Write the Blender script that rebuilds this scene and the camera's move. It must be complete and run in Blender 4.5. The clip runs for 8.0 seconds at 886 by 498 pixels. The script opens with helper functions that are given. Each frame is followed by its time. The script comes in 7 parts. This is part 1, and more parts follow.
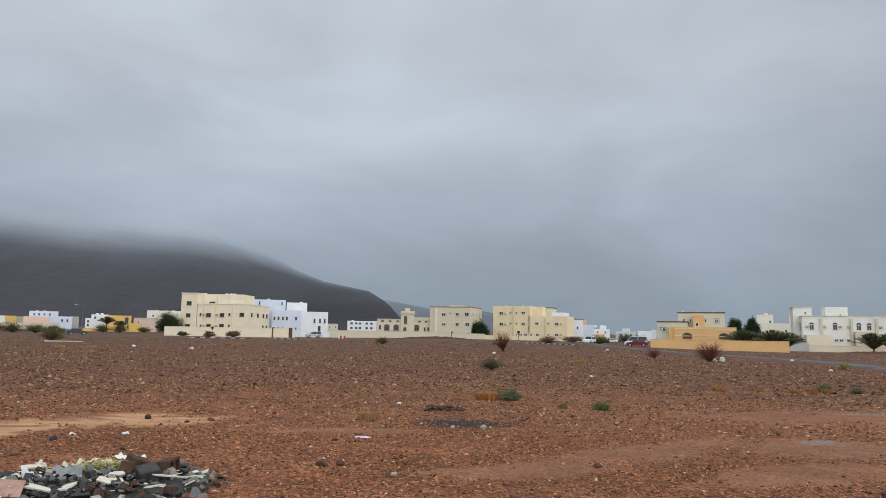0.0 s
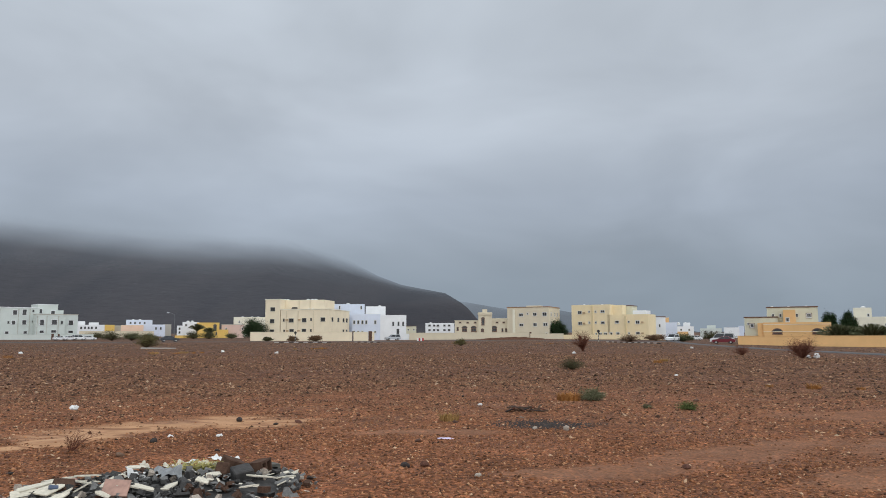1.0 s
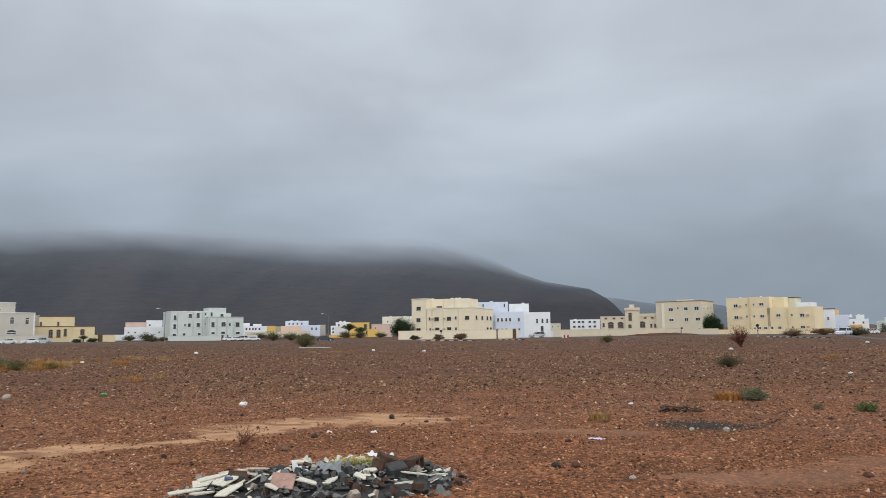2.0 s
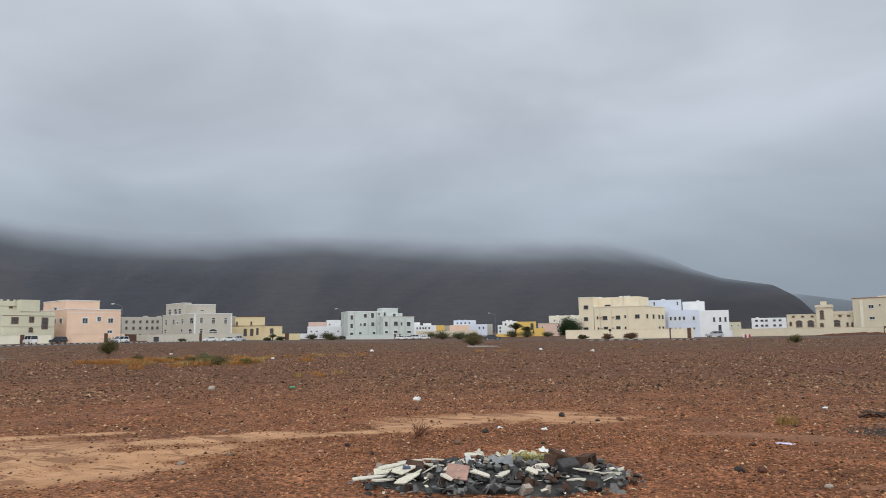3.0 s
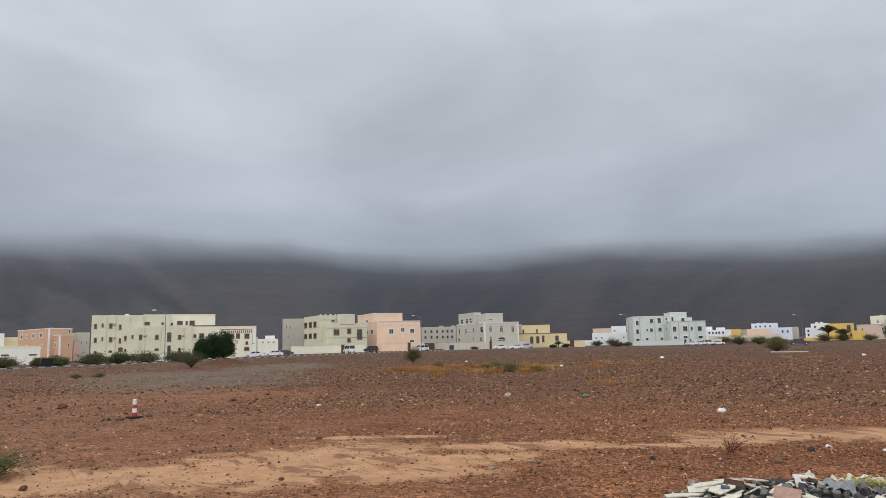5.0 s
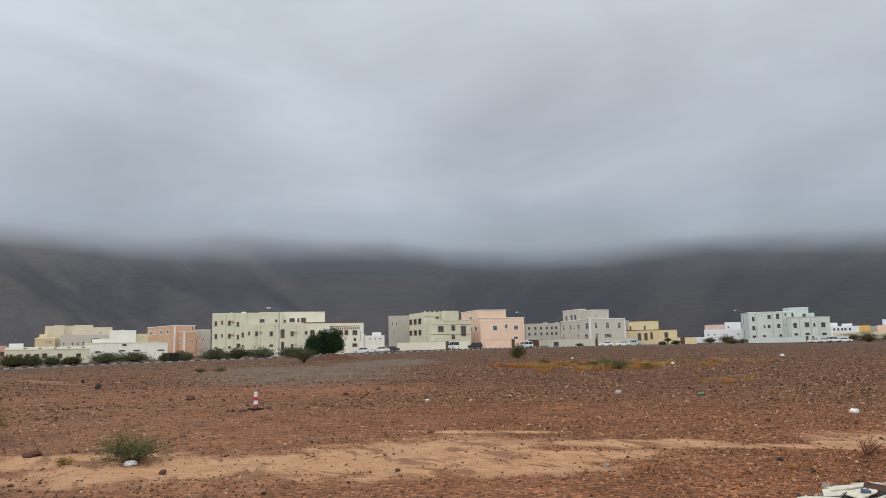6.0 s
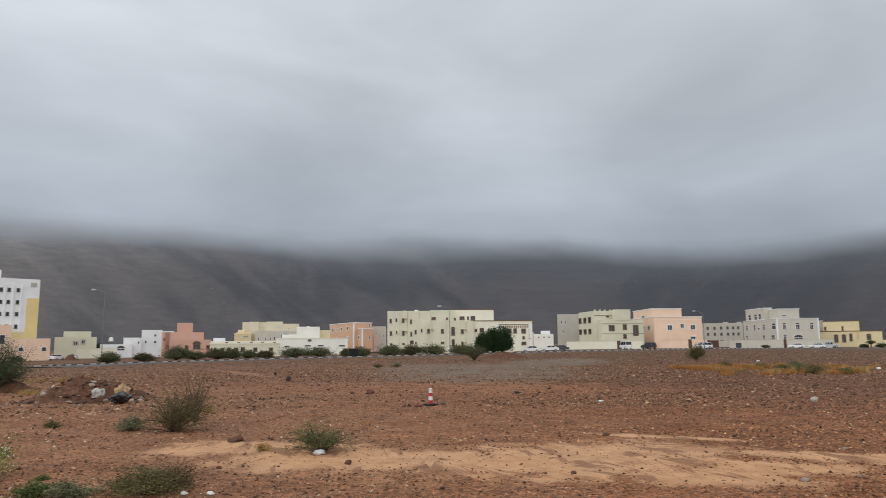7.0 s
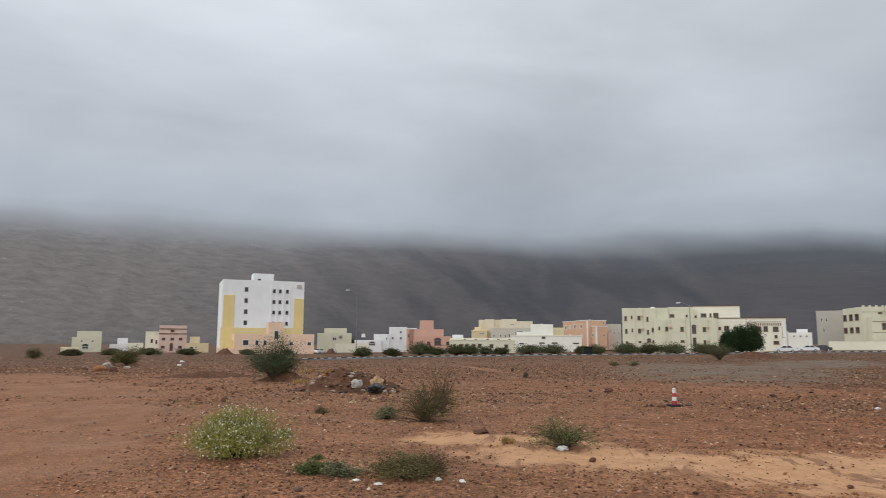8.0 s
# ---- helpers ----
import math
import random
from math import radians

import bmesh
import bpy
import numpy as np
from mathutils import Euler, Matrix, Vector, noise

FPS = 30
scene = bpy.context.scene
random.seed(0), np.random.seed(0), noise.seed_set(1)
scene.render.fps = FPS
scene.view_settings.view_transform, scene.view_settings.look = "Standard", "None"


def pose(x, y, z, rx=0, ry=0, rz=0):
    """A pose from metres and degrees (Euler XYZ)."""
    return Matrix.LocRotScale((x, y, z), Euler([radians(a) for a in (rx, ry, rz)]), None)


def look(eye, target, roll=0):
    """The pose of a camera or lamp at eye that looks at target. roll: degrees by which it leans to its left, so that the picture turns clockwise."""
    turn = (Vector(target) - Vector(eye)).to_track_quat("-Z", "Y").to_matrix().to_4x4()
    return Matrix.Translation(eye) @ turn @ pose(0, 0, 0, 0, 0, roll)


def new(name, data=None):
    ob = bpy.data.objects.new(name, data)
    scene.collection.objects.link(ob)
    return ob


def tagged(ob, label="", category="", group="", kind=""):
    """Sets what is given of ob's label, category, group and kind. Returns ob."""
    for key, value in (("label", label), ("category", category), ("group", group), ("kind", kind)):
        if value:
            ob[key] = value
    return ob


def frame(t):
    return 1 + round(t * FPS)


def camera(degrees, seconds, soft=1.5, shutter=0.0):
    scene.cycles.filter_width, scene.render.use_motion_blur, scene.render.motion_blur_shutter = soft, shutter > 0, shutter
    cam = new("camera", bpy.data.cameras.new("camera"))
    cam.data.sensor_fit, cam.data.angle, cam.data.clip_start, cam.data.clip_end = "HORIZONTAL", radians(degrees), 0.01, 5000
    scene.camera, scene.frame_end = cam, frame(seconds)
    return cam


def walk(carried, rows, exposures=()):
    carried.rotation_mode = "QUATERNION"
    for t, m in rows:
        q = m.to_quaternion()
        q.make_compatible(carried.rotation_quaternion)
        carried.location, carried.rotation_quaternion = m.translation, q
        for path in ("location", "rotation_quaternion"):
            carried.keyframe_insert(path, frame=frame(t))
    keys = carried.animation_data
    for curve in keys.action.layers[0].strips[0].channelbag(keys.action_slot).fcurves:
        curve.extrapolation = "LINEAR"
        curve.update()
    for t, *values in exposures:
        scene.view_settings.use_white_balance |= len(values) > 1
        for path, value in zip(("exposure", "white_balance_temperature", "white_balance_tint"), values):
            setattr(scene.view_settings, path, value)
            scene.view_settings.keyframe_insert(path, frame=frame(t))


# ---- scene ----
cam = camera(63.62, 8.0, soft=0.3, shutter=0.12)
PATH = [
    (0.0, pose(0.003, 0.002, 1.647, 96.843, -0.922, 0.000)),
    (0.5, pose(-0.011, -0.047, 1.654, 96.810, -0.483, 2.095)),
    (1.0, pose(-0.018, -0.033, 1.649, 96.897, 0.139, 6.191)),
    (1.2, pose(-0.028, -0.014, 1.669, 96.866, 0.281, 8.252)),
    (2.3, pose(-0.042, -0.011, 1.671, 96.829, 0.868, 21.435)),
    (2.5, pose(-0.042, -0.064, 1.647, 96.866, 0.807, 24.025)),
    (3.0, pose(-0.036, -0.067, 1.634, 96.908, 0.721, 30.863)),
    (3.5, pose(-0.037, -0.069, 1.639, 97.025, 0.697, 37.801)),
    (4.0, pose(-0.049, -0.055, 1.631, 97.246, 0.679, 44.968)),
    (4.5, pose(-0.100, -0.042, 1.644, 97.620, 1.058, 50.396)),
    (4.7, pose(-0.169, -0.066, 1.673, 97.778, 1.216, 51.542)),
    (5.8, pose(-0.253, -0.193, 1.667, 97.718, 1.341, 59.434)),
    (6.0, pose(-0.267, -0.208, 1.647, 97.778, 1.228, 61.467)),
    (6.5, pose(-0.254, -0.240, 1.651, 97.780, 0.845, 67.465)),
    (7.0, pose(-0.333, -0.243, 1.664, 97.836, 0.401, 74.821)),
    (7.5, pose(-0.313, -0.315, 1.656, 97.804, 0.026, 83.460)),
    (8.0, pose(-0.335, -0.339, 1.647, 97.670, -0.220, 93.233)),
]
walk(cam, PATH, exposures=((0.0, -0.02, 6220, 8), (1.0, -0.06, 6240, 8), (2.5, 0.0, 6260, 8), (4.5, -0.02, 6380, 9), (6.0, -0.04, 6400, 8), (8.0, -0.05, 6480, 9)))

# ---- world, sun ----
world = bpy.data.worlds.new("overcast")
scene.world = world
world.use_nodes = True
wn, wl = world.node_tree.nodes, world.node_tree.links
wn.clear()


def wnode(kind, **values):
    n = wn.new(kind)
    for k, v in values.items():
        n.inputs[k.replace("_", " ")].default_value = v
    return n


def wmath(op, a, b=None):
    n = wn.new("ShaderNodeMath")
    n.operation = op
    for i, v in enumerate((a, b)):
        if v is None:
            continue
        if isinstance(v, (int, float)):
            n.inputs[i].default_value = v
        else:
            wl.new(v, n.inputs[i])
    return n.outputs[0]


sky_coord = wn.new("ShaderNodeTexCoord").outputs["Generated"]
sky_split = wn.new("ShaderNodeSeparateXYZ")
wl.new(sky_coord, sky_split.inputs[0])
stretch = wn.new("ShaderNodeMapping")
stretch.inputs["Scale"].default_value = (1.0, 1.0, 2.6)
wl.new(sky_coord, stretch.inputs["Vector"])
puffs = wnode("ShaderNodeTexNoise", Scale=2.3, Detail=4.0, Roughness=0.5, Distortion=0.35)
wl.new(stretch.outputs[0], puffs.inputs["Vector"])
banks = wnode("ShaderNodeTexNoise", Scale=0.9, Detail=2.0, Roughness=0.5)
wl.new(stretch.outputs[0], banks.inputs["Vector"])
# height in the sky, with the lower clouds hanging unevenly
lift = wmath("ADD", sky_split.outputs[2], wmath("MULTIPLY", wmath("SUBTRACT", puffs.outputs[0], 0.5), 0.10))
layer = wn.new("ShaderNodeValToRGB")
wl.new(lift, layer.inputs[0])
cr = layer.color_ramp
cr.elements[0].position, cr.elements[0].color = 0.0, (0.315, 0.368, 0.432, 1)
cr.elements[1].position, cr.elements[1].color = 0.60, (0.70, 0.74, 0.79, 1)
for at, col in ((0.05, (0.330, 0.380, 0.442, 1)), (0.11, (0.350, 0.390, 0.446, 1)), (0.18, (0.42, 0.46, 0.525, 1)), (0.30, (0.53, 0.565, 0.62, 1))):
    cr.elements.new(at).color = col
shade = wmath("ADD", wmath("MULTIPLY", puffs.outputs[0], 0.66), wmath("MULTIPLY", banks.outputs[0], 0.5))
# the cloud is thinner towards the west
shade = wmath("ADD", wmath("ADD", shade, 0.365), wmath("MULTIPLY", sky_split.outputs[0], -0.17))
sunward = wmath("ADD", wmath("MULTIPLY", sky_split.outputs[0], 0.65), wmath("MULTIPLY", sky_split.outputs[1], -0.75))
shade = wmath("MULTIPLY", shade, wmath("ADD", 1.0, wmath("MULTIPLY", wmath("MAXIMUM", sunward, 0.0), 0.6)))
cloud = wn.new("ShaderNodeVectorMath")
cloud.operation = "SCALE"
wl.new(layer.outputs[0], cloud.inputs[0])
wl.new(shade, cloud.inputs["Scale"])
clear = wn.new("ShaderNodeTexSky")
clear.sky_type, clear.sun_disc = "NISHITA", False
clear.sun_elevation, clear.sun_rotation = radians(48), radians(200)
clear_bg, cloud_bg = wnode("ShaderNodeBackground", Strength=0.05), wnode("ShaderNodeBackground", Strength=1.0)
wl.new(clear.outputs[0], clear_bg.inputs[0])
wl.new(cloud.outputs[0], cloud_bg.inputs[0])
both = wnode("ShaderNodeMixShader", Fac=0.94)
wl.new(clear_bg.outputs[0], both.inputs[1])
wl.new(cloud_bg.outputs[0], both.inputs[2])
wl.new(both.outputs[0], wn.new("ShaderNodeOutputWorld").inputs[0])

sun = new("sun", bpy.data.lights.new("sun", "SUN"))
sun.data.energy, sun.data.angle, sun.data.color = 2.4, radians(150), (1.0, 0.97, 0.92)
sun.matrix_world = look((100, -98, 100), (0, 0, 0))


# ---- materials ----
class Mat:
    """A node material with short ways to add nodes."""

    def __init__(self, name, rough=0.9, metal=0.0):
        self.m = bpy.data.materials.new(name)
        self.m.use_nodes = True
        self.n, self.l = self.m.node_tree.nodes, self.m.node_tree.links
        self.b = self.n["Principled BSDF"]
        self.b.inputs["Roughness"].default_value, self.b.inputs["Metallic"].default_value = rough, metal
        self.b.inputs["Specular IOR Level"].default_value = 0.5 if rough < 0.82 else 0.18
        self.pos = self.n.new("ShaderNodeTexCoord").outputs["Object"]

    def put(self, value, socket):
        if isinstance(value, (int, float)):
            socket.default_value = value
        elif isinstance(value, tuple):
            socket.default_value = value if len(value) == 4 or socket.type == "VECTOR" else (*value, 1)
        else:
            self.l.new(value, socket)

    def noise(self, scale, detail=4.0, rough=0.6, vec=None, distort=0.0):
        n = self.n.new("ShaderNodeTexNoise")
        n.inputs["Scale"].default_value, n.inputs["Detail"].default_value = scale, detail
        n.inputs["Roughness"].default_value, n.inputs["Distortion"].default_value = rough, distort
        self.l.new(vec or self.pos, n.inputs["Vector"])
        return n.outputs[0]

    def cells(self, scale, vec=None, out="Color", feature="F1"):
        n = self.n.new("ShaderNodeTexVoronoi")
        n.feature = feature
        n.inputs["Scale"].default_value = scale
        self.l.new(vec or self.pos, n.inputs["Vector"])
        return n.outputs[out]

    def scaled(self, xyz):
        n = self.n.new("ShaderNodeMapping")
        n.inputs["Scale"].default_value = xyz
        self.l.new(self.pos, n.inputs["Vector"])
        return n.outputs[0]

    def ramp(self, value, *stops):
        n = self.n.new("ShaderNodeValToRGB")
        self.l.new(value, n.inputs[0])
        e = n.color_ramp.elements
        for i, (at, col) in enumerate(stops):
            el = e[i] if i < 2 else e.new(at)
            el.position = at
        for (at, col), el in zip(sorted(stops, key=lambda s: s[0]), sorted(e, key=lambda x: x.position)):
            el.color = (col, col, col, 1) if isinstance(col, (int, float)) else (*col, 1)
        return n.outputs[0]

    def mix(self, fac, a, b, kind="MIX"):
        n = self.n.new("ShaderNodeMix")
        n.data_type, n.blend_type = "RGBA", kind
        self.put(fac, n.inputs[0])
        self.put(a, n.inputs[6])
        self.put(b, n.inputs[7])
        return n.outputs[2]

    def math(self, op, a, b=0.0):
        n = self.n.new("ShaderNodeMath")
        n.operation = op
        self.put(a, n.inputs[0])
        self.put(b, n.inputs[1])
        return n.outputs[0]

    def random(self):
        return self.n.new("ShaderNodeObjectInfo").outputs["Random"]

    def island(self):
        return self.n.new("ShaderNodeNewGeometry").outputs["Random Per Island"]

    def attr(self, name):
        n = self.n.new("ShaderNodeAttribute")
        n.attribute_name = name
        return n

    def colour(self, value):
        self.put(value, self.b.inputs["Base Color"])
        return self

    def bump(self, height, strength=0.3, distance=0.02):
        n = self.n.new("ShaderNodeBump")
        n.inputs["Strength"].default_value, n.inputs["Distance"].default_value = strength, distance
        self.l.new(height, n.inputs["Height"])
        self.l.new(n.outputs[0], self.b.inputs["Normal"])
        return self


MATS = {}


def plaster(name, col):
    """Painted render on a house wall, rain-streaked and dusty."""
    k = Mat(name, 0.9)
    dirt = k.ramp(k.noise(0.35, 5), (0.35, 0.94), (0.7, 1.03))
    streak = k.ramp(k.noise(1.0, 4, 0.65, k.scaled((1.6, 1.6, 0.09))), (0.34, 0.86), (0.5, 1.0))
    grain = k.ramp(k.noise(9.0, 3), (0.3, 0.95), (0.7, 1.04))
    c = k.mix(1.0, col, dirt, "MULTIPLY")
    c = k.mix(0.13, c, streak, "MULTIPLY")
    c = k.mix(1.0, c, grain, "MULTIPLY")
    k.colour(c).bump(k.noise(24.0, 3), 0.15, 0.01)
    MATS[name] = k.m


for name, col in (("cream", (0.84, 0.735, 0.55)), ("pale_blue", (0.68, 0.73, 0.84)), ("white", (0.83, 0.84, 0.85)), ("warm_white", (0.84, 0.825, 0.75)), ("khaki", (0.66, 0.635, 0.49)),
                  ("sand", (0.70, 0.62, 0.47)), ("pale_yellow", (0.85, 0.71, 0.46)), ("orange", (0.80, 0.50, 0.23)), ("ivory", (0.83, 0.79, 0.65)),
                  ("pale_green", (0.61, 0.655, 0.62)), ("amber", (0.76, 0.51, 0.15)), ("peach", (0.84, 0.61, 0.46)), ("rose", (0.68, 0.50, 0.43)),
                  ("taupe", (0.59, 0.55, 0.47)), ("grey_plaster", (0.48, 0.45, 0.39)), ("butter", (0.72, 0.60, 0.37)), ("pale_lime", (0.68, 0.66, 0.51)),
                  ("clay", (0.66, 0.42, 0.28)), ("salmon", (0.62, 0.37, 0.29)), ("mustard", (0.78, 0.62, 0.29)), ("terracotta", (0.33, 0.18, 0.10)),
                  ("brown", (0.16, 0.09, 0.06)), ("white_gate", (0.55, 0.55, 0.54)), ("concrete", (0.42, 0.40, 0.37))):
    plaster(name, col)


def simple(name, col, rough=0.6, metal=0.0, vary=0.25, scale=6.0, bump=0.0):
    k = Mat(name, rough, metal)
    tone = k.ramp(k.noise(scale, 4), (0.3, 1.0 - vary), (0.7, 1.0 + vary * 0.5))
    k.colour(k.mix(1.0, col, tone, "MULTIPLY"))
    if bump:
        k.bump(k.noise(scale * 3, 4), bump, 0.02)
    MATS[name] = k.m


simple("white_frame", (0.72, 0.71, 0.68), 0.6)
simple("dark_frame", (0.10, 0.09, 0.085), 0.5)
simple("brown_frame", (0.20, 0.10, 0.06), 0.6)
simple("glass_pane", (0.060, 0.062, 0.064), 0.12, 0.0, 0.4, 0.7)
simple("roof_screed", (0.45, 0.43, 0.40), 0.95)
simple("gate_metal", (0.11, 0.055, 0.035), 0.45, 0.3)
simple("tank_white", (0.80, 0.80, 0.78), 0.5)
simple("aircon", (0.55, 0.40, 0.24), 0.6)
simple("galvanised", (0.20, 0.21, 0.22), 0.5, 0.6)
simple("lamp_glass", (0.8, 0.8, 0.78), 0.3)
simple("rubber", (0.02, 0.02, 0.021), 0.85)
simple("car_glass", (0.02, 0.024, 0.028), 0.08)
simple("car_white", (0.78, 0.79, 0.80), 0.3, 0.0, 0.06)
simple("car_dark", (0.05, 0.055, 0.065), 0.3, 0.2, 0.1)
simple("car_silver", (0.50, 0.52, 0.55), 0.3, 0.5, 0.06)
simple("car_maroon", (0.16, 0.012, 0.022), 0.3, 0.1, 0.1)
simple("headlight", (0.7, 0.7, 0.7), 0.15)
simple("tail_light", (0.35, 0.01, 0.01), 0.25)
simple("wheel_rim", (0.5, 0.5, 0.5), 0.35, 0.8)
simple("kerb_black", (0.03, 0.03, 0.03), 0.8)
simple("kerb_white", (0.42, 0.41, 0.39), 0.8)


# ---- helpers for meshes ----
def mesh_of(name, verts, faces, mat, smooth=False):
    me = bpy.data.meshes.new(name)
    me.from_pydata([tuple(v) for v in verts], [], faces)
    if mat:
        me.materials.append(MATS[mat] if isinstance(mat, str) else mat)
    if smooth:
        me.polygons.foreach_set("use_smooth", [True] * len(me.polygons))
    me.update()
    return me


def part(name, data, parent, label="", m=None):
    """One mesh object under a thing or under a part."""
    ob = new(name, data)
    ob.parent = parent
    if m is not None:
        ob.matrix_basis = m
    if label:
        ob["label"] = label
    return ob


def empty(name, m, label, category, group="", kind=""):
    ob = new(name)
    ob.empty_display_size = 0.3
    ob.matrix_basis = m
    return tagged(ob, label, category, group, kind)


class Build:
    """Collects faces of one mesh."""

    def __init__(self):
        self.v, self.f = [], []

    def quad(self, *pts):
        i = len(self.v)
        self.v += [tuple(p) for p in pts]
        self.f.append(tuple(range(i, i + len(pts))))
        return self

    def box(self, x0, x1, y0, y1, z0, z1, bevel=0.0):
        """A box; with bevel its upper and upright edges are cut."""
        b = bevel
        if not b:
            c = [(x, y, z) for z in (z0, z1) for x, y in ((x0, y0), (x1, y0), (x1, y1), (x0, y1))]
            i = len(self.v)
            self.v += c
            self.f += [tuple(i + j for j in q) for q in ((3, 2, 1, 0), (4, 5, 6, 7), (0, 1, 5, 4), (1, 2, 6, 5), (2, 3, 7, 6), (3, 0, 4, 7))]
            return self
        ring = ((x0 + b, y0), (x1 - b, y0), (x1, y0 + b), (x1, y1 - b), (x1 - b, y1), (x0 + b, y1), (x0, y1 - b), (x0, y0 + b))
        inner = ((x0 + b, y0 + b), (x1 - b, y0 + b), (x1 - b, y0 + b), (x1 - b, y1 - b), (x1 - b, y1 - b), (x0 + b, y1 - b), (x0 + b, y1 - b), (x0 + b, y0 + b))
        i = len(self.v)
        self.v += [(x, y, z0) for x, y in ring] + [(x, y, z1 - b) for x, y in ring] + [(x, y, z1) for x, y in inner]
        for k in range(8):
            n = (k + 1) % 8
            self.f.append((i + k, i + n, i + 8 + n, i + 8 + k))
            self.f.append((i + 8 + k, i + 8 + n, i + 16 + n, i + 16 + k))
        self.f.append(tuple(i + 16 + k for k in (0, 2, 4, 6)))
        self.f.append(tuple(i + k for k in range(7, -1, -1)))
        return self

    def tube(self, a, b, ra, rb, sides=8, ends=True):
        a, b = Vector(a), Vector(b)
        q = (b - a).to_track_quat("Z", "Y")
        i = len(self.v)
        for c, r in ((a, ra), (b, rb)):
            for k in range(sides):
                w = 2 * math.pi * k / sides
                self.v.append(tuple(c + q @ Vector((r * math.cos(w), r * math.sin(w), 0))))
        for k in range(sides):
            n = (k + 1) % sides
            self.f.append((i + k, i + n, i + sides + n, i + sides + k))
        if ends:
            self.f.append(tuple(i + sides + k for k in range(sides)))
            self.f.append(tuple(i + k for k in range(sides - 1, -1, -1)))
        return self

    def mesh(self, name, mat, smooth=False):
        return mesh_of(name, self.v, self.f, mat, smooth)


# ---- terrain ----
RING = ((-60, -1.0), (-40, -1.2), (-26, -1.07), (-20, -0.8), (-10, 0.2), (0, 0.5), (10, 0.15), (15, 0.1), (25, 0.3), (36, 0.2), (46, 0.6), (58, 0.85),
        (66, 0.6), (76, -0.05), (90, -0.5), (100, -0.9), (112, -1.1), (125, -0.9), (150, -0.8), (180, -0.9))
RING_A = np.array([a for a, _ in RING], float)
RING_Z = np.array([z for _, z in RING], float)
GRID = np.random.RandomState(7).rand(64, 64)


def soft_noise(x, y):
    """Smooth value noise of 0 to 1, for arrays of places."""
    xi, yi = np.floor(x).astype(int), np.floor(y).astype(int)
    u, v = x - xi, y - yi
    u, v = u * u * (3 - 2 * u), v * v * (3 - 2 * v)
    g = lambda i, j: GRID[i % 64, j % 64]
    return (g(xi, yi) * (1 - u) + g(xi + 1, yi) * u) * (1 - v) + (g(xi, yi + 1) * (1 - u) + g(xi + 1, yi + 1) * u) * v


def fractal(x, y, octaves=4):
    s, a, t = 0.0, 0.5, 0.0
    for k in range(octaves):
        s, t = s + a * soft_noise(x * 2 ** k + 17.3 * k, y * 2 ** k + 5.1 * k), t + a
        a *= 0.5
    return s / t


def steps(a, b, x):
    t = np.clip((x - a) / (b - a), 0, 1)
    return t * t * (3 - 2 * t)


# pale washed sand on the gravel: centre, half length, half width, turn
SAND = ((-9.4, 8.1, 1.7, 0.55, 50), (-10.6, 5.6, 2.0, 1.5, 60), (-10.8, 3.2, 2.0, 1.6, 75), (-11.6, 1.1, 1.9, 1.4, 70), (-12.9, -0.4, 1.3, 0.9, 60), (-8.5, 5.7, 1.2, 0.7, 40),
        (-6.9, 12.7, 2.0, 1.0, 55), (-4.8, 13.4, 1.1, 0.85, 40), (-12.4, 7.4, 1.5, 0.25, 40), (-7.6, 9.9, 1.3, 0.35, 52), (-9.0, 6.6, 1.5, 0.6, 55), (-7.2, 11.0, 1.0, 0.35, 50))
# smoothed pinkish wheel track, grey chippings, wet clay
TRACK = ((-10.5, -7.2, 5.0, 1.9, 28), (-17.5, -10.3, 6.0, 2.6, 30), (-26.0, -15.5, 7.0, 3.0, 36), (-35.0, -23.0, 7.0, 2.5, 40), (-7.0, -5.6, 3.0, 1.7, 30), (-1.9, 12.4, 1.9, 0.28, 0), (3.4, 10.9, 2.0, 0.6, 32),
         (1.2, 9.1, 1.1, 0.4, 10), (5.8, 11.3, 1.8, 0.8, 25), (4.6, 9.0, 2.0, 0.6, 20), (9.5, 15.8, 4.0, 1.2, 10), (-52.0, -0.5, 9.0, 0.7, 12))
GREY = ((-53.0, 16.0, 18.0, 7.5, 166), (-70.0, 31.0, 14.0, 5.0, 150))
# finer, lighter red earth
EARTH = ((-18, -3, 13, 9, 10), (-10, 2, 6, 5, 40), (-26, -14, 16, 9, 25), (-30, 4, 10, 5, 75))
PUDDLES = ((6.2, 11.9, 0.5, 0.18, 25), (9.8, 16.4, 1.1, 0.18, 8))


def patches(x, y, spots, edge=0.35):
    best = np.zeros_like(x)
    wob = (fractal(x * 0.9, y * 0.9) - 0.5) * 1.5 + (fractal(x * 4.0 + 9, y * 4.0) - 0.5) * 0.9
    for cx, cy, a, b, turn in spots:
        c, s = math.cos(radians(turn)), math.sin(radians(turn))
        u, v = ((x - cx) * c + (y - cy) * s) / a, (-(x - cx) * s + (y - cy) * c) / b
        best = np.maximum(best, steps(1.0 + edge, 1.0 - edge, np.sqrt(u * u + v * v) + wob * 0.75))
    return best


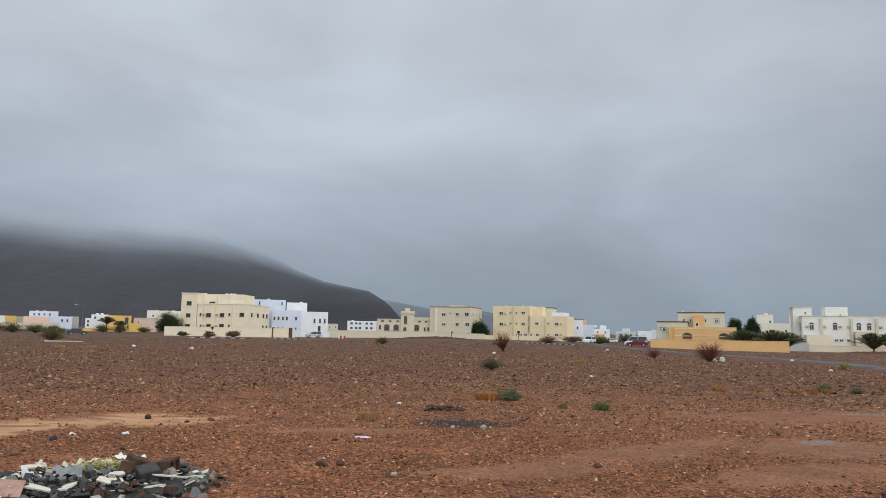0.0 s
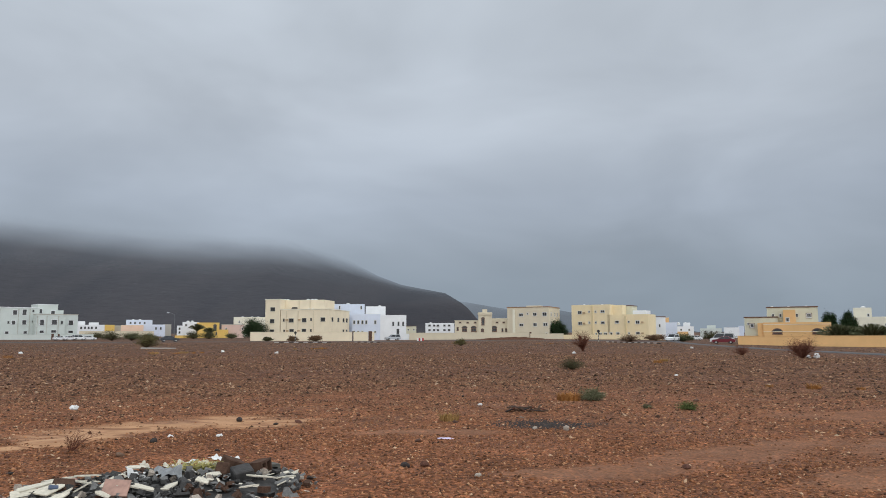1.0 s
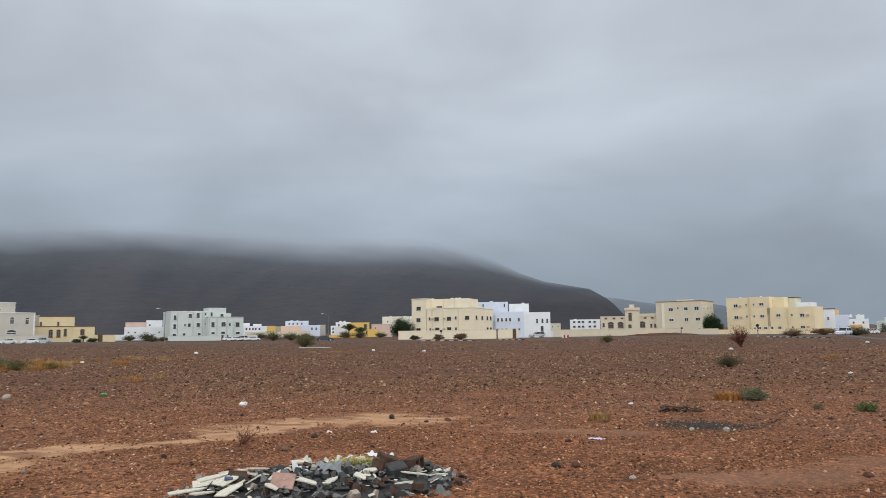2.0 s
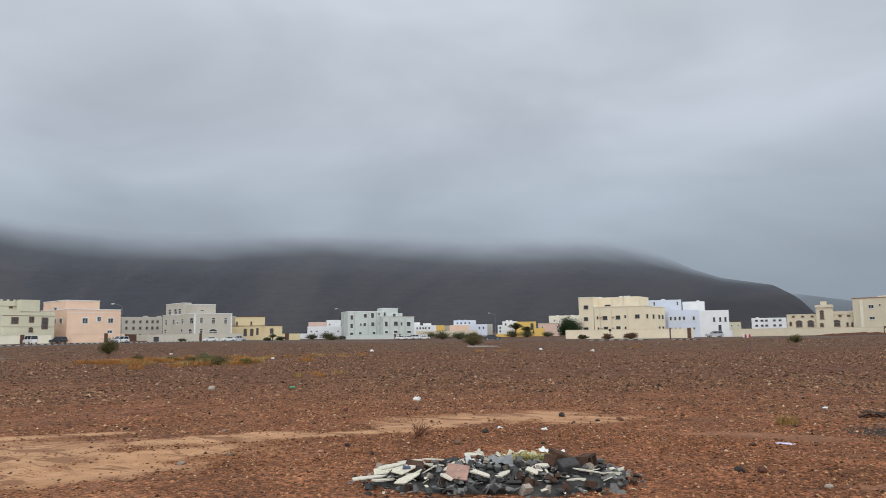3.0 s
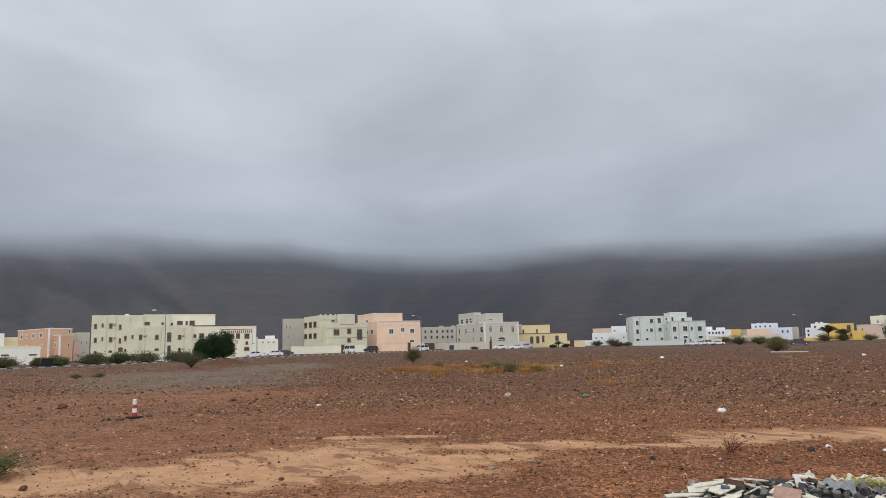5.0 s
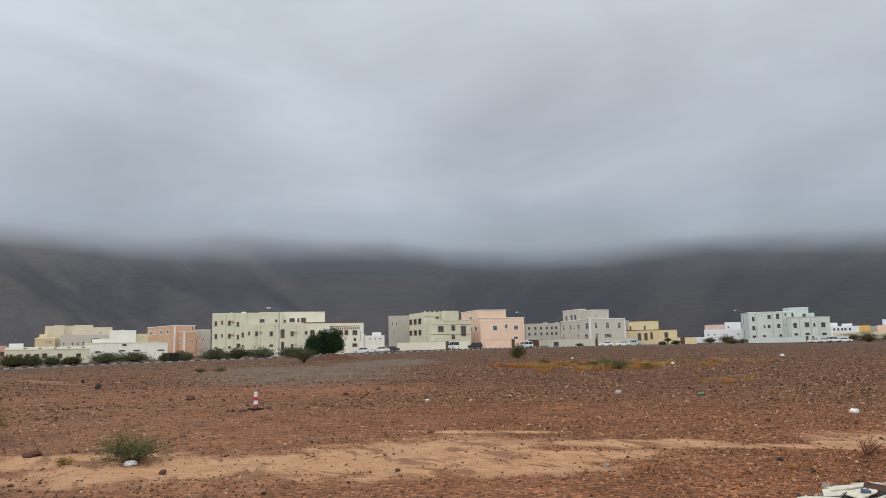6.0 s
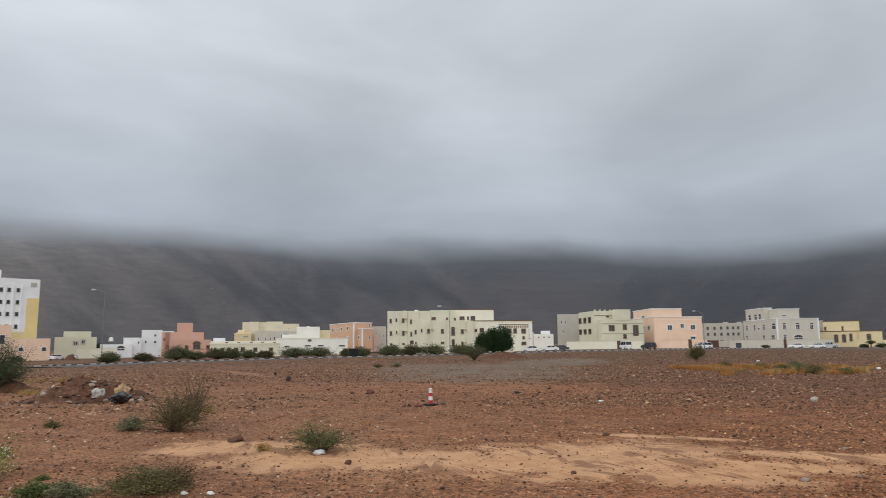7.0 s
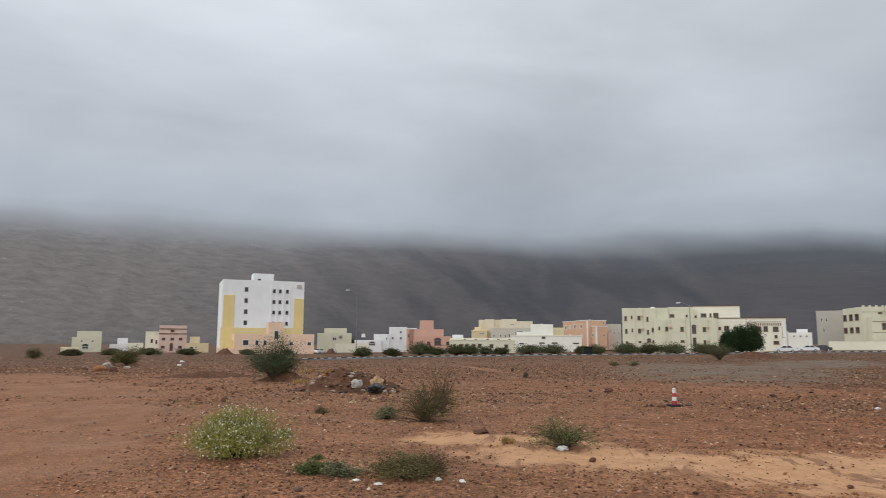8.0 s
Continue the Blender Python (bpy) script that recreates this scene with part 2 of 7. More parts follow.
def land(x, y):
    """Height of the ground at places."""
    x, y = np.asarray(x, float), np.asarray(y, float)
    r = np.hypot(x, y)
    az = np.degrees(np.arctan2(-x, y))
    az = np.where(az < -60, 180.0, az)
    k = np.interp(az, RING_A, RING_Z)
    z = k * np.clip((r - 30) / 185, 0, 1) + 0.008 * np.clip(r - 262, 0, 600)
    bumps = (fractal(x * 0.22, y * 0.22, 3) - 0.5) * 0.10 * steps(4, 14, r) + (fractal(x * 1.7, y * 1.7, 3) - 0.5) * 0.05
    flat = steps(90, 60, r)
    return z + bumps * flat + (fractal(x * 0.05, y * 0.05, 2) - 0.5) * 0.22 * steps(20, 60, r) * steps(150, 110, r)


def on_land(x, y):
    return float(land(np.array([x]), np.array([y]))[0])


def polar(az, d):
    a = radians(az)
    return -d * math.sin(a), d * math.cos(a)


def westerly(x, y):
    """How far a place lies towards the dusty western side."""
    return steps(55, 92, np.degrees(np.arctan2(-x, y))) * steps(-130, -100, -np.abs(np.degrees(np.arctan2(-x, y))))


def ground_mesh():
    fine = np.arange(-44, 128.01, 0.5)
    az = np.concatenate([fine, np.arange(133, 315.1, 5.0)])
    rad = np.concatenate([[0.001, 0.4, 2.0, 3.5], np.exp(np.arange(math.log(5.0), math.log(60), 0.0085)), np.exp(np.arange(math.log(60.6), math.log(400), 0.04)), [500, 700, 1000, 1600, 2600, 4600]])
    A, Rr = np.meshgrid(np.radians(az), rad)
    x, y = -Rr * np.sin(A), Rr * np.cos(A)
    z = land(x, y)
    n, m = x.shape
    verts = np.stack([x.ravel(), y.ravel(), z.ravel()], 1)
    i = np.arange((n - 1) * m)
    j = (i // m) * m + (i % m + 1) % m
    faces = np.stack([i, i + m, j + m, j], 1)
    verts[:m] = (0.0, 0.0, float(land(np.array([0.0]), np.array([0.0]))[0]))
    me = bpy.data.meshes.new("ground")
    me.vertices.add(len(verts))
    me.vertices.foreach_set("co", verts.ravel())
    me.loops.add(faces.size)
    me.loops.foreach_set("vertex_index", faces.ravel())
    me.polygons.add(len(faces))
    me.polygons.foreach_set("loop_start", np.arange(len(faces)) * 4)
    me.polygons.foreach_set("use_smooth", [True] * len(faces))
    me.update(calc_edges=True)
    soil = me.color_attributes.new("soil", "FLOAT_COLOR", "POINT")
    near = verts[:, 0], verts[:, 1]
    cols = np.stack([patches(*near, SAND), patches(*near, TRACK) * (0.52 + 0.48 * westerly(*near)), patches(*near, GREY), patches(*near, PUDDLES, 0.2)], 1)
    soil.data.foreach_set("color", cols.ravel())
    fine = me.color_attributes.new("fine", "FLOAT_COLOR", "POINT")
    e = patches(*near, EARTH, 0.6)
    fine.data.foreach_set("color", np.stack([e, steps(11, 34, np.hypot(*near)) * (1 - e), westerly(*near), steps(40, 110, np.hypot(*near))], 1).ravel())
    return me


def ground_material():
    k = Mat("stony_ground", 0.85)
    masks = k.attr("soil")
    split = k.n.new("ShaderNodeSeparateColor")
    k.l.new(masks.outputs["Color"], split.inputs[0])
    sand, track, grey, wet = split.outputs[0], split.outputs[1], split.outputs[2], masks.outputs["Alpha"]
    big = k.noise(0.10, 4, 0.6)
    mid = k.noise(0.9, 5, 0.65)
    earth = k.ramp(mid, (0.30, (0.185, 0.074, 0.037)), (0.52, (0.295, 0.120, 0.061)), (0.75, (0.395, 0.168, 0.087)))
    # greyer stony soil, darkened further to stand for shade between its stones
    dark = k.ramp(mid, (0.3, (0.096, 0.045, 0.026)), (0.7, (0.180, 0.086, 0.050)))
    fine_at = k.n.new("ShaderNodeSeparateColor")
    zones = k.attr("fine")
    k.l.new(zones.outputs["Color"], fine_at.inputs[0])
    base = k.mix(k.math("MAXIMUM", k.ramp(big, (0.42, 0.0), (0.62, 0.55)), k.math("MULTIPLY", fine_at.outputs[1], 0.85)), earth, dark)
    red = k.ramp(mid, (0.30, (0.240, 0.106, 0.056)), (0.52, (0.320, 0.145, 0.078)), (0.75, (0.410, 0.193, 0.105)))
    base = k.mix(k.math("MULTIPLY", fine_at.outputs[0], 0.85), base, red)
    dusty = k.ramp(mid, (0.30, (0.190, 0.098, 0.060)), (0.52, (0.260, 0.135, 0.084)), (0.75, (0.345, 0.186, 0.118)))
    base = k.mix(k.math("MULTIPLY", fine_at.outputs[2], 0.6), base, dusty)
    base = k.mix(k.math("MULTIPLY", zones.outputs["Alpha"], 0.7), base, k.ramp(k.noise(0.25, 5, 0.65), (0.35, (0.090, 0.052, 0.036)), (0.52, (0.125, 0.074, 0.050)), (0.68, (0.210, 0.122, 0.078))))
    # chips of many colours
    chip = k.ramp(k.cells(26.0), (0.0, 0.2), (0.32, 0.62), (0.60, 1.04), (0.84, 1.55), (1.0, 2.6))
    base = k.mix(k.math("SUBTRACT", 0.95, k.math("MULTIPLY", fine_at.outputs[2], 0.3)), base, chip, "MULTIPLY")
    chip2 = k.ramp(k.cells(9.0), (0.0, 0.5), (0.5, 0.92), (1.0, 1.45))
    base = k.mix(0.6, base, chip2, "MULTIPLY")
    chip3 = k.ramp(k.cells(5.5), (0.0, 0.5), (0.35, 0.8), (0.65, 1.08), (1.0, 1.5))
    base = k.mix(k.math("MULTIPLY", fine_at.outputs[1], 0.75), base, k.mix(1.0, base, chip3, "MULTIPLY"))
    fine_sand = k.ramp(k.noise(2.2, 6, 0.7), (0.3, (0.390, 0.222, 0.128)), (0.7, (0.600, 0.372, 0.232)))
    smooth = k.ramp(k.noise(0.7, 7, 0.72, k.scaled((0.7, 1.5, 1.0)), 0.6), (0.3, (0.215, 0.115, 0.074)), (0.5, (0.30, 0.162, 0.105)), (0.7, (0.400, 0.235, 0.165)))
    slate = k.ramp(k.noise(1.6, 6, 0.75), (0.3, (0.130, 0.112, 0.097)), (0.7, (0.245, 0.215, 0.190)))
    speckle = k.ramp(k.cells(30.0), (0.0, 0.85), (0.9, 1.03), (1.0, 1.35))
    base = k.mix(k.math("MULTIPLY", track, 0.95), base, k.mix(0.5, smooth, speckle, "MULTIPLY"))
    base = k.mix(k.math("MULTIPLY", grey, k.ramp(k.noise(0.35, 5, 0.65), (0.35, 0.35), (0.6, 0.95))), base, slate)
    damp = k.ramp(k.noise(1.1, 6, 0.7, k.scaled((0.7, 1.6, 1.0)), 0.8), (0.36, 0.5), (0.48, 1.0))
    fine_sand = k.mix(k.ramp(k.noise(0.8, 5, 0.65, k.scaled((0.6, 1.8, 1.0)), 1.0), (0.52, 0.0), (0.57, 0.85)), fine_sand, (0.235, 0.120, 0.070))
    base = k.mix(k.math("MULTIPLY", sand, damp), base, fine_sand)
    base = k.mix(k.math("MULTIPLY", wet, 0.5), base, (0.09, 0.05, 0.04))
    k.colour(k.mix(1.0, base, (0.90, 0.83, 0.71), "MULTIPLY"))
    rough = k.mix(wet, k.ramp(k.noise(0.5, 3), (0.3, 0.62), (0.7, 0.92)), (0.12, 0.12, 0.12))
    k.put(rough, k.b.inputs["Roughness"])
    lumps = k.mix(k.math("MAXIMUM", sand, wet), k.cells(26.0, out="Distance"), k.ramp(k.noise(7.0, 4), (0, 0.0), (1, 0.35)))
    k.bump(lumps, 0.9, 0.03)
    return k.m


MATS["stony_ground"] = ground_material()
ground_me = ground_mesh()
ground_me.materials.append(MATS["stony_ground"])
ground = tagged(new("ground", ground_me), "wide red-brown gravel plain with pale sandy washes", "ground", kind="structure")


# ---- mountains ----
def mountain_material(name, painted_haze):
    k = Mat(name, 0.95)
    slope = k.n.new("ShaderNodeTexCoord").outputs["UV"]
    drawn = k.n.new("ShaderNodeMapping")
    drawn.inputs["Scale"].default_value = (1.0, 0.42, 1.0)
    k.l.new(slope, drawn.inputs["Vector"])
    steep = k.n.new("ShaderNodeMapping")
    steep.inputs["Scale"].default_value = (1.5, 4.0, 1.0)
    k.l.new(slope, steep.inputs["Vector"])
    # gully shade and paler spurs are painted into the rock colour
    painted_gully = k.noise(0.9, 4, 0.5, drawn.outputs[0], 0.9)
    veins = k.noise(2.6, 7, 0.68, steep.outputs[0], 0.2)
    where = k.n.new("ShaderNodeSeparateXYZ")
    k.l.new(k.pos, where.inputs[0])
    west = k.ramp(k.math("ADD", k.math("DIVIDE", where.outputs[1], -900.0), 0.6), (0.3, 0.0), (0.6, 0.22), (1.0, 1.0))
    dark = k.ramp(painted_gully, (0.38, (0.018, 0.017, 0.022)), (0.47, (0.025, 0.023, 0.028)), (0.53, (0.038, 0.033, 0.036)), (0.64, (0.052, 0.043, 0.044)))
    plain = k.ramp(painted_gully, (0.36, (0.023, 0.021, 0.026)), (0.62, (0.033, 0.029, 0.033)))
    painted_spurs = k.ramp(k.math("MULTIPLY", k.math("ADD", k.math("DIVIDE", where.outputs[1], -900.0), 1.2), 0.5), (0.12, 0.1), (0.42, 1.0))
    dark = k.mix(painted_spurs, plain, dark)
    brown = k.ramp(painted_gully, (0.38, (0.055, 0.048, 0.050)), (0.47, (0.076, 0.065, 0.065)), (0.54, (0.098, 0.083, 0.081)), (0.66, (0.128, 0.108, 0.103)))
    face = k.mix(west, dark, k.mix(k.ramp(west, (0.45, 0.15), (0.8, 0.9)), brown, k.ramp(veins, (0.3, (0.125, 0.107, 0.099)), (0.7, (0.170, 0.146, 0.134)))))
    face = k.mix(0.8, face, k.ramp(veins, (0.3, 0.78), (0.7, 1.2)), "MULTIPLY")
    boulders = k.ramp(k.cells(20.0, steep.outputs[0]), (0.0, 0.8), (0.84, 1.0), (0.93, 1.7), (1.0, 3.2))
    screes = k.ramp(k.noise(2.4, 4, 0.6, slope), (0.48, 0.0), (0.64, 0.75))
    k.colour(k.mix(screes, face, k.mix(1.0, face, boulders, "MULTIPLY"))).bump(veins, 0.5, 8.0)
    # the low cloud that swallows the upper slopes, with haze below painted as transparency
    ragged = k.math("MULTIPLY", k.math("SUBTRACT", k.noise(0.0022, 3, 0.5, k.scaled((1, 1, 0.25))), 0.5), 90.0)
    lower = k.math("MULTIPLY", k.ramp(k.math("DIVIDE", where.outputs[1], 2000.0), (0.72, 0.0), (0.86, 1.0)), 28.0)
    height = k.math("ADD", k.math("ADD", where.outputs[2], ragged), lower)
    veil = k.ramp(k.math("DIVIDE", height, 300.0), (0.0, painted_haze), (0.30, painted_haze + 0.04), (0.42, max(painted_haze + 0.05, 0.18)), (0.53, 0.56), (0.63, 0.90), (0.70, 1.0))
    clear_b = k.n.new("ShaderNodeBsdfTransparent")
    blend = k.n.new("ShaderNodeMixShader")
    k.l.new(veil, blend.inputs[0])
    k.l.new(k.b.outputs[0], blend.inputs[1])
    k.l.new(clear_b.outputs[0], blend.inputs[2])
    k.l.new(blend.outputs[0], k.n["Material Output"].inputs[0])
    return k.m


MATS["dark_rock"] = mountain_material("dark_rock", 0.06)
# the far ridge: same rock with a stronger painted haze
MATS["haze_painted_rock"] = mountain_material("haze_painted_rock", 0.42)


def mountain(name, az0, az1, d0, d1, peaks, label, seed):
    """A hillside rising from d0 to d1 metres; peaks: azimuth and the skyline's rise in degrees."""
    az = np.linspace(az0, az1, 330)
    s = np.linspace(0, 1, 70)
    A, S = np.meshgrid(az, s)
    pk = np.interp(A, [p[0] for p in peaks], [p[1] for p in peaks])
    near = 1 - 0.26 * steps(52, 100, A)
    D = (d0 + (d1 - d0) * S) * near
    rise = np.tan(np.radians(pk)) * d1 * near
    ribs = fractal(A * 0.16 + seed + S * 0.5, S * 0.5 + seed, 5)
    ridge = 1 - np.abs(2 * fractal(A * 0.3 + seed * 2 + S, S * 0.25 + 3, 4) - 1)
    Zm = rise * (S ** 1.25) * (0.97 + 0.08 * (ribs - 0.5) * (1 - 0.6 * S)) + rise * 0.02 * (ridge - 0.75) * np.sin(np.pi * S) - 3
    X, Y = -D * np.sin(np.radians(A)), D * np.cos(np.radians(A))
    n, m = X.shape
    verts = np.stack([X.ravel(), Y.ravel(), Zm.ravel()], 1)
    faces = [(r * m + c, r * m + c + 1, (r + 1) * m + c + 1, (r + 1) * m + c) for r in range(n - 1) for c in range(m - 1)]
    me = mesh_of(name, verts, faces, "haze_painted_rock" if d0 > 2000 else "dark_rock", True)
    uv = me.uv_layers.new(name="slope")
    at = np.empty(len(me.loops), int)
    me.loops.foreach_get("vertex_index", at)
    flat = np.stack([(A / 5.0 + S * (2.2 - 5.2 * steps(58, 74, A))).ravel(), (S * 4.5).ravel()], 1)
    uv.data.foreach_set("uv", flat[at].ravel())
    return tagged(new(name, me), label, "mountain", kind="structure")


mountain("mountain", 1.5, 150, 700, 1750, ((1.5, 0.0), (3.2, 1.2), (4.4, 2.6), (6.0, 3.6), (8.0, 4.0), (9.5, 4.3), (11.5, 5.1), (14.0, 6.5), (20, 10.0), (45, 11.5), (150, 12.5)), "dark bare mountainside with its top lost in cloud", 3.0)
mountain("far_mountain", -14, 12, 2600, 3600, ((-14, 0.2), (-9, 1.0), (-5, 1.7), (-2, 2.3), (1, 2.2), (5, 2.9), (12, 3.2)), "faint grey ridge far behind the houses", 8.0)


# ---- houses ----
PANES = {}


def window_meshes(w, h, arch, frame):
    key = (round(w, 1), round(h, 1), arch, frame)
    if key in PANES:
        return PANES[key]
    w, h = max(key[0], 0.3), max(key[1], 0.3)
    b = Build()
    t, o = min(0.12, w * 0.16), 0.05
    crown = min(w * 0.38, 0.7)
    b.box(-w / 2 - 0.04, -w / 2 + t, -o, 0.1, -h / 2, h / 2).box(w / 2 - t, w / 2 + 0.04, -o, 0.1, -h / 2, h / 2)
    b.box(-w / 2 - 0.04, w / 2 + 0.04, -o, 0.1, h / 2 - t, h / 2 + 0.04).box(-w / 2 - 0.1, w / 2 + 0.1, -o - 0.06, 0.1, -h / 2 - 0.06, -h / 2 + t)
    if w > 0.8:
        b.box(-0.035, 0.035, 0.02, 0.1, -h / 2 + t, h / 2 - t)
    if arch:
        n = 8
        for i in range(n):
            a0, a1 = math.pi * i / n, math.pi * (i + 1) / n
            pts = [(math.cos(a) * w / 2 * q, math.sin(a) * crown * q) for q in (1.0, 1.22) for a in (a0, a1)]
            (x0, z0), (x1, z1), (x2, z2), (x3, z3) = pts
            zb = h / 2 + 0.03
            b.quad((x0, -o, zb + z0), (x2, -o, zb + z2), (x3, -o, zb + z3), (x1, -o, zb + z1))
            b.quad((x2, -o, zb + z2), (x2, 0.1, zb + z2), (x3, 0.1, zb + z3), (x3, -o, zb + z3))
    glass = Build().box(-w / 2 + 0.02, w / 2 - 0.02, 0.09, 0.13, -h / 2 + 0.02, h / 2 - 0.02)
    fan = None
    if arch:
        fan = Build()
        pts = [(math.cos(math.pi * i / 8) * w / 2, -0.012, h / 2 + 0.03 + math.sin(math.pi * i / 8) * crown) for i in range(9)]
        fan.quad(*pts[::-1])
        fan = fan.mesh("fanlight", "glass_pane")
    PANES[key] = b.mesh("window", frame), glass.mesh("pane", "glass_pane"), fan
    return PANES[key]


RINGS = {}


def surround_mesh(w, h, mat, wide=0.24):
    """A raised plaster frame round a window, as one ring."""
    key = (round(w, 1), round(h, 1), mat)
    if key not in RINGS:
        w, h = max(key[0], 0.3), max(key[1], 0.3)
        v = []
        for y in (-0.09, 0.02):
            for a, b, lo in ((w / 2 + wide, h / 2 + wide, -h / 2 - wide), (w / 2 + 0.045, h / 2 + 0.045, -h / 2 - 0.065)):
                v += [(-a, y, lo), (a, y, lo), (a, y, b), (-a, y, b)]
        f = []
        for i in range(4):
            j = (i + 1) % 4
            f += [(i, j, 4 + j, 4 + i), (8 + j, 8 + i, 12 + i, 12 + j), (j, i, 8 + i, 8 + j), (4 + i, 4 + j, 12 + j, 12 + i)]
        RINGS[key] = mesh_of("surround", v, f, mat)
    return RINGS[key]


TRIM = {"peach": "white", "taupe": "white", "khaki": "brown", "pale_green": "white", "clay": "white", "cream": "ivory"}
PIPE = {"cream": "sand", "pale_green": "grey_plaster", "pale_lime": "khaki"}


def house(label, az, d, turn, z):
    x, y = polar(az, d)
    return empty("house", pose(x, y, z, 0, 0, az + turn), label, "house", "houses round the plain")


def face_grid(b, origin, across, width, height, bottom, holes, depth=0.2):
    """One wall face with window openings cut through it and reveals behind them."""
    o, u = Vector(origin), Vector(across)
    inward = Vector((-u.y, u.x, 0))
    rects = [(max(x - w / 2, 0.05), min(x + w / 2, width - 0.05), z - h / 2, z + h / 2) for x, z, w, h in holes]
    rects = [r for r in rects if r[1] - r[0] > 0.1]
    xs = sorted({0.0, width, *(r[0] for r in rects), *(r[1] for r in rects)})
    zs = sorted({bottom, height, *(r[2] for r in rects), *(r[3] for r in rects)})
    p = lambda x, z, q=0.0: o + u * x + inward * q + Vector((0, 0, z))
    for x0, x1 in zip(xs, xs[1:]):
        for z0, z1 in zip(zs, zs[1:]):
            cx, cz = (x0 + x1) / 2, (z0 + z1) / 2
            if not any(r[0] < cx < r[1] and r[2] < cz < r[3] for r in rects):
                b.quad(p(x0, z0), p(x1, z0), p(x1, z1), p(x0, z1))
    for x0, x1, z0, z1 in rects:
        b.quad(p(x0, z0), p(x0, z0, depth), p(x1, z0, depth), p(x1, z0))
        b.quad(p(x0, z1), p(x1, z1), p(x1, z1, depth), p(x0, z1, depth))
        b.quad(p(x0, z0), p(x0, z1), p(x0, z1, depth), p(x0, z0, depth))
        b.quad(p(x1, z0), p(x1, z0, depth), p(x1, z1, depth), p(x1, z1))


def block(h, mat, x0, x1, y0, dep, top, front=(), left=(), right=(), cap=None, frame="white_frame", bottom=-2.5):
    """One flat-roofed block of a house: walls with parapet, roof, windows and coping."""
    b = Build()
    y1, w = y0 + dep, x1 - x0
    sides = (("front", (x0, y0, 0), (1, 0, 0), w, [g for g in front], -x0), ("right", (x1, y0, 0), (0, 1, 0), dep, [g for g in right], 0.0),
             ("back", (x1, y1, 0), (-1, 0, 0), w, [], 0.0), ("left", (x0, y1, 0), (0, -1, 0), dep, [g for g in left], 0.0))
    wall = None
    placed = []
    for name, o, u, length, grids, shift in sides:
        holes = []
        for xs, zs, ww, hh, *style in grids:
            for xx in xs:
                for zz in zs:
                    along = xx + shift if name == "front" else (length - xx if name == "left" else xx)
                    zz = min(max(zz, hh / 2 + 0.1), top - hh / 2 - 0.25)
                    if ww / 2 < along < length - ww / 2:
                        holes.append((along, zz, ww, hh))
                        placed.append((o, u, along, zz, ww, hh, bool(style)))
        face_grid(b, o, u, length, top, bottom, holes)
    t, deep = 0.18, min(0.7, (top - bottom) * 0.4)
    if w > 0.8 and dep > 0.8:
        for (ax, ay), (bx, by), (cx, cy), (ex, ey) in (((x0, y0), (x1, y0), (x1 - t, y0 + t), (x0 + t, y0 + t)), ((x1, y0), (x1, y1), (x1 - t, y1 - t), (x1 - t, y0 + t)),
                                                       ((x1, y1), (x0, y1), (x0 + t, y1 - t), (x1 - t, y1 - t)), ((x0, y1), (x0, y0), (x0 + t, y0 + t), (x0 + t, y1 - t))):
            b.quad((ax, ay, top), (bx, by, top), (cx, cy, top), (ex, ey, top))
            b.quad((ex, ey, top), (cx, cy, top), (cx, cy, top - deep), (ex, ey, top - deep))
        part("roof", Build().quad((x0 + t, y0 + t, top - deep), (x1 - t, y0 + t, top - deep), (x1 - t, y1 - t, top - deep), (x0 + t, y1 - t, top - deep)).mesh("roof", "roof_screed"), h)
    else:
        b.quad((x0, y0, top), (x1, y0, top), (x1, y1, top), (x0, y1, top))
    if bottom > 0:
        b.quad((x0, y0, bottom), (x0, y1, bottom), (x1, y1, bottom), (x1, y0, bottom))
    wall = part("wall", b.mesh("wall", mat), h)
    if cap:
        c, e = Build(), 0.12
        for q in ((x0 - e, x1 + e, y0 - e, y0 + 0.2), (x0 - e, x1 + e, y1 - 0.2, y1 + e), (x0 - e, x0 + 0.2, y0 + 0.2, y1 - 0.2), (x1 - 0.2, x1 + e, y0 + 0.2, y1 - 0.2)):
            c.box(*q, top + 0.003, top + 0.22)
        part("coping", c.mesh("coping", cap), h)
    for o, u, along, zz, ww, hh, arch in placed:
        fr, pane, fan = window_meshes(ww, hh, arch, frame)
        place = Vector(o) + Vector(u) * along
        m = pose(place.x, place.y, zz, 0, 0, math.degrees(math.atan2(u[1], u[0])))
        win = part("window", fr, h, "", m)
        part("pane", pane, win)
        if fan:
            part("fanlight", fan, win)
        elif mat in TRIM and ww > 0.75 and hh > 0.75:
            part("surround", surround_mesh(ww, hh, TRIM[mat], {"khaki": 0.12, "cream": 0.12}.get(mat, 0.18)), win)
    if mat in PIPE and top - max(bottom, 0) > 6.5 and w > 7.5:
        # rainwater pipes that keep clear of the windows
        busy = [(al, wd) for o, u, al, zz, wd, hh, ar in placed if u[0] == 1]
        for q in (0.04, 0.36, 0.68):
            x = w * q
            while any(abs(x - al) < wd / 2 + 0.45 for al, wd in busy) and x < w - 0.5:
                x += 0.25
            if x < w - 0.4:
                part("drainpipe", Build().tube((x0 + x, y0 - 0.09, -1.0), (x0 + x, y0 - 0.09, top - 0.7), 0.075, 0.075, 8).box(x0 + x - 0.13, x0 + x + 0.13, y0 - 0.2, y0 - 0.01, top - 0.72, top - 0.45).mesh("drainpipe", PIPE[mat]), h)
    return wall


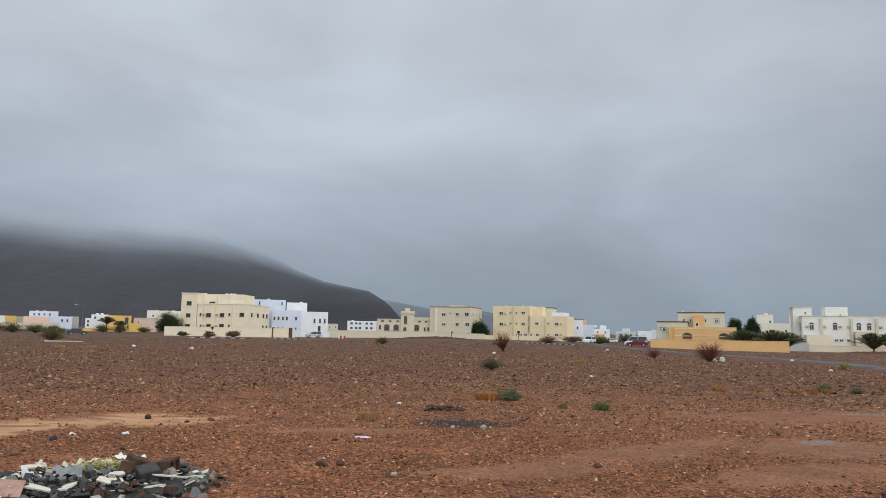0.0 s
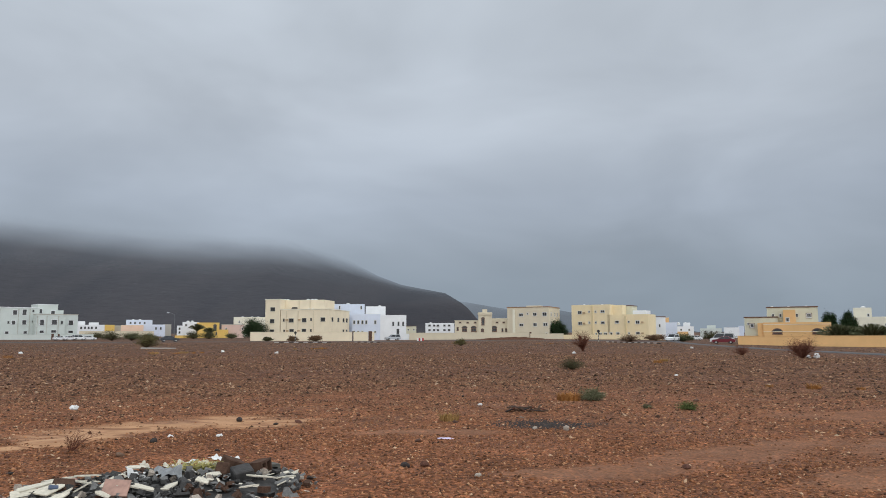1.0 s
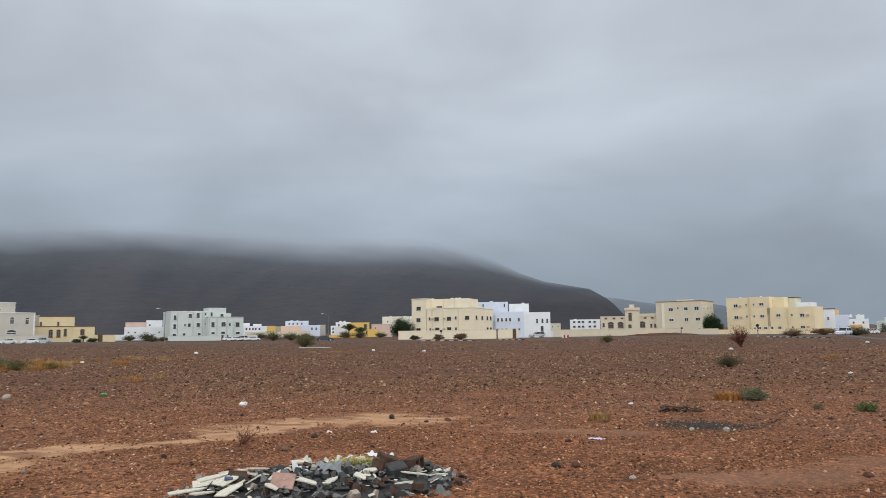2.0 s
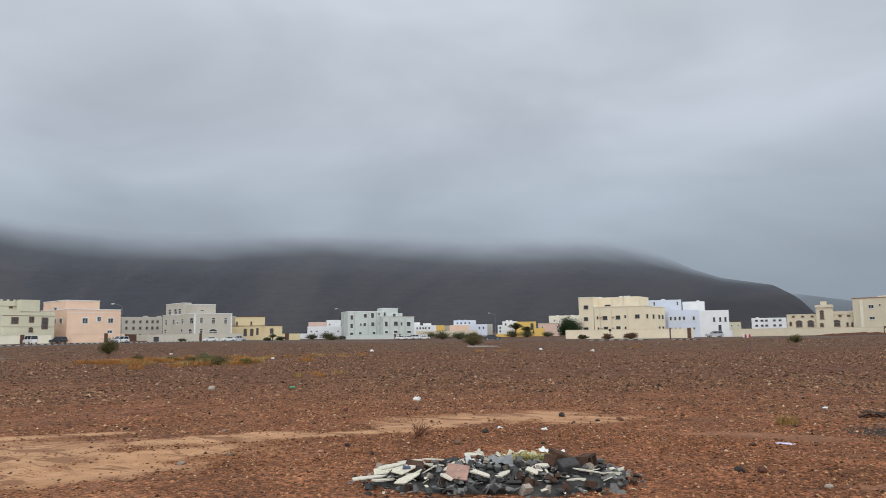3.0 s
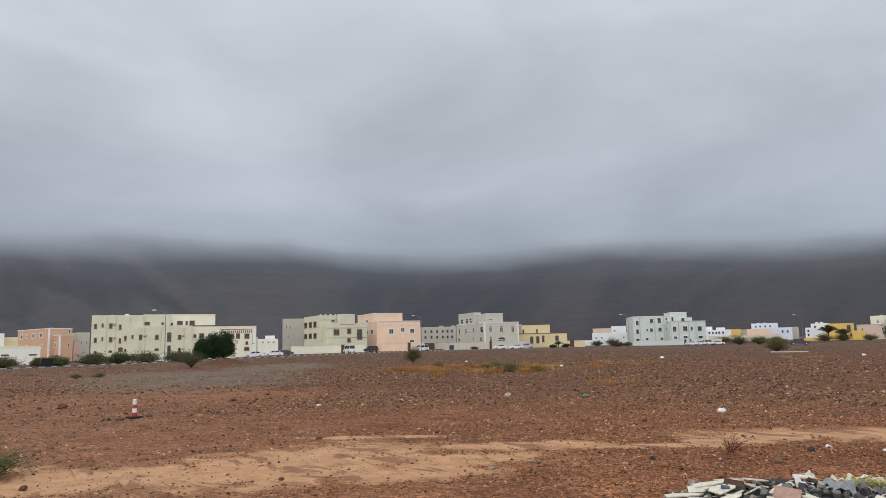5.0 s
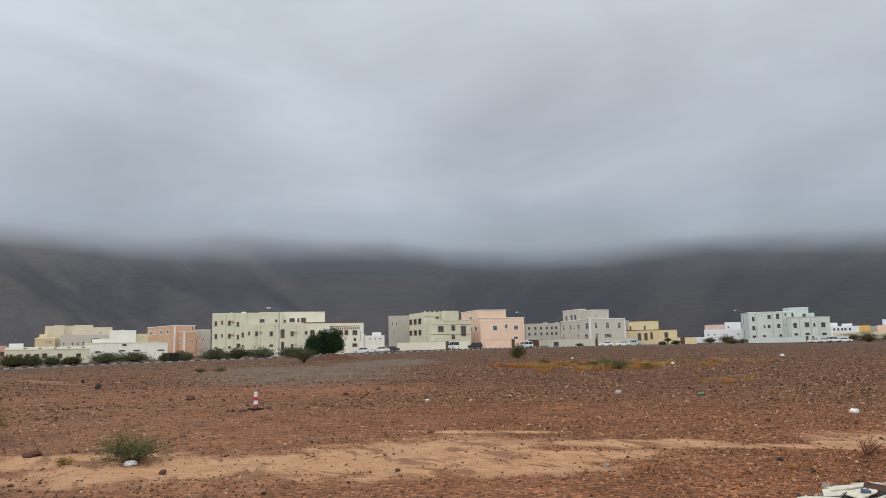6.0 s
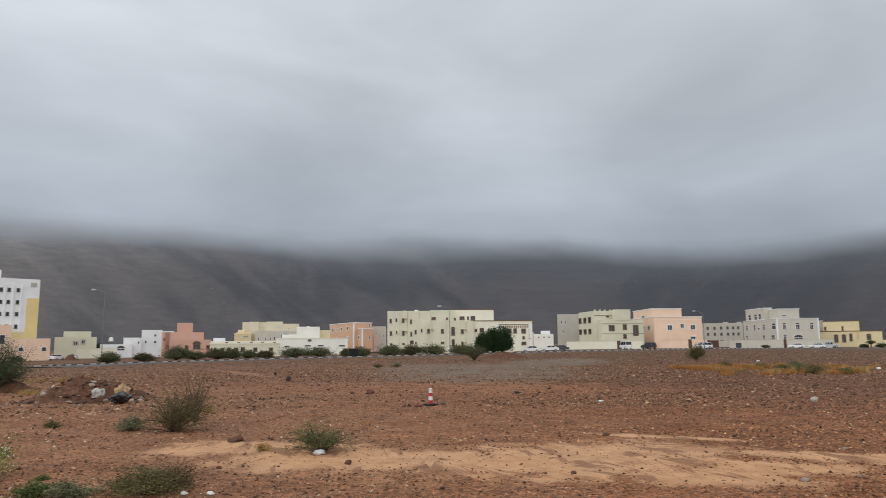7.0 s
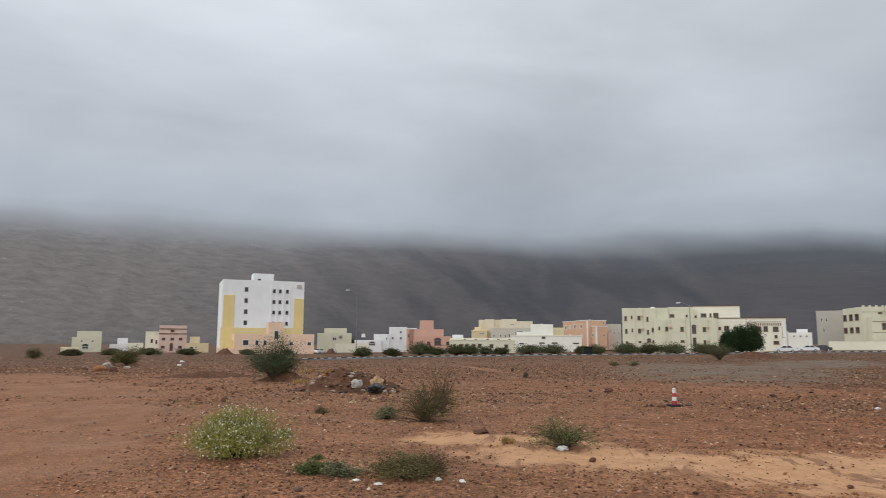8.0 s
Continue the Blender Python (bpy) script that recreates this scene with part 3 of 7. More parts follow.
AC_MESH = Build().box(-0.38, 0.38, -0.32, 0.0, -0.24, 0.24, 0.03).box(-0.3, 0.3, -0.335, -0.31, -0.18, 0.1).mesh("air_conditioner", "aircon")


def aircons(h, xs, zs, y):
    for x in xs:
        for z in zs:
            part("air_conditioner", AC_MESH, h, "", pose(x, y, z))


def tank_mesh():
    b = Build().tube((0, 0, 0.0), (0, 0, 0.78), 0.62, 0.62, 12, False).tube((0, 0, 0.78), (0, 0, 0.95), 0.62, 0.25, 12, False).tube((0, 0, 0.95), (0, 0, 1.02), 0.25, 0.25, 12)
    b.box(-0.7, 0.7, -0.7, 0.7, -0.75, 0.003)
    return b.mesh("water_tank", "tank_white", True)


TANK = tank_mesh()


def tanks(h, xs, y, z):
    for i, x in enumerate(xs):
        part("water_tank", TANK, h, "white plastic roof tank", pose(x, y, z - 0.35, 0, 0, 20 * i) @ Matrix.Diagonal((1.0, 1.0, 0.75, 1)))


def yard_wall(label, mat, az, d, x0, x1, height, z, gates):
    """A boundary wall with coping, piers and metal gates."""
    x, y = polar(az, d)
    h = empty("boundary_wall", pose(x, y, z, 0, 0, az), label.replace("_", " "), "wall", "boundary walls")
    height = max(height, 1.4)
    cuts = [x0] + [v for g in sorted(gates) for v in g] + [x1]
    wall, cope = Build(), Build()
    for a, b in zip(cuts[::2], cuts[1::2]):
        if b - a < 0.2:
            continue
        wall.box(a, b, 0, 0.2, -3, height)
        cope.box(a - 0.04, b + 0.04, -0.05, 0.25, height + 0.003, height + 0.09)
        n = max(1, int((b - a) / 4.5))
        for i in range(n + 1):
            p = a + 0.15 + (b - a - 0.3) * i / n
            wall.box(p - 0.15, p + 0.15, -0.05, 0.0, -3, height - 0.02)
    part("wall", wall.mesh("wall", mat), h)
    part("coping", cope.mesh("coping", mat), h)
    for a, b in gates:
        g = Build().box(a + 0.05, b - 0.05, 0.05, 0.11, -1.0, height + 0.25)
        n = max(2, int((b - a) / 0.45))
        for i in range(n + 1):
            q = a + 0.1 + (b - a - 0.2) * i / n
            g.box(q - 0.03, q + 0.03, 0.02, 0.05, -1.0, height + 0.2)
        part("gate", g.mesh("gate", "gate_metal"), h, "dark brown metal gate")
    return h



def battlements(h, mat, x0, x1, y, z):
    """A row of small merlons on a parapet."""
    n = max(3, int((x1 - x0) / 1.5))
    me = Build().box(-0.3, 0.3, -0.12, 0.12, 0.0, 0.4, 0.03).mesh("merlon", mat)
    for i in range(n):
        part("merlon", me, h, "", pose(x0 + 0.35 + (x1 - x0 - 0.7) * i / (n - 1), y + 0.12, z + 0.003))


def bands(h, mat, x0, x1, y, zs, deep=0.12):
    """Thin raised strips across a front."""
    for z in zs:
        part("band", Build().box(x0, x1, y - 0.05, y + 0.02, z - deep / 2, z + deep / 2).mesh("band", mat), h)


def canopy(label, az, d, w, z):
    """An arched white cloth car shade on thin posts."""
    x, y = polar(az, d)
    c = empty("car_canopy", pose(x, y, z, 0, 0, az), label, "canopy")
    v, f, n = [], [], 10
    for i in range(n + 1):
        a = i / n
        for q in (0.0, 3.0):
            v.append(((a - 0.5) * w, q, 2.2 + 0.7 * math.sin(math.pi * a)))
            v.append(((a - 0.5) * w, q, 2.13 + 0.7 * math.sin(math.pi * a)))
    for i in range(n):
        o = 4 * i
        f += [(o, o + 4, o + 6, o + 2), (o + 1, o + 3, o + 7, o + 5), (o, o + 1, o + 5, o + 4)]
    part("cloth", mesh_of("cloth", v, f, "ivory", True), c)
    for px in (-w / 2 + 0.1, w / 2 - 0.1):
        for py in (0.1, 2.9):
            part("post", Build().tube((px, py, -0.5), (px, py, 2.3), 0.05, 0.05, 8).mesh("post", "galvanised"), c)


def slits(h, mat, x0, x1, y, z0, z1, n):
    """A row of narrow raised plaster strips."""
    me = Build().box(-0.14, 0.14, -0.05, 0.02, z0, z1).mesh("slit", mat)
    for i in range(n):
        part("slit", me, h, "", pose(x0 + (x1 - x0) * (i + 0.5) / n, y, 0))


def strips(h, mat, corners):
    """Painted strips up the corners of a block: across, depth, top."""
    for x, y, top in corners:
        part("corner_strip", Build().box(x - 0.05, x + 0.4, y - 0.06, y + 0.3, -1.0, top - 0.01).mesh("corner_strip", mat), h, "white corner strip")


def roof_dome(h, x, y, z, r):
    """A low plaster dome on a roof."""
    b = Build()
    for i in range(4):
        a0, a1 = math.pi / 2 * i / 4, math.pi / 2 * (i + 1) / 4
        b.tube((0, 0, r * math.sin(a0)), (0, 0, r * math.sin(a1)), r * math.cos(a0), max(r * math.cos(a1), 0.02), 16, False)
    b.tube((0, 0, -0.6), (0, 0, 0.0), r * 1.04, r * 1.04, 16, False)
    part("dome", b.mesh("dome", "ivory", True), h, "small pale roof dome", pose(x, y, z))


# right of the gap in the hills
h = house("cream three-storey block with flat roofs and window air conditioners", 15.08, 216, -18, 0.09)
block(h, "cream", -20.61, -15.88, 0, 14, 12.39, front=[([-18.24], [9.51], 1.35, 1.15), ([-18.36], [5.96], 1.34, 1.15), ([-18.35], [2.92], 1.34, 0.99), ([-15.03], [9.55], 0.41, 0.66)], cap="ivory", frame="dark_frame")
block(h, "cream", -17.47, -3.41, 4, 10, 12.46, front=[([-12.87], [10.01], 1.71, 0.4)], frame="dark_frame")
block(h, "cream", -15.69, -0.42, 0, 20.6, 9.33, front=[([-14.68], [6.26], 0.41, 0.82), ([-12.31], [6.13], 1.35, 1.15), ([-8.29], [6.19], 1.34, 1.15), ([-6.12], [6.39], 0.4, 0.82), ([-2.44], [6.36], 1.34, 1.14), ([-14.49], [2.98], 0.4, 0.65), ([-12.14], [3.02], 1.34, 0.98), ([-8.29], [3.08], 1.34, 0.98), ([-6.12], [3.11], 0.4, 0.65)], right=[([2.6], [6.4], 1.6, 1.2), ([8.5], [6.4], 1.7, 1.2), ([14.0], [6.4], 1.7, 1.2), ([17.6], [6.4], 1.7, 1.2), ([14.0, 17.6], [3.0], 1.6, 0.9)], cap="ivory", frame="dark_frame")
for x, z in ((-13.67, 6.28), (-9.81, 6.33), (-13.48, 3.0), (-9.96, 3.05),):
    aircons(h, [x], [z], 0)
tanks(h, [-17.12, -16.25, -9.66, -8.28, -7.24], 7, 12.46)
tanks(h, [-7.88, -6.69], 3, 9.33)
yard_wall("cream plastered boundary wall in front of the house", "cream", 15.08, 209, -22.4, 12.53, 2.58, 0.09, [(6.1, 6.56), (10.79, 11.9)])
h = house("pale blue two-storey house with small windows", 12.57, 235, 0, 0.11)
block(h, "pale_blue", -11.98, 0.59, 8, 9, 12.09, front=[([-7.79, -0.59], [10.88], 0.59, 1.33)])
block(h, "pale_blue", -3.54, 5.72, 0, 14, 8.47, front=[([-2.77, -1.47, -0.12, 1.12, 4.01], [5.87], 0.77, 1.33), ([-2.77, -1.47, -0.12, 4.01], [2.72], 0.71, 0.85)])
tanks(h, [-5.01], 10, 12.09)
h = house("white two-storey house with small upper windows", 10.12, 235, 0, 0.14)
block(h, "white", -4.38, 4.08, 0, 14, 8.17, front=[([-0.18, 1.56, 3.06], [5.31], 0.54, 1.34), ([1.38], [2.56], 0.84, 1.46, "arch")], frame="dark_frame")
block(h, "white", -9.49, -2.88, 9, 10, 11.35, frame="dark_frame")
tanks(h, [-4.8], 11, 11.35)
yard_wall("white plastered boundary wall in front of the house", "white", 10.12, 231, 2.77, 9.15, 1.98, 0.14, [])
h = house("small cream house with a dark parapet", 8.74, 300, 0, 1.92)
block(h, "khaki", -2.09, 2.16, 0, 8, 3.52, front=[([-1.16, 1.16], [2.11], 0.62, 0.78)], cap="brown")
h = house("long white house far behind the plain", 6.45, 310, 0, 0.93)
block(h, "white", -6.21, 6.3, 0, 12, 6.01, front=[([-4.44, -2.42, -0.81, 2.02, 4.04], [4.96, 3.01], 0.89, 0.73)], frame="dark_frame")
tanks(h, [-4.04], 5, 6.01)
h = house("sand-coloured villa with a square stair turret", 3.02, 235, 0, 0.54)
block(h, "sand", -9.15, 9.58, 0, 14, 5.76, front=[([-5.99, -2.97, 3.71], [2.85], 1.61, 1.24, "arch"), ([-8.22], [3.09], 0.56, 0.99, "arch"), ([1.73], [2.85], 0.87, 1.24), ([6.37, 7.54, 8.65], [2.79], 0.49, 1.11), ([-7.42, -4.94, -2.47, 2.47, 4.64, 6.8], [5.26], 0.74, 0.43)], cap="sand", frame="brown_frame")
block(h, "sand", -1.42, 2.97, -0.8, 5, 8.54, front=[([0.06], [5.45], 0.99, 2.1, "arch"), ([-0.12], [2.54], 0.87, 0.74, "arch")], frame="brown_frame")
block(h, "sand", -1.61, 3.09, -1.1, 5.6, 8.42, frame="brown_frame", bottom=7.74)
block(h, "sand", -0.12, 1.48, 1, 3, 9.59, frame="brown_frame")
block(h, "sand", 2.78, 8.16, 8, 8, 6.81, frame="brown_frame")
yard_wall("sand plastered boundary wall in front of the house", "sand", 3.02, 229, -23.49, 15.06, 1.87, 0.54, [(14.69, 15.42)])
h = house("tan three-storey block with a brown cornice", -2.25, 230, -15, 0.48)
block(h, "sand", -14.05, -0.1, 0, 13.57, 10.05, front=[([-9.37], [7.66], 1.54, 1.09), ([-7.17], [8.04], 0.57, 0.73), ([-4.79], [7.79], 1.33, 1.09), ([-1.58], [7.81], 1.5, 1.26), ([-9.32], [4.47], 1.53, 0.91), ([-4.75], [4.52], 1.33, 1.09), ([-1.35], [4.56], 1.5, 1.08), ([-1.03], [1.6], 0.75, 0.72)], right=[([2.5, 7.0, 10.5], [7.8], 1.1, 1.2), ([2.5], [4.6], 1.1, 1.0)], cap="terracotta", frame="white_frame")
block(h, "sand", -9.31, -4.82, 6, 4, 10.86, frame="white_frame")
tanks(h, [-11.59, -2.68], 4, 10.05)
part("shaft", Build().box(-12.15, -11.38, -0.35, 0.02, -1.0, 9.48).mesh("shaft", "ivory"), h, "pale plaster pipe duct")
yard_wall("sand plastered boundary wall in front of the house", "sand", -2.25, 226, -6.04, 4.25, 1.59, 0.48, [])
h = house("pale yellow three-storey block with a bright stair bay", -9.76, 230, -15, 0.28)
block(h, "pale_yellow", -24.77, -12.08, 0, 12, 11.04, front=[([-21.97], [8.63], 1.38, 1.11), ([-18.83], [8.82], 0.58, 0.74), ([-16.69], [8.83], 0.58, 0.73), ([-14.38], [8.83], 1.35, 0.92), ([-21.95], [5.12], 1.38, 1.11), ([-18.81], [5.33], 0.58, 0.73), ([-16.68], [5.34], 0.58, 0.73), ([-14.37], [5.27], 1.34, 0.91), ([-16.66], [1.69], 0.58, 0.73), ([-15.31], [1.71], 1.15, 0.91), ([-13.59], [1.74], 1.14, 0.9)], frame="white_frame")
block(h, "pale_yellow", -13.44, -8.83, 3, 9, 10.87, frame="white_frame")
block(h, "pale_yellow", -12.84, 0.03, 0, 9, 7.76, front=[([-9.8], [5.4], 1.32, 0.9), ([-6.05], [5.43], 0.55, 0.72), ([-3.28], [5.28], 1.29, 1.07), ([-11.88], [1.76], 1.14, 0.91), ([-9.61], [1.8], 1.13, 0.9), ([-6.06], [1.85], 0.56, 0.72), ([-3.29], [1.89], 1.28, 0.88)], frame="white_frame")
block(h, "khaki", -10.43, -6.96, 7, 6, 10.66, cap="brown", frame="white_frame")
block(h, "white", -7.64, -2.86, 8, 6, 9.21, frame="white_frame")
part("shaft", Build().box(-18.11, -17.57, -0.3, 0.02, -1.0, 10.85).mesh("shaft", "butter"), h, "pale yellow plaster pipe duct")
part("shaft", Build().box(-7.34, -6.82, -0.3, 0.02, -1.0, 7.22).mesh("shaft", "butter"), h, "pale yellow plaster pipe duct")
for x, z in ((-20.59, 8.54), (-20.57, 5.13), (-1.81, 5.29), (-1.82, 1.91),):
    aircons(h, [x], [z], 0)
tanks(h, [-22.55, -16.37], 6, 11.04)
yard_wall("pale yellow plastered boundary wall in front of the house", "pale_yellow", -9.76, 225, -26.43, 3.93, 0.88, 0.28, [])
h = house("white house with a blue-grey side", -10.63, 250, 0, -1.15)
block(h, "white", -1.77, 1.77, 0, 10, 8.7, front=[([-0.15], [5.85], 0.59, 1.05)], cap="brown")
block(h, "pale_blue", 1.77, 5.38, 0, 10, 6.9)
block(h, "orange", 1.18, 2.95, 9, 5, 8.7)
h = house("white far houses with roof tanks", -12.47, 340, 0, 1.33)
block(h, "white", -3.66, 3.46, 0, 10, 4.06, front=[([-1.98, 1.48], [2.53], 0.79, 1.01)])
tanks(h, [-2.97, 0], 5, 5.58)
block(h, "white", -0.99, 1.98, 3, 5, 5.78)
block(h, "orange", -3.66, 0.99, -3, 6, 1.72)
h = house("grey-white far house with arched windows", -14.27, 340, 0, -0.47)
block(h, "pale_green", -4.58, 4.39, 0, 10, 4.93, front=[([-2.44, 0, 2.24], [2.72], 0.97, 1.41, "arch")])
block(h, "pale_green", -1.75, 1.95, 4, 6, 6.34)
block(h, "white", 5.36, 11.69, 4, 10, 5.33)
block(h, "pale_blue", 11.69, 13.64, 5, 8, 6.04)
h = house("khaki and orange villa behind an orange wall", -19.96, 167, 0, -0.83)
block(h, "khaki", -5.49, 4.36, 4, 9, 8.24, front=[([-4.27, -2.83, 0.36], [6.56], 0.54, 0.77), ([2.65], [6.47], 0.9, 0.86)], cap="brown")
block(h, "khaki", -9.9, -3.37, 1, 9, 6.08, front=[([-8.41], [4.41], 0.81, 0.77), ([-9.18], [4.79], 0.36, 0.48)], cap="brown")
block(h, "orange", -6.16, 6.52, -1, 6, 5.03, front=[([-3.51, 3.96], [2.75], 1.8, 0.4, "arch")], frame="brown_frame")
block(h, "orange", -2.25, 0.09, 0, 4, 7.66, front=[([-1.44], [5.56], 0.72, 0.86)])
block(h, "orange", -7.29, -6.16, -0.5, 5, 4.93)
tanks(h, [-4.5, -1.12, 2.25], 7, 8.24)
bands(h, "cream", -6.16, 6.52, -1, [4.6, 3.07])
yard_wall("orange plastered boundary wall in front of the house", "orange", -19.96, 152, -10.32, 15.23, 2.18, -0.83, [])
h = house("cream villa with arched windows and brown columns", -26.56, 200, 8, -1.1)
block(h, "warm_white", 0, 25.97, 0, 16.45, 8.73, front=[([2.11, 7.28, 12.44, 14.66, 20.07], [6.05], 1.07, 1.42, "arch"), ([7.43, 8.51, 10.13], [2.89], 0.88, 0.65), ([13.28], [2.35], 0.88, 1.31, "arch")], left=[([12.95, 8.4, 3.5], [6.05, 3.05], 3.5, 1.2, "arch")], cap="khaki", frame="white_frame")
block(h, "warm_white", -1.48, 2.85, 4, 5, 11.07, front=[([1.38], [9.71], 0.39, 0.55)], cap="khaki", frame="white_frame")
block(h, "warm_white", 5.9, 10.97, 4, 5, 11.24, front=[([9.25], [9.16], 0.24, 0.55)], frame="white_frame")
block(h, "cream", 0.3, 5.9, -4, 5, 4.15, frame="white_frame")
block(h, "sand", 11.31, 15.15, -2, 2, 5.07, frame="white_frame")
block(h, "khaki", 3.93, 4.52, -0.5, 0.5, 8.29, frame="white_frame")
block(h, "khaki", 10.57, 11.16, -0.5, 0.5, 8.29, frame="white_frame")
block(h, "khaki", 15.93, 16.52, -0.5, 0.5, 8.29, frame="white_frame")
aircons(h, [1.13, 4.82, 8.36, 10.23, 17.02], [6.22], 0)
yard_wall("cream plastered boundary wall in front of the house", "cream", -26.56, 191, 1.44, 25.49, 1.61, -1.1, [])
yard_wall("white_gate plastered boundary wall in front of the house", "white_gate", -26.56, 192, -3.74, 1.31, 1.99, -1.1, [])
h = house("white house with a roof room behind the palms", -24.56, 235, 0, -0.95)
block(h, "ivory", -3.55, 5.62, 0, 10, 7.5, front=[([3.85], [5.22], 0.59, 0.91)])
block(h, "ivory", -3.97, 0.59, 2, 6, 10.17, front=[([-0.3], [8.02], 0.59, 0.91)])
block(h, "ivory", 5.03, 6.28, 5, 5, 10.1)
tanks(h, [-1.48], 4, 10.24)
# the houses straight ahead
h = house("pale green three-storey block with a lower front wing", 35.8, 300, 14, 0.23)
block(h, "pale_green", -13.95, 1.24, 0.0, 14, 11.63, front=[([-12.32], [9.25], 1.01, 1.71), ([-12.38], [5.83], 1.0, 1.7), ([-6.64], [9.94], 1.2, 1.49), ([-6.92], [6.32], 1.0, 1.27), ([-3.63], [10.06], 1.19, 1.92), ([-3.52], [6.44], 1.19, 1.48), ([-0.8], [10.61], 0.47, 0.85), ([-8.52], [6.36], 0.48, 0.85), ([-0.72], [6.79], 0.51, 0.64), ([-12.42], [2.63], 1.2, 0.85), ([-8.8], [2.76], 1.0, 0.85), ([-3.02], [2.83], 0.99, 0.84)], cap="white", frame="dark_frame")
block(h, "pale_green", 1.34, 8.1, 3, 9, 13.05, front=[([2.34], [10.64], 0.79, 1.5), ([6.49], [10.3], 1.19, 1.06)], cap="white", frame="dark_frame")
block(h, "pale_green", 8.23, 10.41, 4, 7, 11.14, frame="white_frame")
block(h, "pale_green", -0.71, 8.97, -4, 10, 9.27, front=[([1.19], [6.43], 1.17, 1.87), ([5.27], [6.53], 1.55, 1.66), ([7.78], [6.46], 0.58, 1.24), ([1.31], [3.1], 1.16, 0.82), ([5.19], [3.21], 1.54, 0.83)], cap="grey_plaster", frame="dark_frame")
block(h, "pale_green", 9.41, 13.65, -2.5, 9, 9.32, front=[([11.28], [6.4], 1.54, 1.66), ([11.38], [3.08], 1.54, 0.82)], cap="grey_plaster", frame="dark_frame")
tanks(h, [-8.07, -5.22, -2.8, -0.18], 4, 11.63)
yard_wall("pale green plastered boundary wall in front of the house", "pale_green", 35.8, 292, -14.0, 18.83, 2.04, 0.23, [(5.24, 6.16), (7.25, 7.97)])
h = house("white far houses beside a yellow store", 32.24, 420, 0, 2.12)
block(h, "white", -7.57, -3.43, 6, 8, 7.44, frame="dark_frame")
block(h, "white", -6.56, 6.05, 0, 8, 5.52, front=[([-5.04, -3.23, -1.51, 0, 2.02], [3.93], 0.81, 1.06)], frame="dark_frame")
block(h, "white", -1.51, 3.23, 4, 5, 6.8, frame="dark_frame")
block(h, "amber", 6.05, 10.89, 0, 8, 5.52, frame="dark_frame")
block(h, "grey_plaster", 10.89, 16.14, 8, 6, 5.31, frame="dark_frame")
h = house("pale blue houses behind a cream yard wall", 28.89, 400, 0, 1.63)
block(h, "pale_blue", -7.82, 4.6, 0, 10, 8.32, front=[([-5.71, -3.68, -1.38, 0.92], [6.73], 0.74, 0.79)], frame="dark_frame")
block(h, "pale_blue", 4.6, 10.86, 0, 10, 5.94, front=[([6.44, 8.74], [3.96], 0.74, 1.19)], frame="dark_frame")
block(h, "peach", -9.94, 0.46, -8, 8, 5.55, frame="dark_frame")
block(h, "grey_plaster", 9.94, 13.99, 6, 8, 6.14, frame="dark_frame")
tanks(h, [-4.6, -1.38], 5, 8.32)
yard_wall("sand plastered boundary wall in front of the house", "sand", 28.89, 375, -27.18, 5.18, 2.32, 1.63, [])
h = house("white villa and amber house with an arched window", 25.08, 330, 0, 0.42)
block(h, "white", -8.24, -5.73, 0, 10, 5.71, front=[([-7.16], [4.36, 2.78], 0.57, 0.95)], frame="dark_frame")
block(h, "white", -6.09, 0.72, 2, 10, 7.3, front=[([-4.66], [5.95], 0.57, 0.95)], frame="dark_frame")
block(h, "amber", -0.14, 9.1, -3, 10, 6.98, front=[([7.31], [4.76], 1.29, 1.75, "arch"), ([6.09, 7.88], [2.22], 0.64, 1.11, "arch")], frame="dark_frame")
block(h, "amber", 8.95, 12.89, -3, 8, 3.97, frame="dark_frame")
tanks(h, [-3.94, -2.15], 5, 7.54)
yard_wall("amber plastered boundary wall in front of the house", "amber", 25.08, 322, -8.74, 3.49, 0.93, 0.42, [])
h = house("pinkish house with a flat roof", 22.51, 330, 0, 2.29)
block(h, "rose", -4.66, 4.79, 0, 10, 4.19, front=[([-2.74, 4.11], [2.48], 0.68, 1.09)], cap="grey_plaster")
tanks(h, [3.42], 4, 4.42)
h = house("cream house far behind the round tree", 21.33, 380, 0, 2.82)
block(h, "ivory", -7.48, 8.1, 0, 10, 8.39, front=[([-4.63, 2.31], [5.74], 0.93, 1.06)])
tanks(h, [-3.08, 1.54, 4.63], 4, 8.39)
h = house("grey-beige house with white-trimmed arched windows", 49.96, 270, 25, 0.45)
block(h, "taupe", -0.0, 14.37, 0, 27.01, 10.08, front=[([2.56], [7.35], 1.24, 1.66, "arch"), ([7.1], [7.28], 1.37, 1.67, "arch"), ([11.9], [7.22], 1.26, 1.67, "arch"), ([2.57], [3.42], 1.12, 1.65, "arch"), ([7.1], [3.44], 3.18, 0.7, "arch")], left=[([24.01], [7.03], 1.71, 1.58, "arch"), ([17.31], [7.06], 1.64, 1.54, "arch"), ([14.08], [6.97], 1.59, 1.08), ([9.86], [7.06], 1.55, 1.5, "arch"), ([2.29], [7.15], 2.94, 1.45, "arch"), ([24.39], [3.67], 1.71, 0.89, "arch"), ([10.25], [3.64], 1.55, 0.85, "arch"), ([3.2], [3.52], 2.46, 0.83, "arch")], cap="white", frame="white_frame")
block(h, "taupe", 1.77, 9.0, 2.2, 18, 13.4, front=[([3.82], [11.28], 1.6, 0.63)], cap="white", frame="white_frame", bottom=9.94)
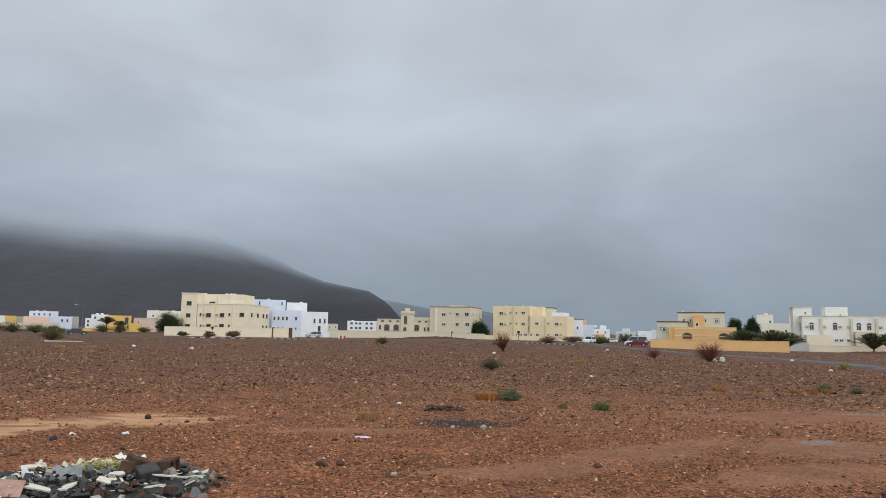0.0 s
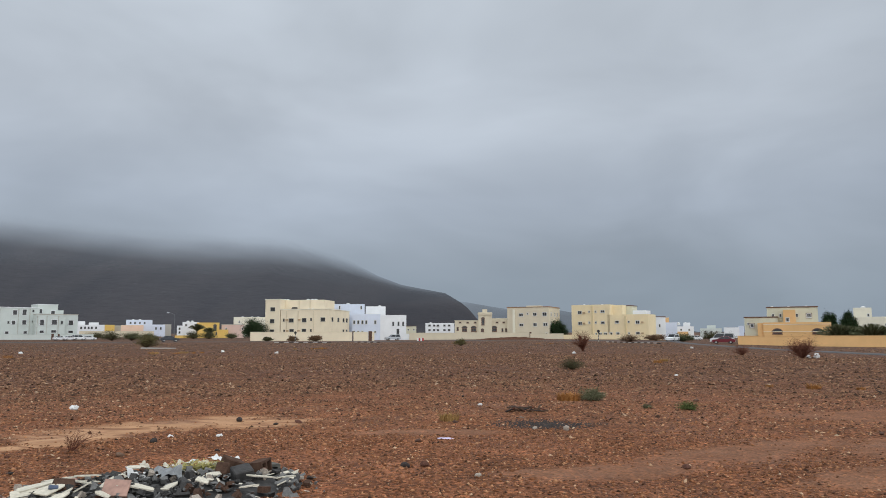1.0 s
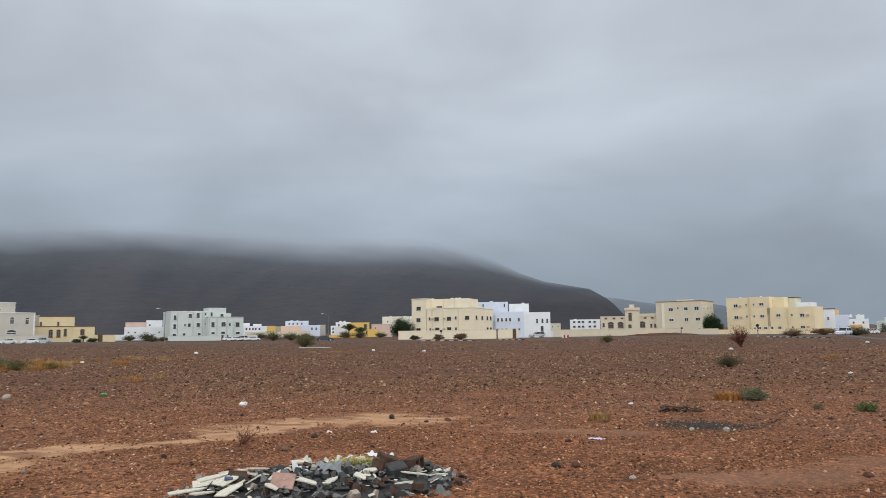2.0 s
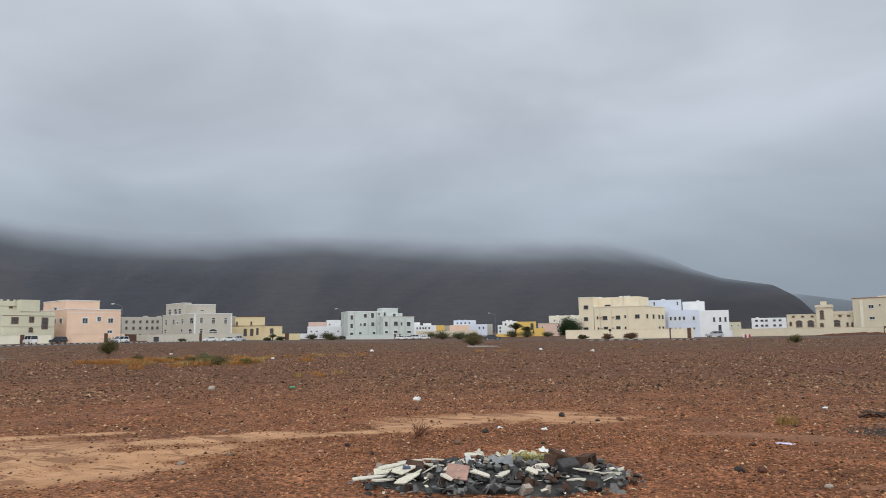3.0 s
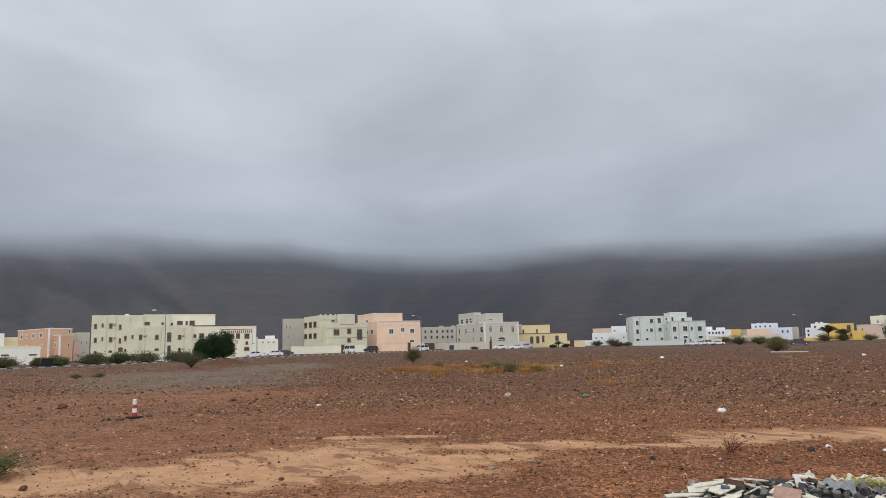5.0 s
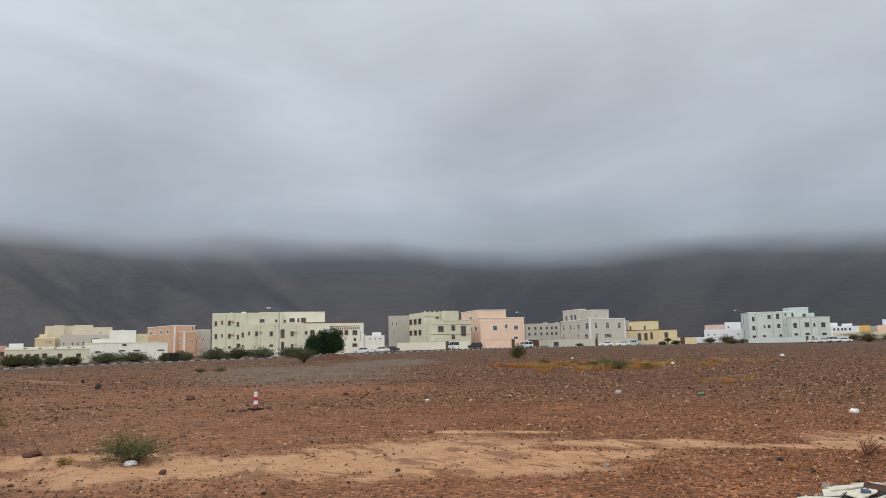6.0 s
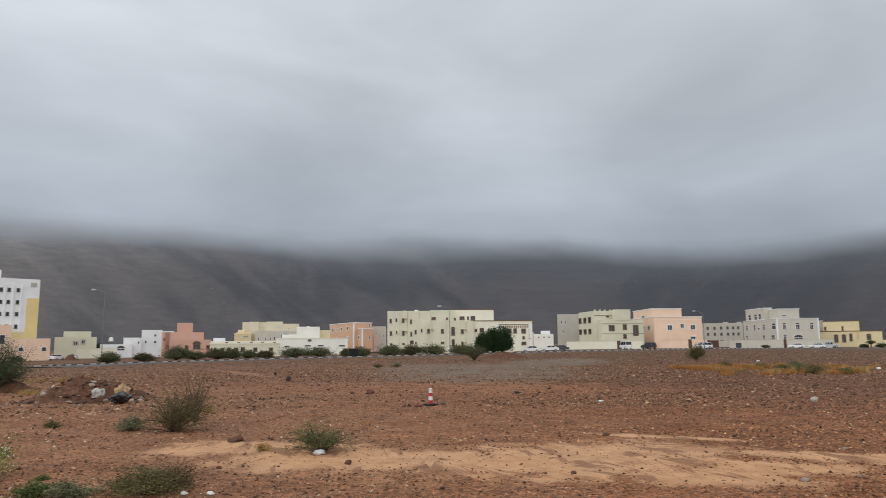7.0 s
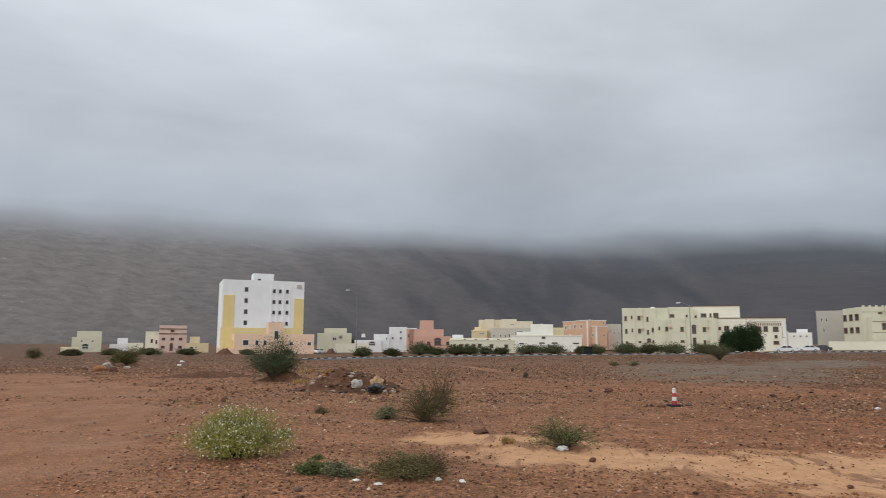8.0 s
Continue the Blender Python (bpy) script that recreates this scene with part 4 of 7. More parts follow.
block(h, "taupe", 0.02, 3.0, 9.5, 15, 14.12, left=[([3.0], [10.79], 2.2, 1.5, "arch"), ([6.5], [10.79], 2.2, 1.5, "arch"), ([11.5], [10.79], 2.2, 1.5, "arch")], cap="white", bottom=10.13)
strips(h, "white", [(0.0, 0.0, 10.08), (14.01, 0.0, 10.08)])
yard_wall("taupe plastered boundary wall in front of the house", "taupe", 49.96, 262, -14.92, 16.21, 2.78, 0.45, [(1.62, 2.6)])
h = house("long grey two-storey house", 53.72, 320, 0, 0.36)
block(h, "grey_plaster", -7.74, 8.41, 0, 12, 10.45, front=[([-5.21, -2.52, 0, 2.52, 4.63, 6.56], [8.43, 5.9], 0.84, 1.1), ([-5.21, 0, 4.63], [2.95], 0.84, 1.01)], frame="dark_frame")
block(h, "grey_plaster", 0.84, 2.94, 3, 4, 10.95, frame="dark_frame")
block(h, "grey_plaster", 6.31, 7.99, 3, 4, 10.95, frame="dark_frame")
yard_wall("taupe plastered boundary wall in front of the house", "taupe", 53.72, 298, -7.21, 8.22, 2.98, 0.36, [(-5.33, -1.1)])
h = house("yellow house with a curved front wall", 45.8, 285, 0, 0.66)
block(h, "butter", -6.12, 5.08, 4, 9, 9.07, front=[([-5.45, -0.07], [6.59], 0.6, 1.35)], cap="brown", frame="brown_frame")
block(h, "butter", -7.84, 4.11, 0, 8, 5.47, front=[([2.24], [3.22], 0.9, 2.25, "arch"), ([-2.24, 0.15], [2.85], 1.19, 2.25, "arch")], cap="brown", frame="brown_frame")
block(h, "butter", 4.11, 11.57, 1, 8, 5.47, front=[([7.62], [3.22], 1.34, 1.65, "arch")], cap="brown", frame="brown_frame")
block(h, "grey_plaster", -7.84, -5.97, 6, 5, 9.59, frame="brown_frame")
yard_wall("butter plastered boundary wall in front of the house", "butter", 45.8, 279, 3.87, 17.91, 2.35, 0.66, [(12.28, 13.89)])
h = house("low white house with a pinkish upper room", 40.2, 320, 0, 0.46)
block(h, "white", -7.52, 9.8, 0, 10, 5.81, front=[([-5.88, -3.43, 5.72], [3.65], 0.82, 0.66)])
block(h, "rose", -7.19, 0.82, 2, 6, 7.81)
block(h, "white", 0.65, 6.94, 2, 7, 8.64, front=[([2.04], [6.64], 0.82, 0.83)])
block(h, "white", -15.52, -7.52, 3, 6, 2.82)
h = house("khaki three-storey house with battlements", 62.99, 245, 22, 0.67)
block(h, "khaki", 0, 11.47, 0, 14.28, 12.73, front=[([4.77], [10.84], 0.98, 0.5)], left=[([12.8, 8.37, 4.1], [9.77], 2.3, 1.76), ([12.8, 8.37, 4.1], [5.93], 2.3, 1.64)], frame="brown_frame")
block(h, "khaki", 1.19, 16.12, -3, 8, 9.58, front=[([4.77], [6.87], 1.84, 1.76), ([9.42], [7.19], 1.23, 1.64), ([13.26], [6.11], 1.72, 3.28), ([9.35], [3.91], 1.23, 0.88, "arch")], frame="brown_frame")
block(h, "khaki", 6.17, 11.47, -3.2, 3, 13.05, frame="brown_frame", bottom=9.58)
battlements(h, "khaki", 0, 11.47, 0, 12.73)
battlements(h, "khaki", 1.19, 16.12, -3, 9.58)
bands(h, "brown", 0, 11.47, 0, [11.16])
bands(h, "brown", 1.19, 16.12, -3, [8.32, 5.04])
canopy("white cloth car shade over a yard", 62.12, 239, 6.15, 0.67)
yard_wall("ivory plastered boundary wall in front of the house", "ivory", 62.99, 236, -9, 14.69, 2.43, 0.67, [(6.81, 8)])
h = house("plain grey-beige block beside the khaki house", 65.83, 265, 0, 1.32)
block(h, "grey_plaster", 0, 9.08, 2, 12, 12.05, front=[([1.49, 2.92], [9.09], 0.52, 1.48), ([1.95], [5.72], 0.52, 1.35)])
h = house("peach two-storey house with white window surrounds", 58.49, 250, 20, 0.87)
block(h, "peach", -0.12, 16.28, 0, 21.03, 10.26, front=[([5.24], [6.77], 1.69, 1.77), ([9.5], [7.31], 1.28, 1.58), ([13.13], [6.87], 1.72, 1.58), ([13.0], [3.31], 1.71, 0.98)], left=[([10.42], [6.76], 2.47, 1.62), ([4.95], [6.8], 2.38, 1.59)], cap="white", frame="white_frame")
block(h, "peach", 0.02, 10.5, 2.5, 18.59, 13.12, left=[([7.97], [10.42], 2.6, 1.6)], cap="white", bottom=10.31)
bands(h, "white", 0, 16.29, 0, [9.36], 0.1)
canopy("white cloth car shade over a yard", 57.13, 246, 5.83, 0.87)
yard_wall("peach plastered boundary wall in front of the house", "peach", 58.49, 245, 1.21, 15.91, 2.53, 0.87, [(10.19, 11.34)])
h = house("low white far house", 66.95, 330, 0, 3.45)
block(h, "warm_white", -4.2, 4.6, 0, 8, 3.9, front=[([-2.0, 0.4, 2.6], [2.4], 0.8, 0.67)])
block(h, "taupe", -7.5, -4.2, 2, 8, 4.6, front=[([-6.0], [2.9], 0.8, 0.67)])
block(h, "white", -1.0, 3.2, 4, 5, 5.4)
# the houses to the west
h = house("large cream three-storey house with a balcony bay and a panelled wing", 75.84, 205, 0, -0.07)
block(h, "pale_lime", -12.48, -0.24, 0.0, 14, 12.11, front=[([-11.54], [9.24], 0.59, 1.23), ([-11.46], [5.73], 0.59, 1.22), ([-11.4], [2.68], 0.58, 0.46), ([-9.92], [9.53], 0.36, 0.92), ([-9.85], [6.0], 0.35, 0.92), ([-7.99], [9.35], 0.74, 1.23), ([-7.93], [5.82], 0.74, 1.23), ([-7.87], [2.76], 0.74, 0.46), ([-5.76], [9.01], 0.54, 1.23), ([-5.7], [5.47], 0.54, 1.23), ([-5.51], [3.01], 1.04, 0.61, "arch"), ([-4.37], [6.06], 0.59, 1.23), ([-4.32], [2.99], 0.45, 0.62), ([-2.73], [6.5], 0.39, 0.92), ([-2.67], [2.96], 0.45, 0.46)], frame="brown_frame")
block(h, "pale_lime", -0.24, 6.18, 0.3, 13, 12.28, front=[([0.7], [9.88], 1.22, 0.78), ([4.52], [9.83], 0.46, 0.62)], frame="brown_frame")
block(h, "pale_lime", -4.11, -0.35, -0.5, 0.5, 9.1, front=[([-2.72], [6.49], 0.38, 0.92), ([-0.77], [6.3], 0.69, 1.23), ([-0.72], [2.91], 0.75, 0.61)], frame="brown_frame", bottom=1.87)
block(h, "pale_lime", -0.35, 11.93, -2.6, 10, 9.1, front=[([3.13], [6.19], 0.75, 1.23), ([3.16], [2.97], 0.9, 0.61), ([6.15], [5.99], 0.97, 1.85, "arch"), ([6.18], [2.76], 0.75, 1.68, "arch"), ([8.73], [6.1], 0.76, 1.24), ([8.75], [2.71], 0.61, 1.07)], frame="brown_frame")
block(h, "ivory", 6.3, 18.25, 4, 9, 12.53, front=[([6.95], [9.79], 0.47, 0.64), ([9.0], [10.09], 1.42, 0.97), ([10.74], [10.06], 0.47, 0.97), ([12.16], [10.05], 1.27, 1.29)], cap="brown", frame="brown_frame")
block(h, "ivory", 12.09, 28.88, 0.0, 12, 9.05, front=[([12.72], [6.41], 0.62, 0.79), ([14.44], [6.54], 1.25, 1.1), ([16.33], [6.51], 0.47, 0.63), ([22.35], [6.25], 1.12, 1.27), ([23.95], [6.23], 0.96, 1.44), ([26.36], [6.19], 1.28, 1.28), ([26.35], [4.27], 0.64, 0.8), ([28.13], [5.36], 0.39, 2.56), ([26.34], [2.68], 1.29, 0.95)], cap="brown", frame="brown_frame")
bands(h, "brown", 18.85, 27.82, 0, [8.07], 0.16)
slits(h, "brown", 18.85, 27.82, 0, 7.11, 7.75, 17)
for x in (19.01, 28.29):
    part("pilaster", Build().box(x - 0.3, x + 0.3, -0.1, 0.02, -1.0, 8.07).mesh("pilaster", "white"), h, "white plaster pilaster")
for x, z in ((-7.19, 9.8), (-7.12, 6.26), (-1.68, 6.64),):
    aircons(h, [x], [z], 0)
for x, z in ((0.28, 6.7), (9.64, 6.55), (9.66, 2.99),):
    aircons(h, [x], [z], -2.6)
roof_dome(h, -7.78, 3, 11.61, 0.75)
roof_dome(h, -4.29, 3, 11.61, 0.95)
yard_wall("cream plastered boundary wall in front of the house", "ivory", 75.84, 198, -11.85, 22.64, 1.56, -0.07, [])
h = house("orange-brown block with white corner strips", 81.9, 262, 24, 2.63)
block(h, "clay", -0.4, 6.97, 0, 22.52, 7.98, front=[([6.05], [7.62], 0.62, 1.17)], left=[([19.53], [5.84], 1.69, 1.42), ([15.62], [5.93], 1.17, 1.0), ([10.84], [5.99], 1.61, 1.39), ([5.27], [6.03], 1.55, 1.36), ([5.02], [2.53], 1.37, 1.16), ([15.35], [2.53], 1.16, 1.0)], cap="white", frame="white_frame")
block(h, "clay", 1.21, 5.42, -4, 9, 5.75, front=[([4.09], [2.69], 0.6, 1.14)], left=[([2.84], [2.78], 1.32, 1.34), ([5.93], [2.84], 1.07, 1.16)], cap="white", frame="white_frame")
strips(h, "white", [(-0.4, 0, 7.98), (1.21, -4, 5.75)])
block(h, "rose", 9.02, 11.13, 3, 8, 3.97, frame="white_frame")
block(h, "taupe", 11.87, 15.75, 6, 9, 7.04, front=[([13.03], [3.61], 0.43, 1.0), ([14.75], [3.6], 0.44, 1.01)], frame="white_frame")
roof_dome(h, 1.44, 2, 7.630000000000001, 0.8)
h = house("low white house with high slit windows and a roof block", 84.99, 222, 0, 0.16)
block(h, "warm_white", -11.36, 9.94, 0, 10, 4.37, front=[([-8.16], [2.09], 1.27, 0.25), ([-2.02], [2.26], 1.59, 0.28), ([1.78], [2.26], 1.62, 0.28), ([8.18], [2.2], 1.66, 0.28), ([-1.5], [4.06], 1.02, 0.47), ([4.19], [0.54], 0.29, 0.64)], cap="ivory", frame="dark_frame")
block(h, "warm_white", -5.47, 1.46, 3, 7, 8.06, frame="white_frame")
block(h, "warm_white", -9.98, -5.3, 6, 5, 5.8, frame="white_frame")
block(h, "butter", 1.52, 4.72, 6, 6, 7.08, front=[([3.21], [6.26], 1.21, 0.33)], frame="white_frame")
roof_dome(h, -2.1, 6, 7.629999999999999, 0.7)
h = house("grey-cream house with stepped roof rooms and an arched window", 88.24, 250, 0, 0.68)
block(h, "taupe", -5.5, 8.67, 0, 9, 6.95, front=[([4.42], [4.8], 3.18, 0.87, "arch"), ([0.81], [4.34], 0.63, 1.22), ([-0.59], [4.19], 0.47, 1.04), ([-4.46], [4.26], 0.46, 1.03), ([-2.15], [4.22], 0.47, 1.04), ([7.44], [5.11], 0.81, 0.53)], frame="white_frame")
block(h, "sand", -9.96, -1.96, 6, 8, 10.0, frame="dark_frame")
block(h, "sand", -7.61, -4.49, 5, 6, 10.14, frame="white_frame")
block(h, "sand", -2.41, 9.07, 4.5, 8, 9.44, front=[([1.94], [8.29], 1.45, 0.36), ([5.52], [7.72], 0.65, 0.36)], frame="white_frame")
block(h, "sand", -1.98, 3.52, 7, 6, 10.26, frame="white_frame")
block(h, "butter", -12.33, -6.87, 2, 7, 5.92, front=[([-8.67], [5.05], 1.97, 0.43)], cap="pale_yellow", frame="white_frame")
block(h, "pale_yellow", -11.26, -9.13, 3.5, 5, 7.34, frame="white_frame")
block(h, "pale_yellow", -11.8, -6.92, 3, 5, 6.46, frame="white_frame")
h = house("long low cream house with red-brown windows", 90.13, 200, 0, -0.7)
block(h, "pale_lime", -9.39, 8.78, 0, 10, 3.68, front=[([-8.85], [2.26], 0.34, 0.8), ([-8.04], [2.24], 0.46, 0.93), ([-6.18], [2.06], 0.93, 1.06), ([-4.55], [2.02], 0.94, 1.08), ([-2.66], [2.1], 0.95, 1.07), ([-1.0], [2.2], 0.96, 1.08), ([2.26], [2.12], 0.98, 0.96), ([6.33], [2.08], 1.0, 0.97)], cap="ivory", frame="brown_frame")
block(h, "ivory", -9.22, 8.78, 0.6, 5, 4.36, front=[([-5.15], [4.38], 0.59, 0.33), ([-2.06], [4.33], 0.6, 0.33), ([1.19], [4.33], 0.61, 0.33), ([4.14], [4.28], 0.62, 0.33), ([7.26], [4.22], 0.5, 0.33)], frame="brown_frame")
block(h, "white", -8.71, -5.75, 4, 5, 5.3, frame="white_frame")
yard_wall("pale plastered boundary wall in front of the house", "pale_lime", 90.13, 195, -9.92, -7.46, 1.36, -0.7, [])
h = house("salmon house with a square roof tower", 94.46, 225, 0, -0.02)
block(h, "salmon", -4.75, 6.82, -2, 8, 4.39, front=[([0, 5.93], [2.2], 0.95, 1.07), ([2.79], [2.37], 2.02, 1.54, "arch")], frame="brown_frame")
block(h, "salmon", -6.23, 4.75, 2, 9, 6.64, front=[([-5.34, -2.67], [2.37], 0.59, 0.83)], frame="brown_frame")
block(h, "salmon", -2.85, 1.6, 4, 6, 9.49, frame="brown_frame")
block(h, "salmon", -6.94, -4.63, 2, 8, 6.64, front=[([-6.23], [4.57], 0.47, 0.83)], frame="brown_frame")
h = house("white stepped house with small windows", 97.44, 250, 0, 0.4)
block(h, "white", -0.66, 5.57, 2, 9, 7.5, front=[([3.41], [5.72, 3.62], 0.79, 0.79), ([0.66], [3.62], 0.66, 0.92)])
block(h, "white", -5.9, -0.66, 0, 8, 5, front=[([-1.44, -0.33], [3.42], 0.52, 0.79)])
block(h, "white", 5.57, 9.18, 5, 7, 7.23)
block(h, "white", -12.33, -3.28, -3, 6, 2.89, front=[([-6.43], [1.32], 2.23, 0.66, "arch")])
tanks(h, [-9.51], 1, 4.73)
yard_wall("ivory plastered boundary wall in front of the house", "ivory", 97.44, 242, -18.41, -7.62, 1.65, 0.4, [])
h = house("khaki two-storey house with an upper room", 101.87, 255, 0, -1)
block(h, "khaki", -5.91, 5.91, 0, 9, 6.71, front=[([0], [4.65], 1.31, 1.06), ([2.1], [5.12], 1.05, 1.33)])
block(h, "khaki", -3.61, 4.27, 3, 6, 8.51)
h = house("white six-storey block with mustard panels above a peach annex", 110.45, 217, 4, -1.17)
block(h, "white", 0, 23.54, 0, 15.84, 21.59, front=[([6.65], [18.82, 15.57, 12.33, 9.09], 0.94, 1.22), ([14.68, 16.45, 18.55], [18.53, 15.34, 12.22, 8.97], 0.72, 0.98), ([6.09], [6.08], 1.1, 0.46)], frame="dark_frame")
block(h, "white", 8.69, 14.68, 2, 5, 23.85, front=[([10.47], [21.94], 0.88, 0.58)], frame="dark_frame")
block(h, "mustard", 0.28, 3.38, -0.3, 0.5, 17.08, frame="dark_frame", bottom=7.64)
block(h, "mustard", 20.66, 23.37, -0.3, 0.5, 16.5, frame="dark_frame", bottom=7.64)
block(h, "mustard", -0.17, 23.37, -0.5, 1, 7.64, frame="dark_frame")
block(h, "mustard", 0, 2.94, -6, 6, 4.05, front=[([1.38], [2.89], 2.76, 1.74)], frame="dark_frame")
bands(h, "khaki", 3.32, 20.66, -0.5, [7.24, 6.54])
block(h, "white", 13.62, 14.07, -0.3, 0.3, 19.97, frame="dark_frame", bottom=7.64)
block(h, "white", 15.28, 15.73, -0.3, 0.3, 19.97, frame="dark_frame", bottom=7.64)
block(h, "white", 17.22, 17.67, -0.3, 0.3, 19.97, frame="dark_frame", bottom=7.64)
block(h, "white", 19.16, 19.6, -0.3, 0.3, 19.97, frame="dark_frame", bottom=7.64)
block(h, "peach", 2.94, 25.2, -9, 9, 5.79, front=[([6.09], [3.3], 1.44, 1.27), ([9.14, 11.35], [3.3], 0.77, 1.16), ([18.66, 23.81], [3.07], 0.88, 0.81)], frame="dark_frame")
block(h, "peach", 12.18, 16.34, -9.3, 5, 9.09, front=[([14.4], [5.5], 0.99, 2.08)], frame="dark_frame")
block(h, "peach", -1.38, 3.05, -9, 4, 1.74, frame="dark_frame")
block(h, "grey_plaster", 21.32, 22.76, -0.2, 0.2, 20.67, frame="dark_frame", bottom=19.63)
tanks(h, [15.67], 4, 21.59)
h = house("grey-khaki house with an upper setback", 119.53, 255, 0, -0.81)
block(h, "khaki", -4.45, 3.99, 0, 9, 4.59, front=[([-0.57], [1.28], 1.94, 0.89, "arch"), ([-1.71, 1.43], [3.32], 0.68, 0.64)])
block(h, "khaki", -3.14, 3.99, 2, 7, 6.51)
yard_wall("cream plastered boundary wall in front of the house", "cream", 119.53, 252, -7.33, -2.26, 0.5, -0.81, [])
h = house("white house with a round-cornered roof room", 117.46, 270, 0, -0.69)
block(h, "white", -3, 2.63, 0, 8, 2.34)
block(h, "white", -0.63, 2.63, 2, 5, 4.4)
block(h, "ivory", 2.5, 7.63, 1, 8, 2.75, front=[([5.32], [1.58], 0.63, 0.55)])
h = house("rose three-storey house with brown bands", 113.86, 255, 0, -1.07)
block(h, "rose", -4.23, 4.36, 0, 9, 8.86, front=[([-0.12], [7.06], 1.12, 0.67), ([-2.8, -0.12, 2.49], [4.4], 1, 0.8), ([-2.93, 2.43], [1.73], 1.12, 0.8), ([-0.31], [1.6], 1, 2, "arch")], frame="brown_frame")
block(h, "brown", -4.23, 4.36, -0.15, 9.3, 7.86, frame="brown_frame", bottom=7.6)
block(h, "brown", -4.23, 4.36, -0.15, 9.3, 6.26, frame="brown_frame", bottom=6)
block(h, "ivory", -8.41, -4.23, 2, 9, 6.73, front=[([-6.41], [3.73], 0.62, 1.2), ([-4.98], [3.4], 0.5, 1.2)], cap="khaki", frame="brown_frame")
h = house("small yellow house with a roof room", 112.11, 255, 0, -1.07)
block(h, "butter", -3.5, 3.63, 0, 9, 3.1, front=[([-1.78], [0.4], 1.4, 1.21, "arch"), ([-0.32], [1.62], 0.64, 0.67)])
block(h, "pale_yellow", -2.42, 0.76, 3, 5, 5.26)

# ---- roads and kerbs ----
k = Mat("wet_asphalt", 0.55)
k.colour(k.mix(1.0, k.ramp(k.noise(0.6, 5), (0.3, (0.055, 0.056, 0.06)), (0.7, (0.10, 0.10, 0.105))), k.ramp(k.cells(40.0), (0.0, 0.8), (1.0, 1.2)), "MULTIPLY"))
k.put(k.ramp(k.noise(0.25, 4), (0.35, 0.6), (0.65, 0.9)), k.b.inputs["Roughness"])
k.b.inputs["Specular IOR Level"].default_value = 0.3
MATS["wet_asphalt"] = k.m
simple("kerb_concrete", (0.46, 0.45, 0.42), 0.85, 0, 0.3, 2.0)


def along(points, step):
    """Evenly spaced places on a smooth line through points."""
    p = [Vector((*q, 0)) for q in points]
    p = [p[0] * 2 - p[1]] + p + [p[-1] * 2 - p[-2]]
    out = []
    for i in range(1, len(p) - 2):
        n = max(2, int((p[i + 1] - p[i]).length / step))
        for j in range(n):
            t = j / n
            out.append(0.5 * ((2 * p[i]) + (p[i + 1] - p[i - 1]) * t + (2 * p[i - 1] - 5 * p[i] + 4 * p[i + 1] - p[i + 2]) * t * t + (3 * p[i] - p[i - 1] - 3 * p[i + 1] + p[i + 2]) * t ** 3))
    return out + [p[-2]]


def strip(points, offsets, lift, step=2.0):
    """A ribbon over the ground: rows across the line at the offsets, raised by lift."""
    line = along(points, step)
    v, f = [], []
    for i, c in enumerate(line):
        t = (line[min(i + 1, len(line) - 1)] - line[max(i - 1, 0)]).normalized()
        side = Vector((t.y, -t.x, 0))
        level = on_land(c.x, c.y)
        for o, up in zip(offsets, lift):
            q = c + side * o
            v.append((q.x, q.y, max(level, on_land(q.x, q.y)) + up if up < 0.1 else level + up))
    m = len(offsets)
    for i in range(len(line) - 1):
        for j in range(m - 1):
            f.append((i * m + j, i * m + j + 1, (i + 1) * m + j + 1, (i + 1) * m + j))
    return v, f


EAST_ROAD = [(16, -20), (21, 8), (26, 32), (30.5, 52), (33.0, 74), (32.5, 98), (31.5, 120), (33, 150), (39, 190), (52, 240), (70, 300)]
WEST_ROAD = [(-92, -23), (-97, -21), (-106, -17.5), (-118, -10), (-134, 6), (-143, 28), (-149, 60), (-153, 90), (-163, 122), (-178, 165), (-192, 205), (-214, 260)]
NORTH_ROAD = [(-172, 150), (-140, 158), (-105, 158), (-70, 166), (-40, 176), (-12, 184), (12, 182), (34, 166)]
for name, line, half in (("road_east", EAST_ROAD, 1.15), ("road_west", WEST_ROAD, 2.8), ("road_north", NORTH_ROAD, 3.0)):
    v, f = strip(line, (half + 0.6, half, half / 2, 0, -half / 2, -half, -half - 0.6), (-0.35, 0.05, 0.07, 0.08, 0.07, 0.05, -0.35))
    me = mesh_of(name, v, f, "wet_asphalt", True)
    tagged(new(name, me), "narrow wet grey asphalt road", "road", kind="structure")
KERB_STONE = {m: Build().box(-0.49, 0.49, -0.14, 0.14, -0.25, 0.15, 0.03).mesh("kerb_stone", m) for m in ("kerb_black", "kerb_white")}
line = along(WEST_ROAD, 1.0)
row = empty("painted_kerb", pose(0, 0, 0), "black and white painted kerb stones by the road", "kerb", "painted kerbs")
for i in range(4, 205):
    c, t = line[i], (line[i + 1] - line[i - 1]).normalized()
    q = c + Vector((-t.y, t.x, 0)) * 3.2
    part("kerb_stone", KERB_STONE["kerb_black" if i % 2 else "kerb_white"], row, "", pose(q.x, q.y, on_land(q.x, q.y) + 0.03, 0, 0, math.degrees(math.atan2(t.y, t.x))))
for (a0, r0), (a1, r1) in (((19.4, 163), (15.0, 166)), ((13.2, 168), (11.2, 162)), ((-6.6, 150), (-10.6, 134))):
    x0, y0 = polar(a0, r0)
    x1, y1 = polar(a1, r1)
    n = int(math.hypot(x1 - x0, y1 - y0))
